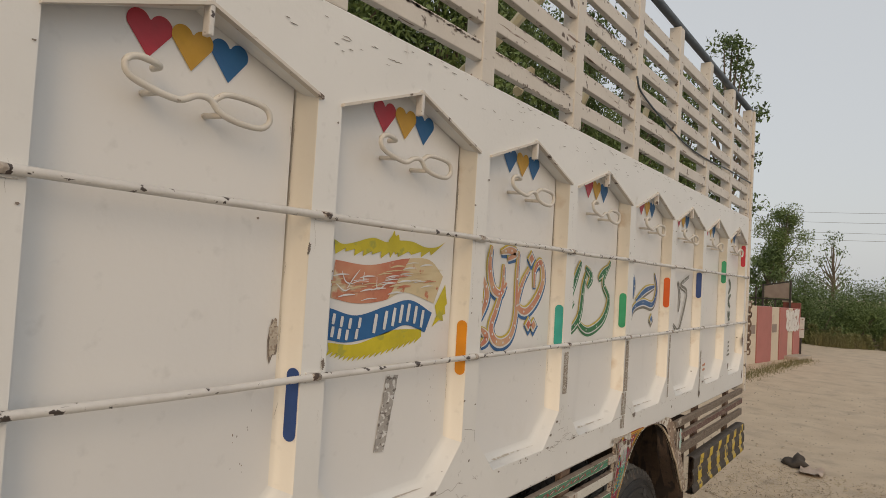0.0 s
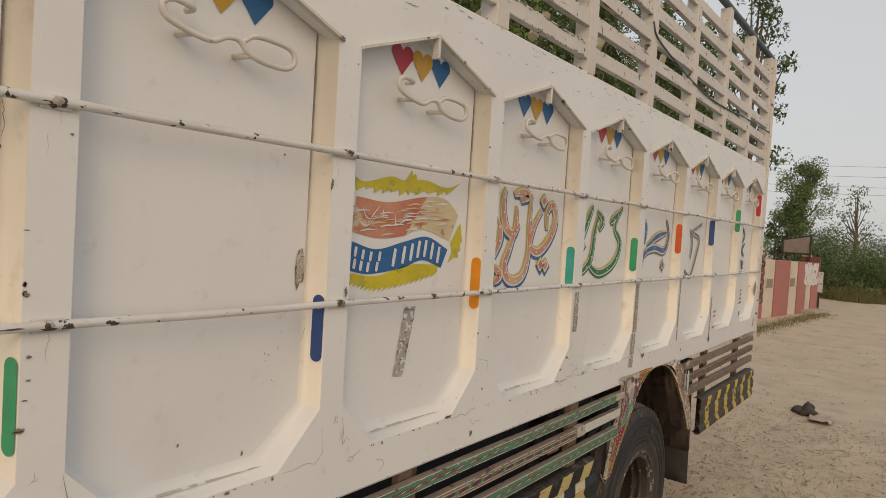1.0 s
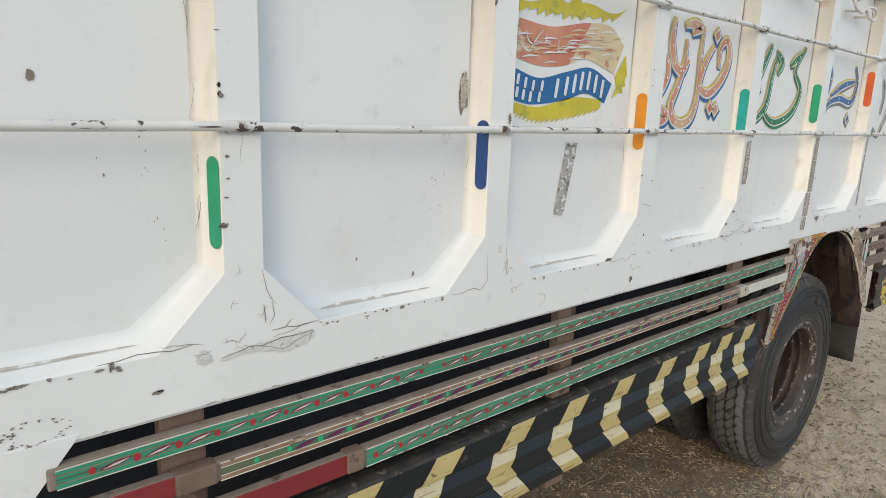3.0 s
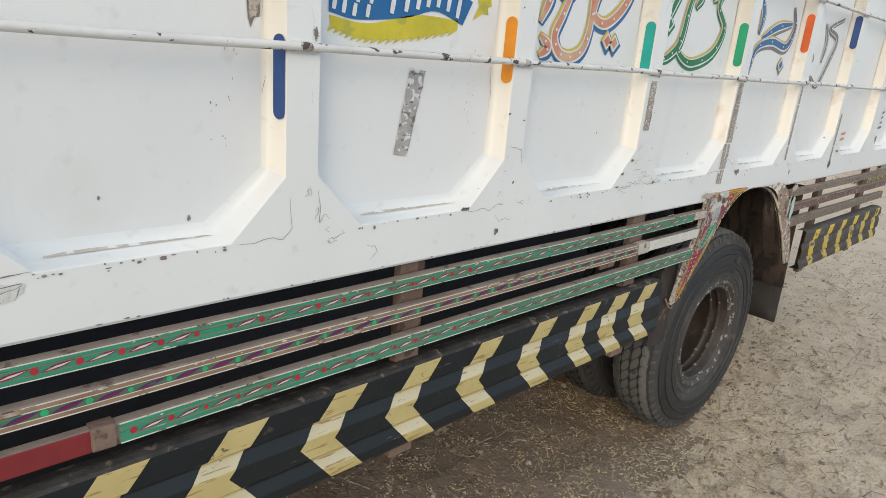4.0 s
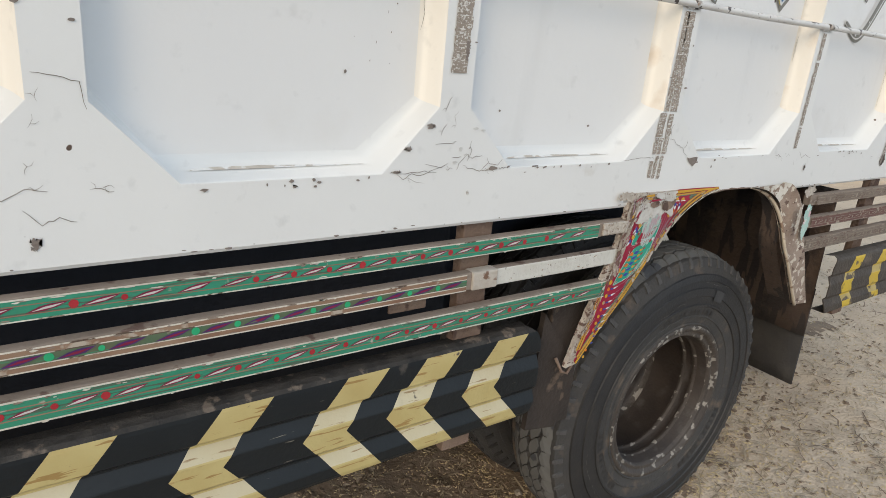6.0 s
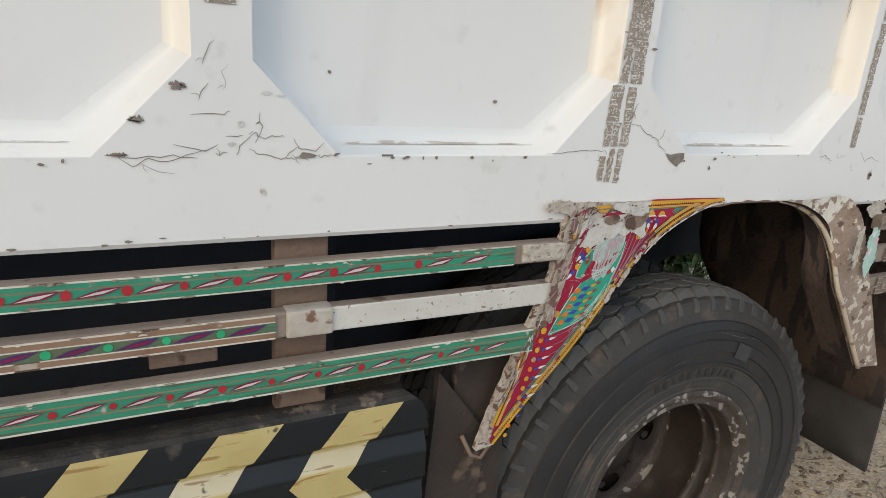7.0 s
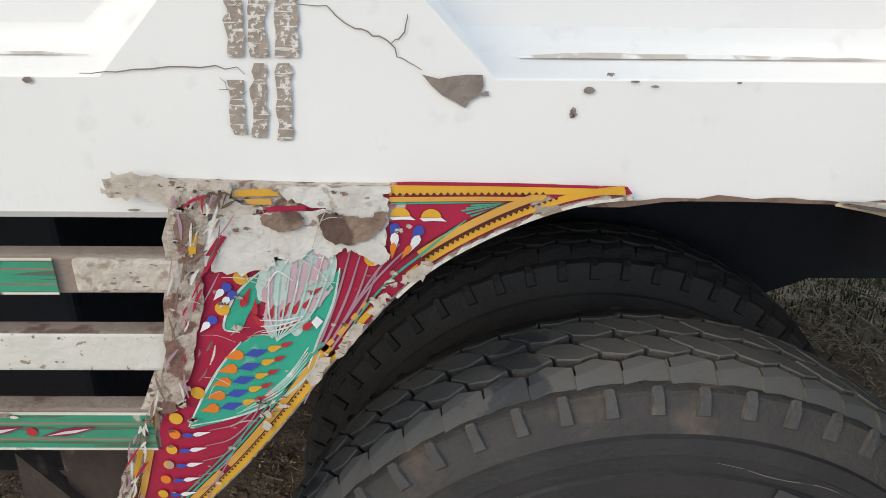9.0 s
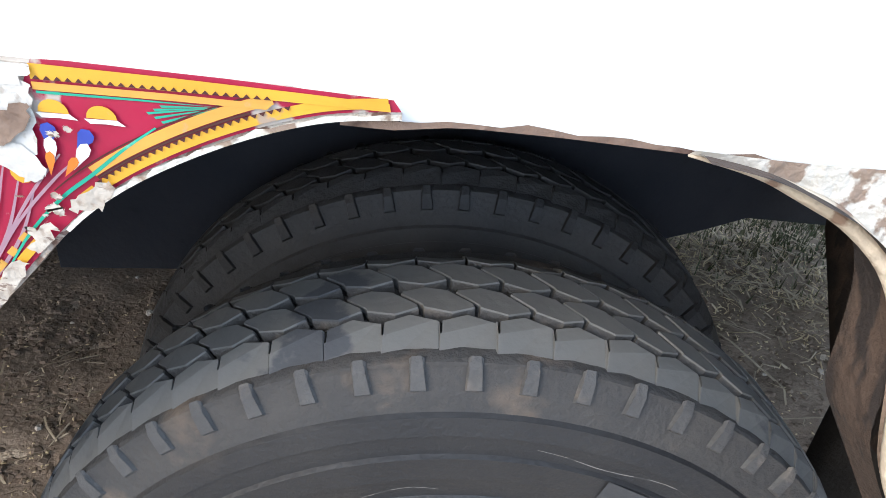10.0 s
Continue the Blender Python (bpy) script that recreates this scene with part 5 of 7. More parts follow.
R_OUT = [(3.703, 1.196), (3.746, 1.195), (3.785, 1.195), (3.835, 1.197), (3.895, 1.200), (3.925, 1.178), (3.940, 1.140), (3.972, 1.045), (4.011, 0.962), (4.055, 0.880), (4.100, 0.800)]
rim_out = [(p.x, p.z, min(y, -0.006)) for p, (_, _, y) in zip(curve([(x, 0, z) for x, z in R_OUT], 4), rim_in)]
bm = bmesh.new()
for a, b in ((0, 0.0), (0.012, 0.0)):
    va = [bm.verts.new((x, y + a, z)) for x, z, y in rim_in]
    vb = [bm.verts.new((x, y + a, z)) for x, z, y in rim_out]
    for k in range(len(va) - 1):
        bm.faces.new((va[k], vb[k], vb[k + 1], va[k + 1]) if a else (va[k], va[k + 1], vb[k + 1], vb[k])).material_index = 1 if k < 17 else 0
bmesh.ops.recalc_face_normals(bm, faces=bm.faces)
REARARCH = material("rear_arch_rust", (0.23, 0.165, 0.125), (0.34, 0.265, 0.21), 26, 0.8, 0.7, 100, wear=(0.56, 0.50, 0.42), wear_scale=46, wear_from=0.57, soft=0.04, scratch=(0.13, 0.08, 0.06), along=(18, 60, 30), scratch_from=0.62)
arch2 = part("wheel_arch", bm, [REARARCH, OLDWHITE], truck, "worn cream and rust wheel arch behind the wheel", smooth=True)
bm = bmesh.new()
tube(bm, [(x, y - 0.001, z) for x, z, y in rim_in], 0.0052, 8, taper=[min(1.0, 0.15 + 0.085 * k) for k in range(len(rim_in))])
part("arch_rim", bm, OLDCREAM, arch2, "cream rolled rim of the arch", smooth=True)
for k, (x, z, w, h, m, lab) in enumerate(((4.045, 1.07, 0.05, 0.13, A_TEAL, "faded green painted leaf"), (4.02, 1.17, 0.08, 0.05, PEEL, "peeled cream patch"), (3.99, 1.08, 0.03, 0.12, PEEL, "peeled cream patch"))):
    bm = bmesh.new()
    flat(bm, ragged(outward(rough_outline(x, z, w, h, 41 + k, 14), -0.063), k, 0.006), -0.0635 - 0.0004 * k)
    part("worn_patch", bm, m, arch2, lab)


def liner(pts, y0, y1):
    bm = bmesh.new()
    rows = [[bm.verts.new((x, y0 + (y1 - y0) * k / 5, z + 0.004 * noise.noise((x * 9, k, z * 9)))) for k in range(6)] for x, z in pts]
    for a, b in zip(rows, rows[1:]):
        for k in range(5):
            bm.faces.new((a[k], a[k + 1], b[k + 1], b[k]))
    return bm


def hanging(x, y0, y1, z0, z1, swing, t=0.006):
    bm = boxed(x, x + t, y0, y1, z0, z1)
    bmesh.ops.subdivide_edges(bm, edges=bm.edges[:], cuts=6, use_grid_fill=True)
    for v in bm.verts:
        v.co.x += swing * (z1 - v.co.z) + 0.005 * noise.noise((v.co.y * 4, v.co.z * 4, x))
    return bm


bm = hanging(4.30, 0.016, 0.69, 0.60, 1.148, 0.05)
for v in bm.verts:
    v.co.y *= min(1.0, 1 - (0.862 - v.co.z) * 1.1)
part("arch_liner", bm, LINER, truck, "rusty muddy plate behind the wheel", smooth=True)
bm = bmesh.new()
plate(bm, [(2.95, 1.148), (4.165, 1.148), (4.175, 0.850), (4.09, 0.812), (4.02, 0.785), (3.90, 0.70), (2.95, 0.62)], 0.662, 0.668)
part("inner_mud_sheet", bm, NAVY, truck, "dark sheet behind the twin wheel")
part("arch_lip", liner([(x + 0.003, z + 0.003) for x, z, y in rim_in], -0.028, 0.03), LINER, truck, "rusty folded lip of the arch", smooth=True)
part("mud_flap", hanging(4.335, 0.02, 0.50, 0.39, 0.78, 0.05, 0.01), FLAP, truck, "black rubber mud flap behind the wheel", smooth=True)
bm = bmesh.new()
plate(bm, [(2.97, 0.62), (3.075, 0.60), (3.085, 0.80), (2.985, 0.93)], 0.02, 0.035)
part("stay_plate", bm, SHADED_PLATE, truck, "rusty bracket plate before the wheel")
bm = bmesh.new()
tube(bm, [(3.03, 0.01, 0.81), (3.045, 0.0, 0.775), (3.065, 0.0, 0.765), (3.09, 0.0, 0.80)], 0.004, 6)
part("arch_loop", bm, RUSTY, truck, "small wire loop at the foot of the arch", smooth=True)

# ---- wheels ----
TYRE_R = 0.492
SIDE = [(0.250, -0.100), (0.258, -0.118), (0.268, -0.123), (0.2715, -0.1185), (0.292, -0.124), (0.294, -0.1275), (0.298, -0.1275), (0.300, -0.125), (0.328, -0.130), (0.330, -0.1345), (0.336, -0.1350), (0.338, -0.131),
        (0.362, -0.1315), (0.364, -0.1355), (0.388, -0.1340), (0.390, -0.1290), (0.410, -0.1265), (0.412, -0.1300), (0.430, -0.1255), (0.432, -0.1195), (0.446, -0.1150), (0.462, -0.108), (0.470, -0.1045), (0.475, -0.1035), (0.4765, -0.100)]


def tyre():
    """Sidewalls with moulded rings; dust lies on the shoulder and near the bead."""
    bm = bmesh.new()
    prof = SIDE + [(0.4765, -0.085), (0.4772, -0.04), (0.4775, 0.0), (0.4772, 0.04), (0.4765, 0.085)] + [(r, -y) for r, y in SIDE[::-1]]
    revolve(bm, prof, 96)
    for f in bm.faces:
        c = f.calc_center_median()
        r = math.hypot(c.x, c.z)
        f.material_index = 1 if r > 0.432 or r < 0.318 else 0
    for e in bm.edges:
        r = [math.hypot(v.co.x, v.co.z) for v in e.verts]
        if abs(r[0] - r[1]) < 1e-5 and 0.262 < r[0] < 0.4762:
            e.smooth = False
    bmesh.ops.recalc_face_normals(bm, faces=bm.faces)
    return bm


def tread():
    """Two rows of slanting blocks between solid notched shoulders, with lugs on the sides."""
    verts, faces, dusty = [], [], []
    n = 60
    step = 2 * math.pi / n
    slant = [(0.00, 0.20), (0.42, 0.0), (0.50, 0.03), (0.93, 0.20), (0.95, 0.30), (1.36, 0.78), (1.34, 0.86), (0.90, 1.0), (0.48, 0.86), (0.42, 0.78), (0.02, 0.32)]
    edge = [(0.0, 0.0), (0.5, 0.0), (1.0, 0.0), (1.0, 0.88), (0.975, 0.87), (0.97, 0.62), (0.945, 0.60), (0.93, 0.66), (0.92, 0.90), (0.48, 1.06), (0.06, 0.90), (0.0, 0.88)]
    rnd = random.Random(9)
    crown = [0.0014 * noise.noise((k * 0.7, 3, 0)) for k in range(n)]
    for y0, y1, shape, shift in ((-0.1045, -0.0525, edge, 0.0), (-0.0475, -0.0025, slant, 0.32), (0.0030, 0.0480, slant, 0.80), (0.1045, 0.0525, edge, 0.45)):
        m = len(shape)
        cu, cv = sum(u for u, v in shape) / m, sum(v for u, v in shape) / m
        for k in range(n):
            base, tilt = len(verts), rnd.uniform(-0.0009, 0.0009)
            for drop, q in ((0.0165, 1.0), (0.0018, 0.992 if shape is slant else 1.0), (0.0, 0.962 if shape is slant else 0.995)):
                for u, v in shape:
                    uu, vv = cu + (u - cu) * (q * 0.985 if shape is slant else 1.0), cv + (v - cv) * q
                    y = y0 + (y1 - y0) * vv
                    a = (k + uu + shift) * step
                    rad = TYRE_R - 3.4 * max(0.0, abs(y) - 0.03) ** 2 - 0.30 * max(0.0, abs(y) - 0.088) + tilt + crown[k] - drop
                    verts.append((rad * math.cos(a), y, rad * math.sin(a)))
            faces.append(tuple(base + 2 * m + i for i in range(m)))
            dusty.append(0)
            for ring in (0, 1):
                o = base + ring * m
                faces += [(o + i, o + (i + 1) % m, o + m + (i + 1) % m, o + m + i) for i in range(m)]
                dusty += [1 - ring] * m
    for k in range(n):
        for side in (-1, 1):
            base, a0 = len(verts), (k + 0.37 + rnd.uniform(-0.02, 0.02)) * step
            for r, y, h, w in ((0.450, 0.1135, -0.001, 0.17), (0.478, 0.1015, 0, 0.13), (0.452, 0.1135, 0.0032, 0.14), (0.470, 0.1060, 0.0042, 0.11), (0.480, 0.1000, 0.0020, 0.08)):
                for s in (-1, 1):
                    a = a0 + s * w * step
                    verts.append(((r + h * 0.5) * math.cos(a), side * (y + h * 0.9), (r + h * 0.5) * math.sin(a)))
            f5 = ((4, 5, 7, 6), (6, 7, 9, 8), (0, 4, 6, 2), (1, 3, 7, 5), (0, 1, 5, 4), (2, 6, 8), (3, 9, 7))
            faces += [tuple(base + q for q in f) for f in f5]
            dusty += [1] * len(f5)
    bm = bmesh.new()
    vs = [bm.verts.new(v) for v in verts]
    for f, d in zip(faces, dusty):
        bm.faces.new([vs[i] for i in f]).material_index = d
    bmesh.ops.recalc_face_normals(bm, faces=bm.faces)
    return bm


def rim(dish):
    """Flange, gutter with lock ring, barrel, and a disc with oval hand holes at depth dish."""
    bm = bmesh.new()
    revolve(bm, [(0.262, -0.108), (0.264, -0.119), (0.258, -0.124), (0.248, -0.122), (0.242, -0.112), (0.238, -0.108), (0.232, -0.112), (0.226, -0.110), (0.223, -0.098), (0.218, -0.09), (0.2175, -0.062), (0.2145, -0.058), (0.2140, -0.048), (0.2165, -0.044), (0.2155, -0.015), (0.2125, -0.011), (0.2120, -0.002), (0.2145, 0.002),
                 (0.212, dish - 0.03), (0.204, dish - 0.008), (0.196, dish)], 72)
    for f in bm.faces:
        c = f.calc_center_median()
        f.material_index = 1 if math.hypot(c.x, c.z) > 0.2215 or abs(c.y - dish + 0.019) < 0.012 or abs(c.y + 0.053) < 0.009 or abs(c.y + 0.0065) < 0.008 else 0
    revolve(bm, [(0.108, dish - 0.01), (0.098, dish - 0.018), (0.082, dish - 0.030), (0.076, dish - 0.05), (0.05, dish - 0.055), (0.0005, dish - 0.055)], 40)
    edges, holes = [], 5
    for r in (0.196, 0.108):
        n = 72 if r > 0.15 else 40
        vs = [bm.verts.new((r * math.cos(2 * math.pi * k / n), dish if r > 0.15 else dish - 0.01, r * math.sin(2 * math.pi * k / n))) for k in range(n)]
        edges += [bm.edges.new((vs[k], vs[(k + 1) % n])) for k in range(n)]
    for h in range(holes):
        c = 2 * math.pi * h / holes
        vs = []
        for k in range(14):
            a = 2 * math.pi * k / 14
            r, s = 0.152 + 0.026 * math.cos(a), 0.037 * math.sin(a)
            vs.append(bm.verts.new((r * math.cos(c) - s * math.sin(c), dish - 0.004, r * math.sin(c) + s * math.cos(c))))
        edges += [bm.edges.new((vs[k], vs[(k + 1) % 14])) for k in range(14)]
    bmesh.ops.triangle_fill(bm, use_beauty=True, edges=edges, normal=(0, -1, 0))
    bmesh.ops.remove_doubles(bm, verts=bm.verts, dist=1e-5)
    bmesh.ops.recalc_face_normals(bm, faces=bm.faces)
    return bm


WHEEL_X, WHEEL_Z = 3.637, 0.487


SCUFF = material("pale_scuff", (0.20, 0.19, 0.175), (0.10, 0.095, 0.09), 60, 0.8, 0.1, wear=(0.05, 0.048, 0.046), wear_scale=60, wear_from=0.52)


def wheel(y, dish, parent, turn=0, skin=(RUBBER, DUSTY, TREAD, WALL)):
    ob = part("wheel", rim(dish), [RIM, RIMLIP], parent, "rusty dark steel wheel with hand holes", smooth=True)
    ob.matrix_world = pose(WHEEL_X, y, WHEEL_Z, 0, turn, 0) @ Matrix.Diagonal((1, 0.87, 1, 1))
    part("tyre", tyre(), skin[:2], ob, "dusty black truck tyre", smooth=True)
    part("tread", tread(), skin[2:], ob, "worn slanting tread blocks")
    for k in range(8):
        a = 2 * math.pi * k / 8
        bm = bmesh.new()
        tube(bm, [(0.125 * math.cos(a), dish - 0.008, 0.125 * math.sin(a)), (0.125 * math.cos(a), dish - 0.03, 0.125 * math.sin(a))], 0.012, 6)
        part("wheel_nut", bm, RIM, ob)
    bm = bmesh.new()
    for mid in (88, 205, 318):
        for k in range(-5, 6):
            a = math.radians(mid + 4.2 * k + (1.5 if k > 0 else 0))
            c, d = Vector((math.cos(a), math.sin(a))), Vector((-math.sin(a), math.cos(a)))
            wide = 0.0055 if k % 3 else 0.003
            flat(bm, [tuple(c * r + d * s) for r, s in ((0.303, -wide), (0.303, wide), (0.321, wide), (0.321, -wide))], -0.1306)
    part("raised_mark", bm, RUBBER, ob, "worn raised marking on the sidewall", kind="stuff")
    for r, a0, a1, w in ((0.372, 188, 224, 0.0012), (0.405, 60, 84, 0.0010), (0.352, 96, 118, 0.0009)):
        bm = bmesh.new()
        stroke(bm, [((r + 0.004 * math.sin(q * 1.3)) * math.cos(math.radians(a0 + (a1 - a0) * q / 6)), (r + 0.004 * math.sin(q * 1.3)) * math.sin(math.radians(a0 + (a1 - a0) * q / 6))) for q in range(7)][::-1], w, -0.1368, 0, 0.4, 2)
        part("scuff_mark", bm, SCUFF, ob, "pale scratch on the sidewall")
    bm = bmesh.new()
    flat(bm, [(0.115, 0.372), (0.160, 0.352), (0.148, 0.318), (0.104, 0.338)], -0.1366)
    part("rubbed_patch", bm, material("rubbed_rubber", (0.055, 0.055, 0.057), (0.040, 0.040, 0.041), 40, 0.8, 0.1), ob, "pale rubbed patch on the sidewall")
    return ob


wheel(0.1695, 0.156, truck)
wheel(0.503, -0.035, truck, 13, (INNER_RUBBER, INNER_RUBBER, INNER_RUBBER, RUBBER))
wheel(1.79, 0.035, truck, 40)
wheel(2.11, -0.035, truck, 71)
bm = bmesh.new()
tube(bm, [(WHEEL_X, 0.3, WHEEL_Z), (WHEEL_X, 2.0, WHEEL_Z)], 0.075, 12)
part("axle", bm, NAVY, truck, "dark rear axle", smooth=True)
for y in (0.62, 1.62):
    bm = bmesh.new()
    for k in range(5):
        box(bm, WHEEL_X - 0.42 + 0.07 * k, WHEEL_X + 0.42 - 0.07 * k, y + 0.1, y + 0.18, 0.72 - 0.02 * k, 0.735 - 0.02 * k, 0.003)
    part("leaf_spring", bm, NAVY, truck, "dark leaf spring")

# chain at the rear corner
for k in range(11):
    bm = bmesh.new()
    ring = [(REAR + 0.060 + (0.014 * math.cos(a) if k % 2 else 0), -0.016 + (0 if k % 2 else 0.014 * math.cos(a)), 1.765 - 0.035 * k + 0.026 * math.sin(a)) for a in (2 * math.pi * q / 10 for q in range(10))]
    tube(bm, ring + [ring[0]], 0.0056, 6)
    part("chain_link", bm, RUSTY, truck)

# ---- painted sign work in the bays ----
ON = DEEP - 0.0016
sign = new("painted_banner")
sign.parent = truck


def feathered(top, bottom, teeth, depth, lean):
    """A wing: a smooth upper edge and a lower edge cut into pointed feathers."""
    a, b = curve([(x, 0, z) for x, z in top], 4), curve([(x, 0, z) for x, z in bottom], 6)
    out = [(p.x, p.z) for p in a]
    for k in range(teeth, 0, -1):
        q, r = b[int((len(b) - 1) * k / teeth)], b[int((len(b) - 1) * (k - 0.6) / teeth)]
        out += [(q.x, q.z + depth * 0.5), (r.x + lean, r.z - depth * (0.6 + 0.4 * math.sin(k * 2.3)))]
    return out


for top, bottom, teeth, lean in (([(1.512, 1.930), (1.540, 1.921), (1.580, 1.928), (1.64, 1.943), (1.690, 1.936), (1.706, 1.944)], [(1.520, 1.908), (1.580, 1.906), (1.640, 1.905), (1.706, 1.908)], 6, -0.012),
                                 ([(1.698, 1.940), (1.711, 1.955), (1.718, 1.967), (1.724, 1.954), (1.735, 1.958), (1.741, 1.942)], [(1.700, 1.908), (1.741, 1.910)], 2, 0.0),
                                 ([(1.733, 1.944), (1.79, 1.945), (1.85, 1.934), (1.90, 1.938), (1.938, 1.954)], [(1.735, 1.912), (1.80, 1.913), (1.86, 1.918), (1.905, 1.926)], 4, -0.010)):
    bm = bmesh.new()
    flat(bm, feathered(top, bottom, teeth, 0.012, lean), ON - 0.0001 * teeth)
    part("yellow_wing", bm, WING, sign, "yellow painted feather wing")
up = curve([(x, 0, z) for x, z in ((1.512, 1.698), (1.606, 1.69), (1.731, 1.717), (1.852, 1.716))], 6)
down = curve([(x, 0, z) for x, z in ((1.516, 1.680), (1.60, 1.662), (1.72, 1.672), (1.852, 1.696))], 6)
bm = bmesh.new()
for k in range(len(up) - 1):
    flat(bm, [(p.x, p.z) for p in (up[k], up[k + 1], down[k + 1], down[k])], ON)
    flat(bm, [(down[k].x, down[k].z), (down[k + 1].x, down[k + 1].z), (down[k].x - 0.008, down[k].z - 0.012)], ON)
part("yellow_wing", bm, WING, sign, "yellow painted feather wing")
bm = bmesh.new()
flat(bm, [(1.949, 1.837), (1.958, 1.80), (1.963, 1.784), (1.953, 1.775), (1.957, 1.755), (1.944, 1.752), (1.948, 1.736), (1.928, 1.738), (1.897, 1.72), (1.916, 1.752), (1.906, 1.777)], ON)
part("yellow_wing", bm, WING, sign, "yellow painted feather wing")
top = curve([(x, 0, z) for x, z in ((1.52, 1.884), (1.636, 1.877), (1.767, 1.899), (1.87, 1.901), (1.936, 1.859))], 6)
bot = curve([(x, 0, z) for x, z in ((1.511, 1.798), (1.598, 1.785), (1.693, 1.792), (1.775, 1.813), (1.90, 1.784))], 6)
bm = bmesh.new()
for k in range(len(top) - 1):
    flat(bm, [(p.x, p.z) for p in (top[k], top[k + 1], bot[k + 1], bot[k])], ON, 0 if k < 13 else 1)
part("red_band", bm, [BAND, BANDCREAM], sign, "faded red and cream painted band")
rnd, bm = random.Random(12), bmesh.new()
for k in range(60):
    s = rnd.random()
    q = top[int(s * 23)].lerp(bot[int(s * 23)], rnd.uniform(0.1, 0.9))
    stroke(bm, [(q.x - 0.025, q.z - 0.004), (q.x, q.z + 0.001), (q.x + 0.03, q.z + 0.002)], rnd.uniform(0.0012, 0.005), ON - 0.0012 - 0.00004 * k, rnd.choice((0, 1, 2)), 0.3, 3)
for p in ([(1.54, 1.86), (1.555, 1.835), (1.585, 1.83)], [(1.56, 1.82), (1.58, 1.845), (1.60, 1.865)], [(1.61, 1.83), (1.615, 1.86)], [(1.66, 1.85), (1.665, 1.82), (1.70, 1.835)], [(1.525, 1.83), (1.55, 1.815), (1.57, 1.82)]):
    stroke(bm, p, 0.0032, ON - 0.0028, 2, 0.4, 4)
part("scratch", bm, [BAND, BANDCREAM, LETTER], sign, "brush strokes and scratches on the band", kind="stuff")
top = curve([(x, 0, z) for x, z in ((1.512, 1.775), (1.6, 1.757), (1.704, 1.778), (1.799, 1.793), (1.894, 1.759))], 6)
bot = curve([(x, 0, z) for x, z in ((1.511, 1.704), (1.579, 1.695), (1.701, 1.709), (1.783, 1.729), (1.867, 1.707))], 6)
bm = bmesh.new()
for k in range(len(top) - 1):
    flat(bm, [(p.x, p.z) for p in (top[k], top[k + 1], bot[k + 1], bot[k])], ON, 0)
part("blue_band", bm, BANNER, sign, "blue painted band")
for k in range(15):
    if k < 8:
        n = 1 + 2 * (k % 4)
        q, h, w = top[n].lerp(bot[n], 0.30 if k < 4 else 0.72), 0.024, 0.010
    else:
        n = 10 + 2 * (k - 8)
        q, h, w = top[n].lerp(bot[n], 0.5), 0.046, 0.012
    bm = bmesh.new()
    stroke(bm, [(q.x + h * 0.08, q.z + h / 2), (q.x - h * 0.08, q.z - h / 2)], w, ON - 0.0014, 0, 0.8, 3)
    part("white_bar", bm, LETTER, sign)


def calligraphy(name, strokes, dots, inks, w, label):
    """Outlined brush letters: a dark outline, a pale edge, a coloured core."""
    ob = new(name)
    ob.parent = truck
    tagged(ob, label)
    layers = (("outline", inks[0], 1.75, 0.0, 0.004, -0.006), ("bright_edge", inks[1], 1.40, 0.0009, -0.003, 0.003), ("pale_edge", inks[2], 1.25, 0.0018, 0.001, -0.001), ("core", inks[3], 0.85, 0.0027, 0.0, 0.0))
    for word, m, k, lift, dx, dz in layers:
        bm = bmesh.new()
        for q, s in enumerate(strokes):
            stroke(bm, [(x + dx, z + dz) for x, z in s], w * k, ON - lift - 0.00008 * q, 0, 0.45)
        for x, z in dots:
            r = w * 0.75 * k
            flat(bm, [(x + dx - r, z + dz), (x + dx, z + dz + r), (x + dx + r, z + dz), (x + dx, z + dz - r)], ON - lift - 0.0006)
        part(word, bm, m, ob)
    bm = bmesh.new()
    for q, s in enumerate(strokes):
        line = curve([(x, 0, z) for x, z in s], 4)
        for p in line[2:-2:3]:
            flat(bm, disc(p.x, p.z, w * 0.16, 7), ON - 0.0044 - 0.00005 * q)
    part("inner_dot", bm, inks[2], ob, kind="stuff")


B3 = [[(2.142, 1.862), (2.167, 1.807), (2.137, 1.738)], [(2.144, 1.707), (2.178, 1.680), (2.146, 1.656)], [(2.184, 1.960), (2.175, 1.90), (2.199, 1.834), (2.247, 1.814), (2.281, 1.849)], [(2.239, 1.944), (2.288, 1.954), (2.332, 1.946), (2.283, 1.925)],
      [(2.261, 1.905), (2.256, 1.834), (2.227, 1.766), (2.200, 1.712), (2.224, 1.670), (2.275, 1.659), (2.328, 1.683), (2.352, 1.75), (2.348, 1.864), (2.353, 1.952)],
      [(2.43, 1.902), (2.385, 1.85), (2.36, 1.779), (2.42, 1.756), (2.493, 1.80), (2.534, 1.866), (2.512, 1.925), (2.471, 1.900), (2.471, 1.837)]]
calligraphy("painted_lettering", B3, [(2.441, 1.935), (2.442, 1.712), (2.478, 1.708)], (INK_BLUE, INK_GOLD, LETTER, INK_RED), 0.026, "red ornamental lettering with blue and yellow outlines")
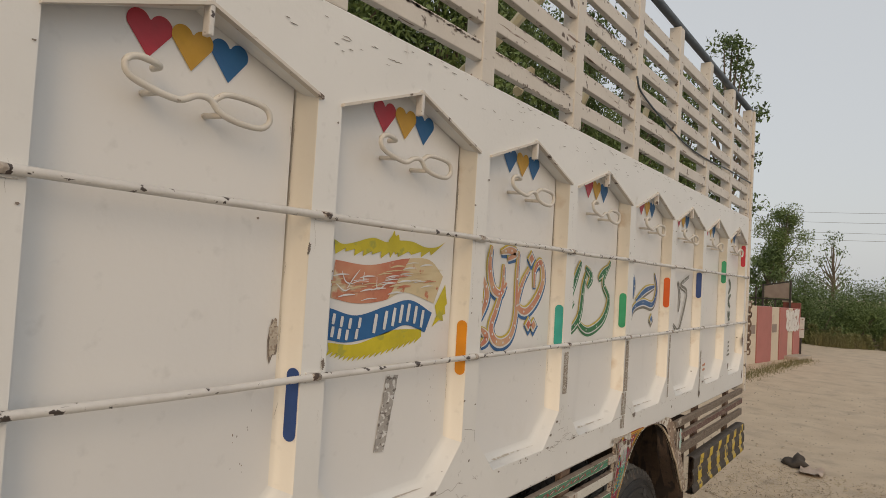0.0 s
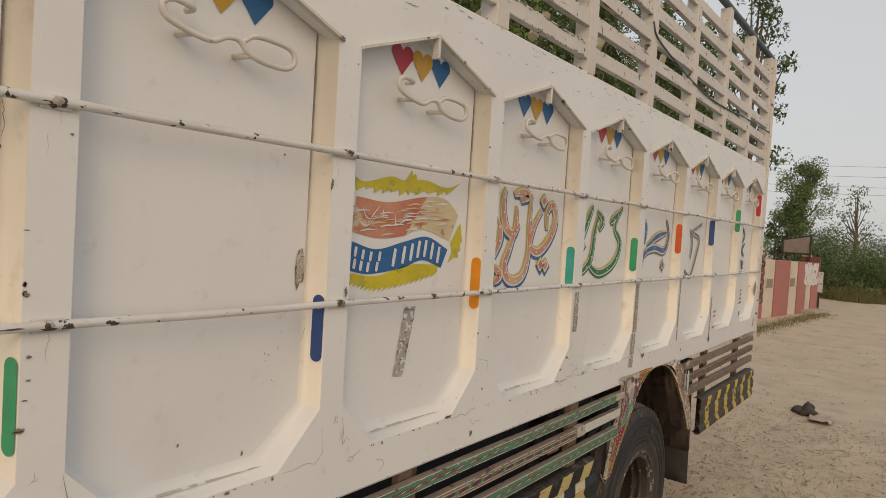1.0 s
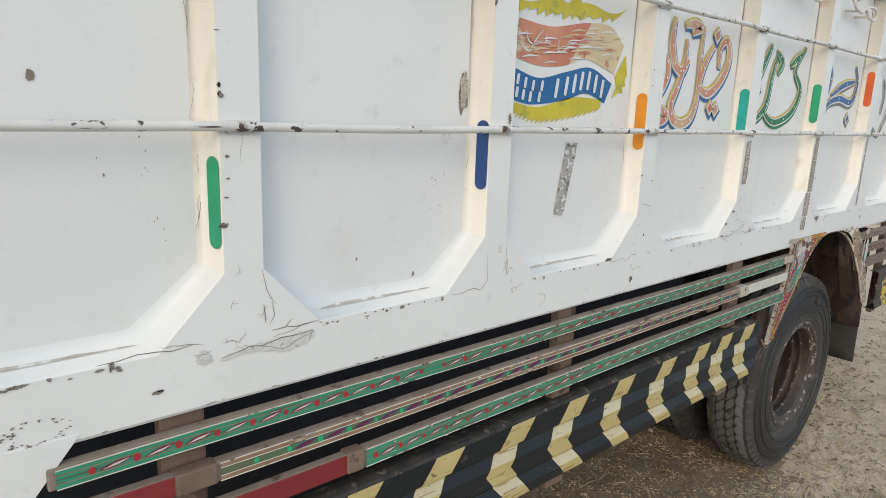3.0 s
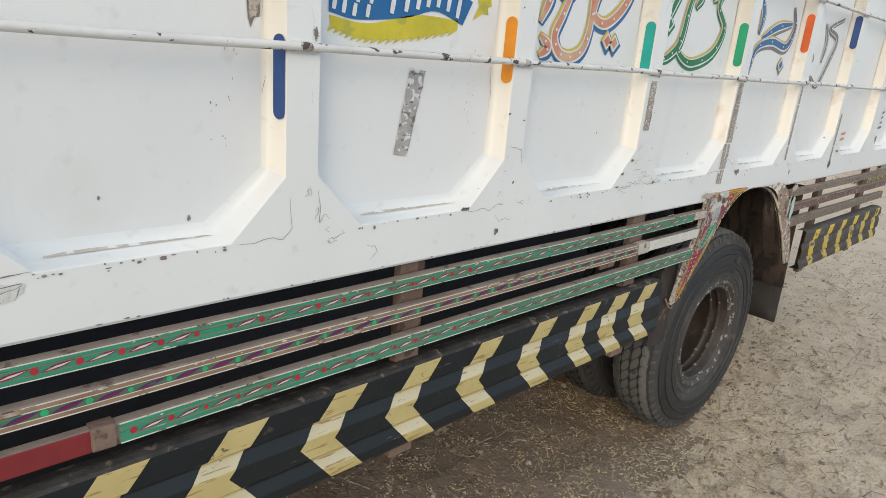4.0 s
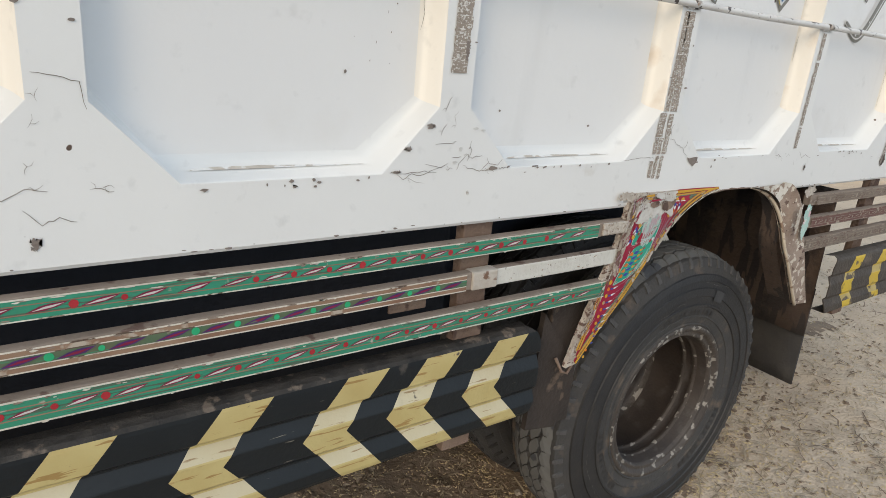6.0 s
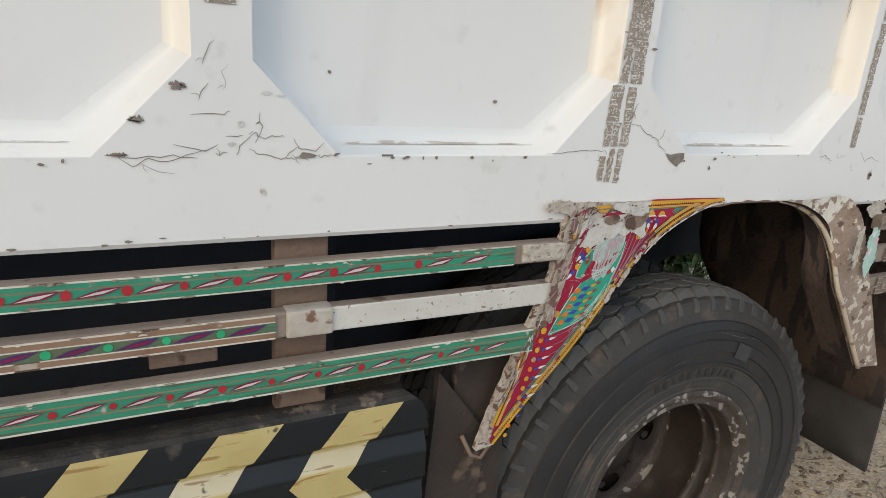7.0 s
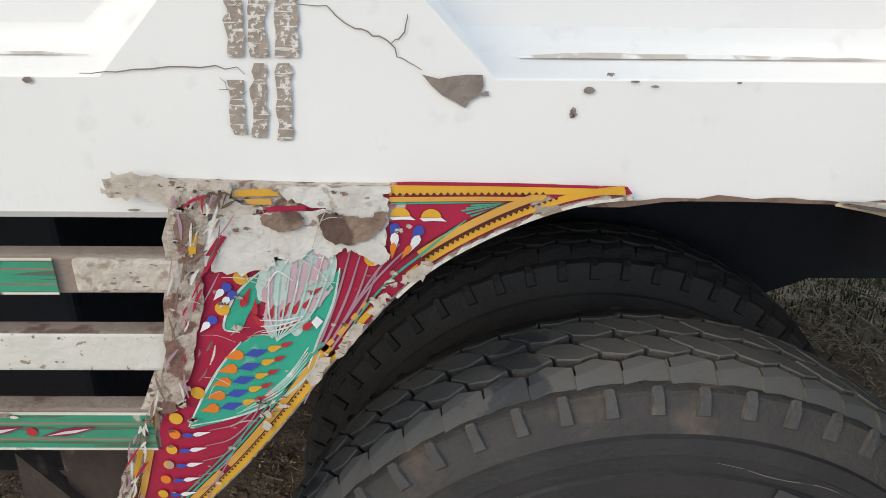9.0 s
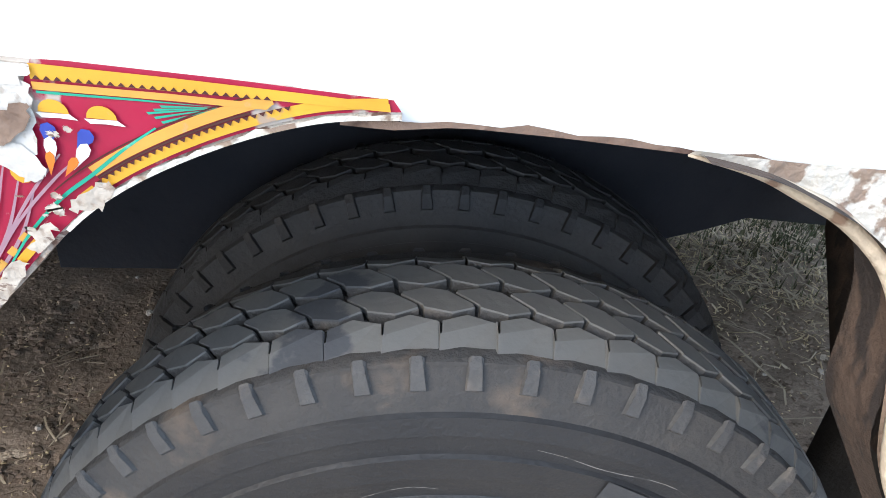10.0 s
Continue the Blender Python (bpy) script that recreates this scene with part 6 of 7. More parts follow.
B4 = [[(2.853, 1.945), (2.818, 1.897), (2.768, 1.817), (2.736, 1.761)], [(2.904, 1.902), (2.880, 1.843), (2.859, 1.739), (2.800, 1.690), (2.740, 1.673)], [(2.900, 1.925), (2.955, 1.893), (2.924, 1.850)],
      [(3.157, 1.960), (3.084, 1.874), (3.150, 1.802), (3.094, 1.715), (2.954, 1.674), (2.858, 1.705), (2.850, 1.751)], [(3.136, 1.938), (3.074, 1.908), (3.034, 1.884)]]
calligraphy("painted_lettering", B4, [(2.755, 1.916), (2.775, 1.785)], (INK_GREEN, INK_GOLD, LETTER, INK_GREEN), 0.025, "green ornamental lettering with yellow and white edges")
B5 = [[(3.421, 1.94), (3.459, 1.877), (3.452, 1.808)], [(3.425, 1.659), (3.458, 1.752), (3.589, 1.785), (3.74, 1.775), (3.794, 1.854), (3.754, 1.927)], [(3.491, 1.793), (3.622, 1.842), (3.756, 1.865)]]
calligraphy("painted_lettering", B5, [(3.726, 1.701)], (INK_GREY, INK_GOLD, LETTER, INK_BLUE), 0.028, "blue ornamental lettering with grey outline")
B6 = [[(4.055, 1.905), (4.041, 1.819), (4.087, 1.737)], [(4.378, 1.94), (4.216, 1.886), (4.339, 1.847), (4.29, 1.737), (4.204, 1.635), (4.104, 1.666)], [(4.162, 1.9), (4.21, 1.822), (4.194, 1.737)]]
calligraphy("painted_lettering", B6, [], (INK_GREY, PANEL, PANEL, INK_GREY), 0.022, "grey outlined ornamental lettering")
B8 = [[(5.40, 1.95), (5.46, 1.90), (5.40, 1.85)], [(5.48, 1.84), (5.40, 1.80), (5.47, 1.75)], [(5.40, 1.72), (5.46, 1.66)]]
calligraphy("painted_lettering", B8, [(5.45, 1.70)], (INK_GREY, LETTER, INK_GREEN, INK_GREY), 0.022, "small grey and green ornamental marks")

# small stencilled marks in the rear bays
rnd = random.Random(19)
for x, z, m, rows in ((4.80, 1.35, INK_RED, 2), (5.45, 1.62, INK_GREY, 3), (5.47, 1.40, INK_GREY, 4)):
    for k in range(rows):
        bm, w = bmesh.new(), rnd.uniform(0.014, 0.034)
        flat(bm, ragged([(x - w, z + 0.030 * k), (x + w, z + 0.030 * k + 0.004), (x + w, z + 0.030 * k + 0.016), (x - w, z + 0.030 * k + 0.012)], 60 + k, 0.006), ON - 0.0002 * k)
        part("stencil_bar", bm, m, truck, "small worn stencil mark on a panel")

# worn foil strip and brown tapes
bm = bmesh.new()
n = 16
for k in range(n):
    a, b = k / n, (k + 1) / n
    wob = [0.005 * noise.noise((q * 23, 3, 0)) for q in (a, b)]
    flat(bm, [(1.722 - 0.034 * a + wob[0], 1.608 - 0.186 * a), (1.767 - 0.041 * a + wob[0], 1.603 - 0.186 * a), (1.767 - 0.041 * b + wob[1], 1.603 - 0.186 * b), (1.722 - 0.034 * b + wob[1], 1.608 - 0.186 * b)], ON - 0.0005)
part("foil_strip", bm, GREY, truck, "worn grey foil strip stuck on a panel")
for x0, x1, z0, z1, dx in ((3.256, 3.272, 1.40, 1.62, 0.010), (3.277, 3.302, 1.40, 1.62, 0.0), (3.240, 3.264, 1.340, 1.396, 0.004), (3.273, 3.290, 1.300, 1.394, 0.004), (3.239, 3.251, 1.300, 1.338, 0.002), (3.255, 3.268, 1.300, 1.338, 0.003), (3.236, 3.247, 1.244, 1.284, 0.001), (3.251, 3.262, 1.242, 1.296, 0.004), (3.270, 3.281, 1.240, 1.296, 0.003),
                           (2.640, 2.674, 1.46, 1.61, 0.004), (3.888, 3.905, 1.30, 1.62, 0.01), (4.51, 4.53, 1.25, 1.5, 0.01)):
    n, tape = max(6, int((z1 - z0) / 0.006)), bmesh.new()
    for k in range(n):
        a, b = z0 + (z1 - z0) * k / n, z0 + (z1 - z0) * (k + 1) / n
        ja, jb = (0.0040 * noise.noise((z * 140, x0 * 50, 0)) for z in (a, b))
        ka, kb = (0.0040 * noise.noise((z * 140, x1 * 50, 4)) for z in (a, b))
        sa, sb = dx * k / n, dx * (k + 1) / n
        if noise.noise((a * 210, x0 * 300, 7)) < 0.60:
            flat(tape, [(x0 + sa + ja, a), (x1 + sa + ka, a), (x1 + sb + kb, b), (x0 + sb + jb, b)], -0.0016)
    part("brown_tape", tape, BROWN, truck, "remains of brown tape on a rib")

# chipped paint and cracks
chips = bmesh.new()
SKIRT_CHIPS = [(2.0, 1.216, 0.015, 0.019), (0.683, 1.225, 0.022, 0.008), (3.49, 1.262, 0.006, 0.009), (4.52, 1.245, 0.035, 0.06), (3.98, 1.24, 0.014, 0.02), (5.72, 1.25, 0.03, 0.07)]
LIP_CHIPS = [(2.355, 1.273, 0.01, 0.006), (1.881, 1.288, 0.034, 0.01), (0.621, 1.284, 0.01, 0.02), (0.41, 1.284, 0.06, 0.009), (0.5, 1.283, 0.03, 0.007), (2.54, 1.288, 0.022, 0.006), (0.29, 1.27, 0.05, 0.026), (3.515, 1.29, 0.008, 0.003)]
RIB_CHIPS = [(0.8, 1.481, 0.02, 0.01), (0.802, 1.685, 0.01, 0.01), (0.8, 1.7, 0.007, 0.008), (2.672, 1.5, 0.012, 0.05), (2.608, 1.367, 0.02, 0.012), (2.562, 1.328, 0.016, 0.01), (1.395, 1.9, 0.01, 0.026), (4.6, 1.31, 0.05, 0.014), (1.455, 1.66, 0.01, 0.026), (5.25, 1.35, 0.04, 0.06), (5.7, 1.5, 0.04, 0.12)]
for k, (x, z, w, h) in enumerate(SKIRT_CHIPS + LIP_CHIPS + RIB_CHIPS):
    flat(chips, ragged(rough_outline(x, z, w, h, 100 + k, 9), 60 + k, min(w, h) * 0.4), -0.0018 - 0.000006 * k)
flat(chips, [(3.378, 1.289), (3.39, 1.286), (3.401, 1.288), (3.411, 1.289), (3.422, 1.289), (3.423, 1.281), (3.42, 1.274), (3.413, 1.27), (3.41, 1.265), (3.403, 1.269), (3.393, 1.274), (3.385, 1.281)], -0.0018)
for k, p in enumerate(([(2.747, 1.285), (2.752, 1.291), (2.761, 1.29), (2.771, 1.287), (2.768, 1.284), (2.756, 1.283)], [(2.793, 1.287), (2.796, 1.29), (2.803, 1.29), (2.8, 1.288), (2.795, 1.285)], [(2.86, 1.288), (2.877, 1.288), (2.877, 1.286), (2.861, 1.285)])):
    flat(chips, p, -0.0019 - 0.00002 * k)
for k, (x, z, w, h) in enumerate(((1.355, 1.712, 0.032, 0.112), (1.366, 1.70, 0.012, 0.06), (1.23, 1.33, 0.008, 0.012), (1.086, 1.38, 0.006, 0.008), (1.30, 1.955, 0.008, 0.007), (0.56, 1.70, 0.014, 0.022), (0.46, 1.53, 0.01, 0.01), (2.46, 1.45, 0.006, 0.008),
                                  (3.06, 1.36, 0.01, 0.006), (2.80, 1.39, 0.006, 0.006))):
    flat(chips, rough_outline(x, z, w, h, 200 + k, 10), DEEP - 0.0016 - 0.000006 * k)
rnd = random.Random(76)
for k in range(46):
    a, q = rnd.uniform(0, 6.283), rnd.uniform(0.75, 1.1)
    flat(chips, rough_outline(0.520 + 0.040 * q * math.cos(a), 1.209 + 0.020 * q * math.sin(a), rnd.uniform(0.002, 0.008), rnd.uniform(0.0015, 0.004), 1400 + k, 7), -0.0017)
for k in range(70):
    i = rnd.choice((2, 2, 3, 4, 5, 6))
    x = RIBS[i] - RIB_W - 0.07 - abs(rnd.gauss(0, 0.03))
    flat(chips, rough_outline(x, rnd.uniform(1.45, 1.66), rnd.uniform(0.001, 0.003), rnd.uniform(0.002, 0.008), 1500 + k, 6), DEEP - 0.0014 - 0.000006 * k)
rnd = random.Random(77)
for k in range(150):
    i = rnd.randrange(2, len(RIBS) - 1)
    if rnd.random() < 0.6:
        x, z = rnd.uniform(RIBS[i] + 0.1, RIBS[i + 1] - 0.18), LIP - abs(rnd.gauss(0, 0.006))
    else:
        x, z = rnd.choice((RIBS[i] - rnd.uniform(0, 0.012), RIBS[i] - RIB_W + rnd.uniform(0, 0.012))), rnd.uniform(1.42, 2.2)
    flat(chips, rough_outline(x, z, rnd.uniform(0.003, 0.014), rnd.uniform(0.002, 0.007), 300 + k, 8), -0.0016 - 0.000006 * k)
for k in range(60):
    x = rnd.uniform(0.6, 5.7)
    if 3.32 < x < 3.93:
        continue
    flat(chips, rough_outline(x, BOTTOM + abs(rnd.gauss(0, 0.002)), rnd.uniform(0.003, 0.014), rnd.uniform(0.0015, 0.004), 500 + k, 8), -0.0016 - 0.000006 * k)
for k in range(150):
    x, z = rnd.uniform(0.9, 5.7), rnd.choice((2.345, 2.40, 2.415)) + rnd.gauss(0, 0.010)
    x += 0.05 * rnd.gauss(0, 1)
    flat(chips, ragged(rough_outline(x, z, rnd.uniform(0.006, 0.03), rnd.uniform(0.001, 0.0028), 900 + k, 8), k, 0.0012), -0.0016 - 0.000006 * k)
part("chipped_paint", chips, CHIP, truck, "dark chips where the white paint has flaked off", kind="stuff")

bm = bmesh.new()
flat(bm, ragged(rough_outline(1.356, 1.712, 0.024, 0.098, 231, 10), 77, 0.004), DEEP - 0.0026)
part("peeled_patch", bm, PEEL, truck, "peeled oblong patch on a rib")
UNDER = material("undercoat_patch", (0.56, 0.55, 0.52), (0.64, 0.63, 0.60), 30, 0.8, 0.4, 120, wear=(0.42, 0.38, 0.33), wear_scale=60, wear_from=0.60)
for k, p in enumerate(([(0.789, 1.258), (0.838, 1.268), (0.897, 1.271), (0.96, 1.273), (0.952, 1.253), (0.904, 1.244), (0.845, 1.256), (0.795, 1.252)], [(0.755, 1.278), (0.768, 1.27), (0.77, 1.255), (0.748, 1.257)])):
    bm = bmesh.new()
    flat(bm, ragged(p, 800 + k, 0.004), -0.0015)
    part("peeled_patch", bm, UNDER, truck, "patch where the top paint has peeled to the undercoat")
for k, (x, z, w, h) in enumerate(((2.677, 1.325, 0.011, 0.01), (2.702, 1.241, 0.009, 0.011), (2.666, 1.301, 0.012, 0.007), (2.708, 1.363, 0.016, 0.005), (2.726, 1.36, 0.014, 0.004))):
    bm = bmesh.new()
    flat(bm, rough_outline(x, z, w, h, 820 + k, 10), -0.0015)
    part("worn_spot", bm, UNDER, truck, "spot where the top paint is worn to the undercoat")
cracks = bmesh.new()
for line in ([(0.789, 1.258), (0.815, 1.262), (0.838, 1.268), (0.86, 1.264), (0.897, 1.271), (0.93, 1.27), (0.96, 1.273), (0.955, 1.262), (0.952, 1.253)], [(0.879, 1.288), (0.905, 1.289), (0.917, 1.302)], [(0.905, 1.289), (0.93, 1.286), (0.96, 1.288)], [(0.865, 1.339), (0.867, 1.32), (0.868, 1.304)],
             [(0.60, 1.2895), (0.63, 1.290), (0.656, 1.294), (0.686, 1.292), (0.71, 1.288), (0.743, 1.292)]):
    stroke(cracks, line, 0.0016, -0.0017, 0, 0.5, 1)
CRACKS_BY_WHEEL = [[(3.291, 1.336), (3.312, 1.335), (3.331, 1.32), (3.343, 1.315), (3.356, 1.31), (3.364, 1.3), (3.378, 1.292)], [(3.356, 1.31), (3.366, 1.318), (3.368, 1.33)], [(3.131, 1.288), (3.158, 1.289), (3.196, 1.293), (3.23, 1.294), (3.25, 1.288)], [(2.62, 1.335), (2.655, 1.336), (2.665, 1.34)], [(3.93, 1.29), (3.95, 1.27), (3.97, 1.28), (4.0, 1.27)]]
CRACKS_AT_RIB = [[(2.7, 1.34), (2.699, 1.328), (2.695, 1.325), (2.699, 1.328), (2.703, 1.323), (2.7, 1.314), (2.698, 1.31)], [(2.686, 1.315), (2.691, 1.313), (2.696, 1.314), (2.698, 1.31), (2.694, 1.304)], [(2.691, 1.313), (2.684, 1.306), (2.675, 1.299), (2.674, 1.292), (2.671, 1.287)], [(2.698, 1.31), (2.711, 1.31), (2.72, 1.311), (2.729, 1.31)], [(2.686, 1.295), (2.694, 1.29), (2.706, 1.288), (2.723, 1.283), (2.731, 1.284), (2.741, 1.282), (2.747, 1.285)], [(2.741, 1.308), (2.747, 1.298), (2.748, 1.296), (2.755, 1.295), (2.769, 1.292), (2.775, 1.298), (2.78, 1.303)], [(2.746, 1.298), (2.737, 1.291), (2.731, 1.285)], [(2.771, 1.286), (2.777, 1.284), (2.785, 1.285), (2.793, 1.287)], [(2.659, 1.31), (2.67, 1.31), (2.679, 1.311)]]
CRACKS_MIDDLE = [[(2.538, 1.29), (2.556, 1.274), (2.573, 1.284), (2.592, 1.28), (2.615, 1.288), (2.639, 1.294)], [(2.6, 1.3), (2.635, 1.292), (2.65, 1.3)], [(2.014, 1.434), (2.04, 1.431), (2.066, 1.425), (2.072, 1.39)], [(1.874, 1.284), (1.914, 1.28), (1.946, 1.284), (1.97, 1.276), (1.995, 1.29), (2.02, 1.285)], [(1.99, 1.262), (2.01, 1.24), (2.03, 1.25), (2.05, 1.242)], [(2.528, 1.287), (2.56, 1.284), (2.6, 1.288), (2.626, 1.284)]]
CRACKS_FRONT = [[(1.466, 1.371), (1.472, 1.34), (1.471, 1.304), (1.482, 1.32), (1.495, 1.31)], [(1.3, 1.283), (1.33, 1.281), (1.36, 1.287), (1.39, 1.28), (1.41, 1.3), (1.405, 1.36)], [(1.6, 1.205), (1.62, 1.22), (1.612, 1.235), (1.59, 1.24)], [(0.864, 1.398), (0.872, 1.36), (0.888, 1.335)], [(0.875, 1.3), (0.885, 1.315), (0.88, 1.34)], [(0.88, 1.275), (0.92, 1.28), (0.945, 1.288), (0.974, 1.289)], [(0.86, 1.262), (0.9, 1.25), (0.934, 1.262), (0.96, 1.27)], [(0.69, 1.298), (0.72, 1.294), (0.76, 1.287)]]
for n, line in enumerate(CRACKS_BY_WHEEL + CRACKS_AT_RIB + CRACKS_MIDDLE + CRACKS_FRONT):
    jag = [line[0]]
    for (xa, za), (xb, zb) in zip(line, line[1:]):
        for q in (0.33, 0.67, 1.0):
            wob = 0.0045 * noise.noise((xa * 90 + q * 7, za * 90, 1)) if q < 1 else 0
            jag.append((xa + (xb - xa) * q + wob * 0.5, za + (zb - za) * q + wob))
    stroke(cracks, jag, 0.0010, -0.0014 - 0.00001 * n, 0, 0.5, 1)


def crack(x, z, length, angle, seed, w=0.0008, y=-0.0013, wild=0.9):
    if 3.26 < x < 3.55 and z < 1.31:
        return
    rnd = random.Random(seed)
    pts, a = [(x, z)], angle
    for _ in range(max(3, int(length / 0.006))):
        a = angle + rnd.uniform(-wild, wild)
        pts.append((pts[-1][0] + 0.006 * math.cos(a), pts[-1][1] + 0.006 * math.sin(a)))
    y -= 0.000003 * (seed % 89)
    stroke(cracks, pts, w * rnd.uniform(0.6, 1.4), y, 0, 0.4, 1)
    if wild > 0.5:
        for q in range(1, len(pts) - 1, 6):
            a, (u, v) = angle + rnd.choice((1.3, -1.3)) + rnd.uniform(-0.5, 0.5), pts[q]
            stroke(cracks, [(u, v), (u + 0.005 * math.cos(a), v + 0.005 * math.sin(a)), (u + 0.010 * math.cos(a + 0.4), v + 0.010 * math.sin(a + 0.4))], w * 0.8, y - 0.0003, 0, 0.3, 1)


rnd = random.Random(5)
for i in range(2, len(RIBS)):
    for k in range(8):
        crack(RIBS[i] - RIB_W - rnd.uniform(0.021, 0.027), rnd.uniform(1.42, 2.15), rnd.uniform(0.03, 0.14), 1.57 + rnd.uniform(-0.05, 0.05), 2300 + i * 20 + k, 0.0008, 0.0452, 0.35)
for i in range(2, len(RIBS) - 1):
    x = RIBS[i]
    for k in range(3):
        crack(x + rnd.uniform(-0.15, 0.06), rnd.uniform(1.255, 1.30), rnd.uniform(0.015, 0.055), rnd.choice((0.0, 0.1, -0.15, 0.05)), 900 + i * 20 + k)
    for k in range(3):
        crack(x + rnd.uniform(-0.08, 0.02), rnd.uniform(1.30, 1.40), rnd.uniform(0.015, 0.04), rnd.choice((1.5, -1.5, 1.3)), 1200 + i * 20 + k)
    for k in range(3):
        crack(x - rnd.uniform(0.005, 0.06), rnd.uniform(1.5, 2.1), rnd.uniform(0.03, 0.16), 1.55, 1500 + i * 20 + k, 0.0004, -0.0013, 0.4)
    for k in range(4):
        crack(x + rnd.uniform(-0.1, 0.45), rnd.uniform(2.34, 2.41), rnd.uniform(0.02, 0.06), rnd.choice((0.05, -0.1, 0.0)), 1800 + i * 20 + k, 0.0014, -0.0013, 0.45)
part("cracked_paint", cracks, CRACK, truck, "fine dark cracks in the white paint", kind="stuff")

# ---- yard wall ----
PLASTER = material("cream_plaster", (0.62, 0.55, 0.45), (0.56, 0.49, 0.40), 2, 0.85, 0.2, 40, wear=(0.40, 0.34, 0.28), wear_scale=3, wear_from=0.62, soft=0.2)
PINK = material("pink_plaster", (0.43, 0.17, 0.155), (0.38, 0.15, 0.135), 2, 0.85, 0.2, 40, wear=(0.34, 0.16, 0.14), wear_scale=3, wear_from=0.62, soft=0.2)
NICHE = material("niche_grey", (0.24, 0.19, 0.17), (0.30, 0.25, 0.22), 4, 0.9, 0.2)
PAPER = material("torn_paper", (0.68, 0.67, 0.65), (0.55, 0.54, 0.53), 9, 0.7, 0.1, wear=(0.36, 0.25, 0.22), wear_scale=7, wear_from=0.58)
BRICK = material("red_brick", (0.24, 0.075, 0.06), (0.19, 0.065, 0.05), 6, 0.9, 0.3, 60)
IRON = material("dark_iron", (0.035, 0.033, 0.033), (0.06, 0.05, 0.045), 6, 0.6, 0.1)
yard_wall = tagged(new("wall_yard"), "cream and pink striped plaster yard wall", "wall", kind="structure")
yard_wall.matrix_world = Matrix.Translation((22.66, 1.83, 0)) @ pose(0, 0, 0, 0, 0, 180 - 9.4)
segments = [(0, 0.54, PINK, 0.03), (0.54, 1.04, PLASTER, 0.0), (1.04, 1.72, PINK, 0.03), (1.72, 2.38, PLASTER, 0.0), (2.38, 3.44, PINK, 0.03), (3.44, 4.2, PLASTER, 0.0), (4.2, 5.2, PINK, 0.03), (5.2, 6.2, PLASTER, 0), (6.2, 7.2, PINK, 0.03), (7.2, 12, PLASTER, 0)]
for a, b, m, proud in segments:
    part("wall_panel", boxed(a, b, -0.12 - proud, 0.12 + proud, -0.1, 1.44 + 0.02 * a + 0.3 * proud, 0.012), m, yard_wall, "pink wall pier" if proud else "cream plaster wall panel")
for a, b in ((0.60, 0.98), (1.94, 2.34), (3.56, 4.0), (5.5, 5.9)):
    part("wall_niche", boxed(a, b, 0.121, 0.135, 0.78, 1.01), NICHE, yard_wall, "dark oblong vent in the wall")
    bm = bmesh.new()
    for c, d, e, f in ((a - 0.03, a, 0.75, 1.04), (b, b + 0.03, 0.75, 1.04), (a, b, 1.01, 1.04), (a, b, 0.75, 0.78)):
        box(bm, c, d, 0.121, 0.142, e, f, 0.003)
    part("vent_frame", bm, PLASTER, yard_wall, "plaster frame round a vent")
poster = bmesh.new()
plate(poster, ragged([(0.06, 0.84), (0.5, 0.80), (1.0, 0.80), (1.22, 0.88), (1.18, 1.15), (1.24, 1.40), (0.7, 1.38), (0.10, 1.44), (0.14, 1.1)], 3, 0.05), 0.151, 0.156)
part("torn_poster", poster, PAPER, yard_wall, "torn white paper posters")
part("wall_foot", boxed(0.1, 1.3, 0.10, 0.55, -0.06, 0.10, 0.03), STONE, yard_wall, "rough stone foot of the wall")
gate = thing("iron_gate", "dark iron gate frame behind the yard wall", "gate")
gate.matrix_world = Matrix.Translation((24.0, 2.13, 0)) @ pose(0, 0, 0, 0, 0, 90)
for a, b, c, d in ((-0.02, 0.04, 0, 2.31), (0.78, 0.84, 0, 2.15), (1.0, 1.05, 0, 2.05), (0.42, 0.46, 1.1, 1.7), (0.0, 1.2, 1.66, 1.70)):
    part("gate_bar", boxed(a, b, 0, 0.05, c, d, 0.005), IRON, gate)
bm = bmesh.new()
plate(bm, [(-0.02, 2.26), (0.80, 2.10), (0.80, 2.14), (-0.02, 2.31)], -0.01, 0.03)
part("gate_bar", bm, IRON, gate)
bm = bmesh.new()
plate(bm, [(0.05, 1.72), (0.77, 1.72), (0.77, 2.09), (0.05, 2.24)], 0.015, 0.03)
part("gate_sheet", bm, NICHE, gate, "grey mesh panel of the gate")
part("gate_pillar", boxed(-0.28, 0.22, -0.25, -0.05, 0, 1.60, 0.01), BRICK, gate, "red-brown brick gate pillar")
part("pillar_cap", boxed(-0.02, 0.25, -0.28, -0.02, 1.602, 1.66, 0.01), PLASTER, gate, "plaster cap of the pillar")
sign_board = thing("sign_board", "white weathered board on a dark post beside the yard wall", "sign board", (22.9, 1.55, 0))
part("board", boxed(-0.02, 0.02, 0.04, 0.22, 0.56, 1.18, 0.004), PAPER, sign_board, "white weathered board")
part("post", boxed(-0.015, 0.025, 0.10, 0.15, -0.05, 0.556), IRON, sign_board, "dark post")

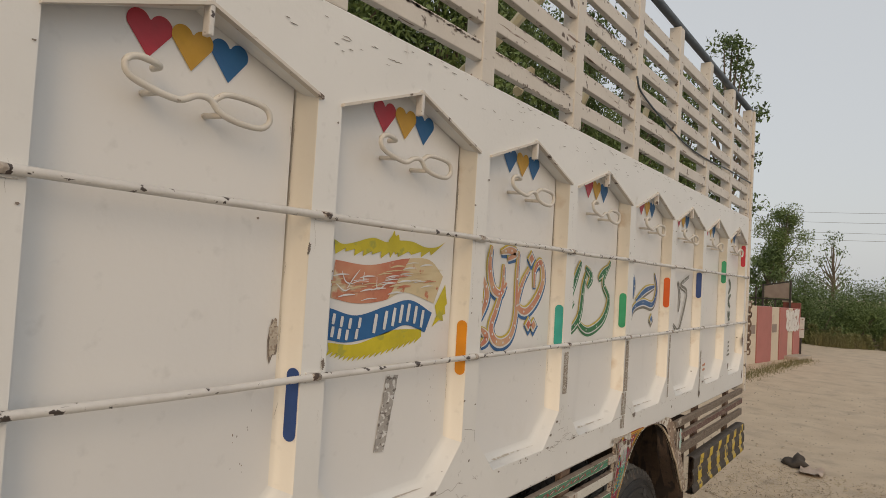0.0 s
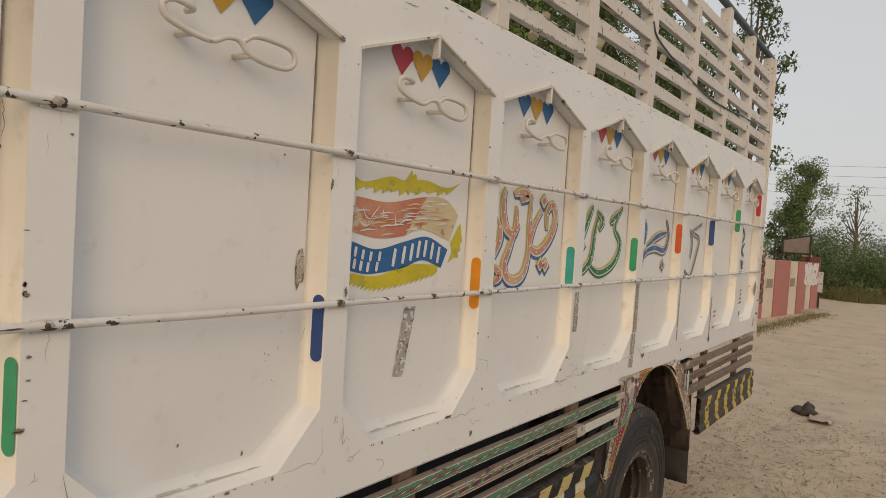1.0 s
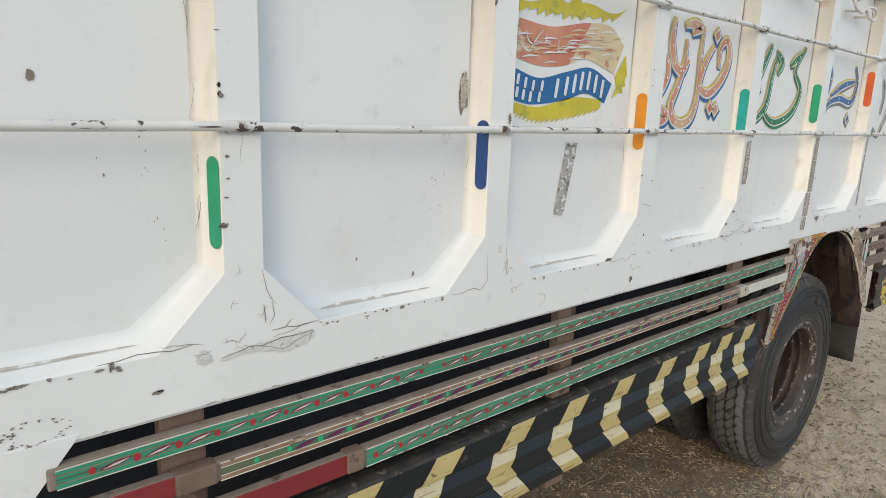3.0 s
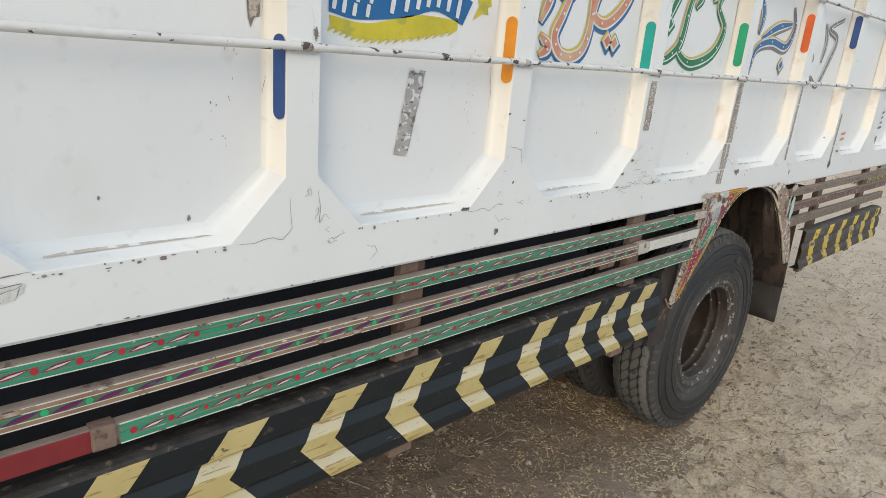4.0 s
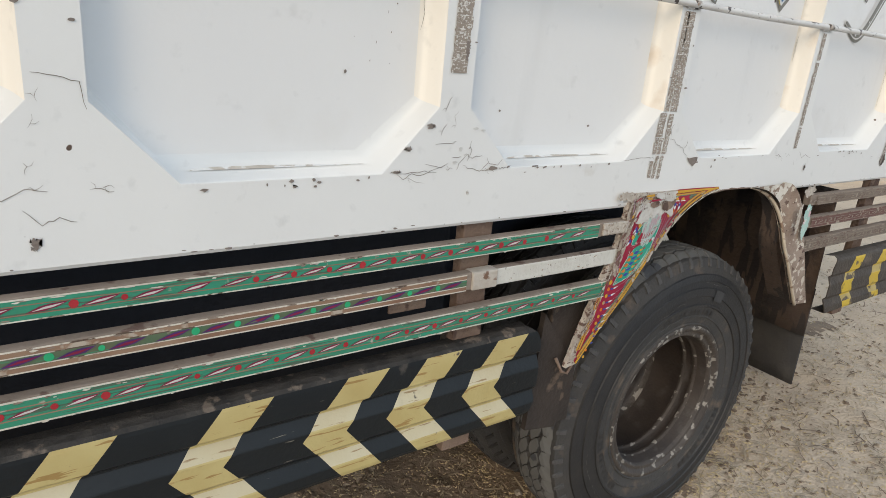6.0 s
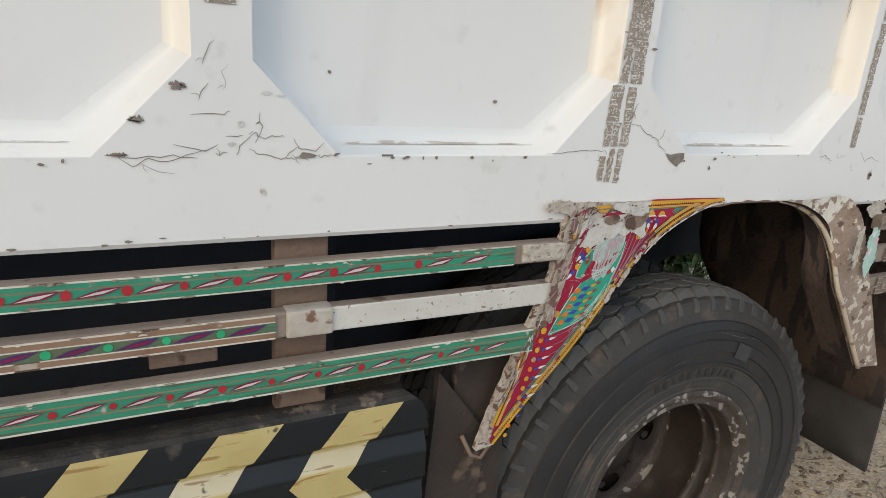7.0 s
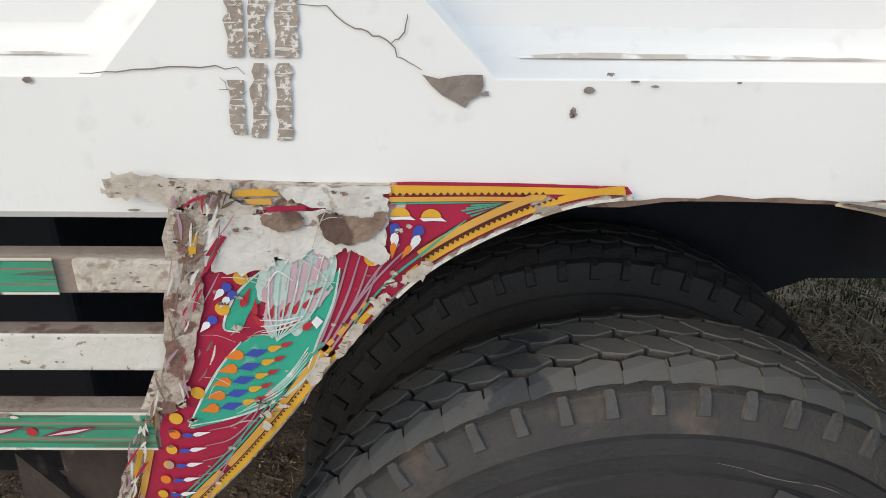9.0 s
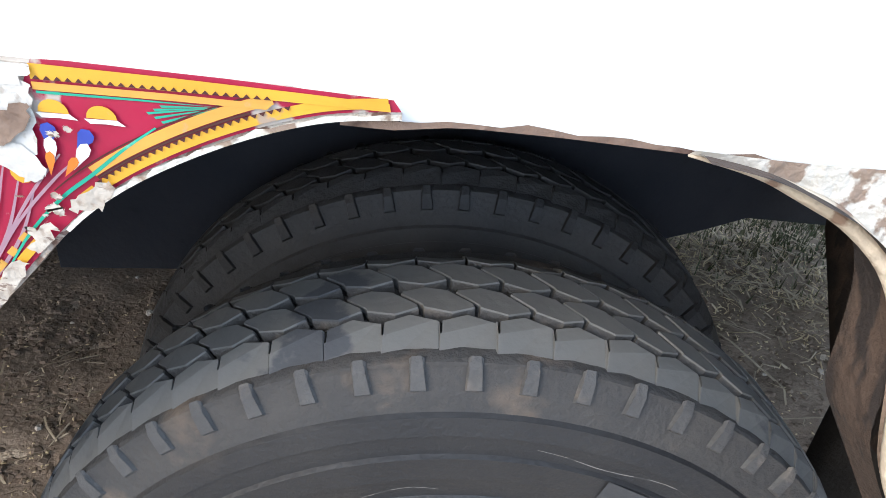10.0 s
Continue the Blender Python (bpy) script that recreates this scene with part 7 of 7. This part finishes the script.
# dark rag and torn paper on the ground
bm = bmesh.new()
bmesh.ops.create_icosphere(bm, subdivisions=3, radius=0.5)
for v in bm.verts:
    k = 0.75 + 0.5 * noise.noise(v.co * 3.1)
    v.co = Vector((v.co.x * 0.36 * k, v.co.y * 0.30 * k, max(0, v.co.z) * 0.30 * k))
rag = part("rag_heap", bm, material("dark_rag", (0.045, 0.04, 0.038), (0.09, 0.075, 0.06), 9, 0.95, 0.4), smooth=True)
rag.location = (8.65, -0.03, -0.005)
tagged(rag, "dark crumpled rag heap on the dirt", "rag")
bm = bmesh.new()
bmesh.ops.create_grid(bm, x_segments=8, y_segments=6, size=0.5)
for v in bm.verts:
    v.co = Vector((v.co.x * 0.30, v.co.y * 0.22, 0.02 + 0.045 * noise.noise((v.co.x * 5, v.co.y * 5, 2))))
scrap = part("paper_scrap", bm, material("dirty_paper", (0.50, 0.40, 0.33), (0.42, 0.33, 0.27), 12, 0.8, 0.2), smooth=True)
scrap.location = (8.42, -0.20, 0.0)
tagged(scrap, "crumpled pale paper scrap on the dirt", "paper")

# ---- trees, shrubs, lines ----
LEAF = [material("leaf_" + n, a, b, 3, 0.6, 0) for n, a, b in (("dark", (0.07, 0.12, 0.036), (0.095, 0.15, 0.05)), ("mid", (0.135, 0.20, 0.062), (0.105, 0.165, 0.052)), ("dry", (0.20, 0.205, 0.085), (0.15, 0.165, 0.065)))]
BARK = material("bark", (0.10, 0.08, 0.06), (0.16, 0.13, 0.10), 6, 0.95, 0.5, 40)


def leaves(rnd, clumps, per, size):
    """Loose clumps of small pointed leaves round the given centres."""
    verts, faces = [], []
    for c, r in clumps:
        for _ in range(per):
            d = Vector([max(-1.7, min(1.7, rnd.gauss(0, 1))) * q for q in (1, 1, 0.75)]) * r * 0.5
            m = Matrix.Translation(c + d) @ pose(0, 0, 0, rnd.uniform(-70, 70), rnd.uniform(-70, 70), rnd.uniform(0, 360))
            s = size * rnd.uniform(0.6, 1.3)
            b = len(verts)
            verts += [tuple(m @ Vector(v)) for v in ((-s, 0, 0), (0, -s * 0.42, 0.1 * s), (s, 0, 0), (0, s * 0.42, 0.1 * s))]
            faces.append((b, b + 1, b + 2, b + 3))
    return verts, [], faces


def tree(name, x, y, h, spread, seed, per=70, size=0.09, bare=0.35, mat=1, label="", clump=26):
    rnd = random.Random(seed)
    ob = thing(name, label, "tree", (x, y, 0))
    bm = bmesh.new()
    top = Vector((rnd.uniform(-0.3, 0.3), rnd.uniform(-0.3, 0.3), h * 0.8))
    stem = [top * (k / 6) + Vector((rnd.uniform(-0.08, 0.08), rnd.uniform(-0.08, 0.08), 0)) * (k > 0) for k in range(7)]
    tube(bm, stem, 0.028 * h, 8, taper=[1 - 0.13 * k for k in range(7)])
    clumps = []
    for k in range(clump):
        z = h * (bare + (1 - bare) * (k + rnd.random()) / clump)
        s = spread * math.sin(math.pi * min(1, 0.16 + 0.84 * (z / h - bare) / (1 - bare))) ** 0.6 * rnd.uniform(0.35, 1.05)
        a = rnd.uniform(0, 6.283)
        c = Vector((s * math.cos(a), s * math.sin(a), z))
        start = top * min(0.98, (z / h) * 0.85)
        mid = start.lerp(c, 0.5) + Vector((0, 0, -0.04 * h * rnd.random()))
        tube(bm, [start, mid, c], 0.008 * h, 5, taper=[1, 0.6, 0.15])
        clumps.append((c, spread * rnd.uniform(0.28, 0.5)))
    part("trunk", bm, BARK, ob)
    part("crown", leaves(rnd, clumps, per, size), LEAF[mat], ob)
    return ob


for n in range(11):
    x, y, h = 5.0 + 2.3 * n, 7.4 + 1.2 * (n % 3) * 0.6 + 0.06 * n, 9.0 + 0.9 * ((n * 7) % 4) * 0.5 - (0.12 * n if n > 7 else 0)
    tree("tree", x, y, h, 2.5, 50 + n, 600, 0.075, 0.16, n % 2, "dense green roadside tree behind the truck", 40)
for n, (x, y, h, s, per, size) in enumerate(((24.5, 8.0, 10.6, 2.0, 240, 0.10), (29.0, 7.4, 11.0, 1.9, 220, 0.11), (30.0, 5.6, 13.0, 1.5, 140, 0.11))):
    tree("tree", x, y, h, s, 80 + n, per, size, 0.22, n % 2, "tall green tree rising above the truck", 30)
tree("tree", 44.0, 5.3, 6.9, 1.6, 71, 420, 0.075, 0.42, 1, "tall loose green tree beyond the yard wall", 26)
tree("tree", 38.5, 5.1, 4.2, 1.0, 72, 110, 0.11, 0.30, 0, "low green tree behind the yard wall", 22)
tree("bare_tree", 49.0, 3.1, 5.9, 1.5, 73, 24, 0.10, 0.45, 0, "half-bare grey tree with crooked limbs", 22)
tree("bare_tree", 60.0, -0.4, 4.4, 0.8, 74, 60, 0.12, 0.55, 0, "thin half-bare tree beside the road", 12)


def shrub(x, y, w, h, seed, mat, per=460, size=0.046, label="dense green thorn shrub at the roadside"):
    rnd = random.Random(seed)
    ob = thing("shrub", label, "shrub", (x, y, 0))
    bm, clumps = bmesh.new(), []
    for k in range(26):
        a, q = rnd.uniform(0, 6.283), math.sqrt(rnd.random())
        z = h * rnd.uniform(0.12, 1.0) * (1 - 0.55 * q * q)
        c = Vector((0.6 * w * q * math.cos(a), w * q * math.sin(a), z))
        tube(bm, [Vector((c.x * 0.15, c.y * 0.15, -0.05)), Vector((c.x * 0.6, c.y * 0.6, z * 0.7)), c], 0.035, 5, taper=[1, 0.6, 0.2])
        clumps.append((c, h * rnd.uniform(0.22, 0.36)))
    part("branches", bm, BARK, ob)
    part("foliage", leaves(rnd, clumps, per, size), LEAF[mat], ob)


for n, (x, y, w, h, m) in enumerate(((30.5, 2.2, 1.6, 2.7, 0), (31.5, 0.9, 1.7, 3.2, 1), (32.0, -0.5, 1.6, 2.9, 1), (35.5, -2.0, 1.8, 2.6, 0), (29.5, 1.6, 1.0, 0.9, 2), (29.2, 0.4, 1.0, 0.8, 2), (30.0, -0.7, 1.1, 0.9, 2), (40.0, -3.2, 2.2, 3.1, 1), (47.0, -4.6, 2.6, 3.6, 2),
                                      (54.0, -6.0, 3.0, 4.2, 0), (37.0, 3.2, 2.0, 3.4, 0), (64.0, -7.5, 3.6, 5.0, 1), (27.5, 3.6, 1.3, 1.8, 0), (34, 1.4, 1.8, 3.4, 0), (78.0, -9.5, 5, 6.0, 0), (60, 2, 4, 3.6, 0), (70, -3.0, 5, 4.5, 1))):
    shrub(x, y, w, h * (0.80 if y > 1.2 else 0.56 if y > -1 else 0.34), 400 + n, m)

plant = thing("weed", "leafy green weed growing behind the truck", "weed", (5.33, 1.62, 0))
rnd = random.Random(66)
bm = bmesh.new()
tips = []
for k in range(14):
    a = rnd.uniform(0, 6.283)
    tip = Vector((0.22 * math.cos(a) * rnd.random(), 0.22 * math.sin(a) * rnd.random(), rnd.uniform(0.25, 0.72)))
    tube(bm, [Vector((0, 0, -0.02)), tip * 0.6, tip], 0.006, 5, taper=[1, 0.7, 0.3])
    tips.append((tip, 0.14))
part("stem", bm, BARK, plant)
part("foliage", leaves(rnd, tips, 26, 0.045), LEAF[1], plant)

GRASS = material("dry_grass", (0.085, 0.08, 0.035), (0.04, 0.055, 0.02), 3, 0.8, 0)


def grass(name, count, area, label, seed, tall=0.16, mat=GRASS):
    rnd = random.Random(seed)
    verts, faces = [], []
    for _ in range(count):
        x, y = area(rnd)
        a, h, w = rnd.uniform(0, 6.283), tall * rnd.uniform(0.3, 1.1), rnd.uniform(0.003, 0.007)
        lean = rnd.uniform(0.1, 0.7) * h
        b, z = len(verts), ground_height(x, y) - 0.005
        verts += [(x - w * math.sin(a), y + w * math.cos(a), z), (x + w * math.sin(a), y - w * math.cos(a), z), (x + lean * math.cos(a), y + lean * math.sin(a), z + h)]
        faces.append((b, b + 1, b + 2))
    tagged(part(name, (verts, [], faces), mat, kind="stuff"), label, "grass")


def strip_of_grass(rnd):
    s = rnd.random()
    return 13.5 + 8.5 * s, 2.15 - 0.75 * s + rnd.gauss(0, 0.16)


OLIVE = material("olive_grass", (0.22, 0.195, 0.09), (0.15, 0.145, 0.06), 3, 0.8, 0)
grass("grass", 5000, strip_of_grass, "dry grass at the foot of the yard wall", 8, 0.08, OLIVE)
grass("grass", 6000, lambda r: (5.6 + 0.6 * r.gauss(0, 1), 2.55 + 0.35 * r.gauss(0, 1)), "short green grass under and beyond the truck", 9, 0.07)


def long_stalk(rnd):
    v, f = stalk(rnd)
    k = rnd.uniform(1.5, 4.0)
    return [(x * k, y * 1.6, z * 1.5 + 0.004) for x, y, z in v], f


scatter("straw", 420, STRAW, "long dry stalks lying under the truck", long_stalk, lambda r: (r.gauss(5.15, 0.4), r.gauss(2.0, 0.4)), 55)
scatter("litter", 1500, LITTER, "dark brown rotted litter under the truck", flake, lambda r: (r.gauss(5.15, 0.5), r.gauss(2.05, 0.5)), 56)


def tufts(rnd):
    c = rnd.choice(((28.9, 1.7), (28.7, 1.0), (29.2, 0.5), (29.4, -0.4), (28.8, 1.35), (30.0, -1.2)))
    return rnd.gauss(c[0], 0.25), rnd.gauss(c[1], 0.16)


grass("weeds", 3600, tufts, "tufts of dry weeds before the shrubs", 10, 0.55, OLIVE)

WIRE = material("wire", (0.14, 0.14, 0.145), (0.18, 0.18, 0.18), 5, 0.5, 0)
for k, (za, zb) in enumerate(((10.6, 9.7), (9.6, 9.0), (8.6, 8.2), (7.9, 7.6))):
    bm = bmesh.new()
    tube(bm, [(68.5, 26 - 4.0 * q, za + (zb - za) * q / 15 - 0.9 * math.sin(math.pi * q / 15)) for q in range(16)], 0.014, 5)
    tagged(part("power_line", bm, WIRE), "thin dark overhead power line", "power line", "power lines")
for y in (26.0, -34.0):
    pole = thing("power_pole", "grey concrete power pole beside the road", "pole", (68.5, y, 0), "power poles")
    bm = bmesh.new()
    tube(bm, [(0, 0, 0), (0, 0, 11)], 0.16, 8)
    part("pole", bm, STONE, pole)
rnd = random.Random(31)
far = leaves(rnd, [(Vector((rnd.uniform(95, 125), rnd.uniform(-60, 60), rnd.uniform(0.3, 3.6))), 2.6) for _ in range(260)], 150, 0.19)
tagged(part("far_woods", far, LEAF[0], kind="stuff"), "hazy green line of distant trees", "woods")
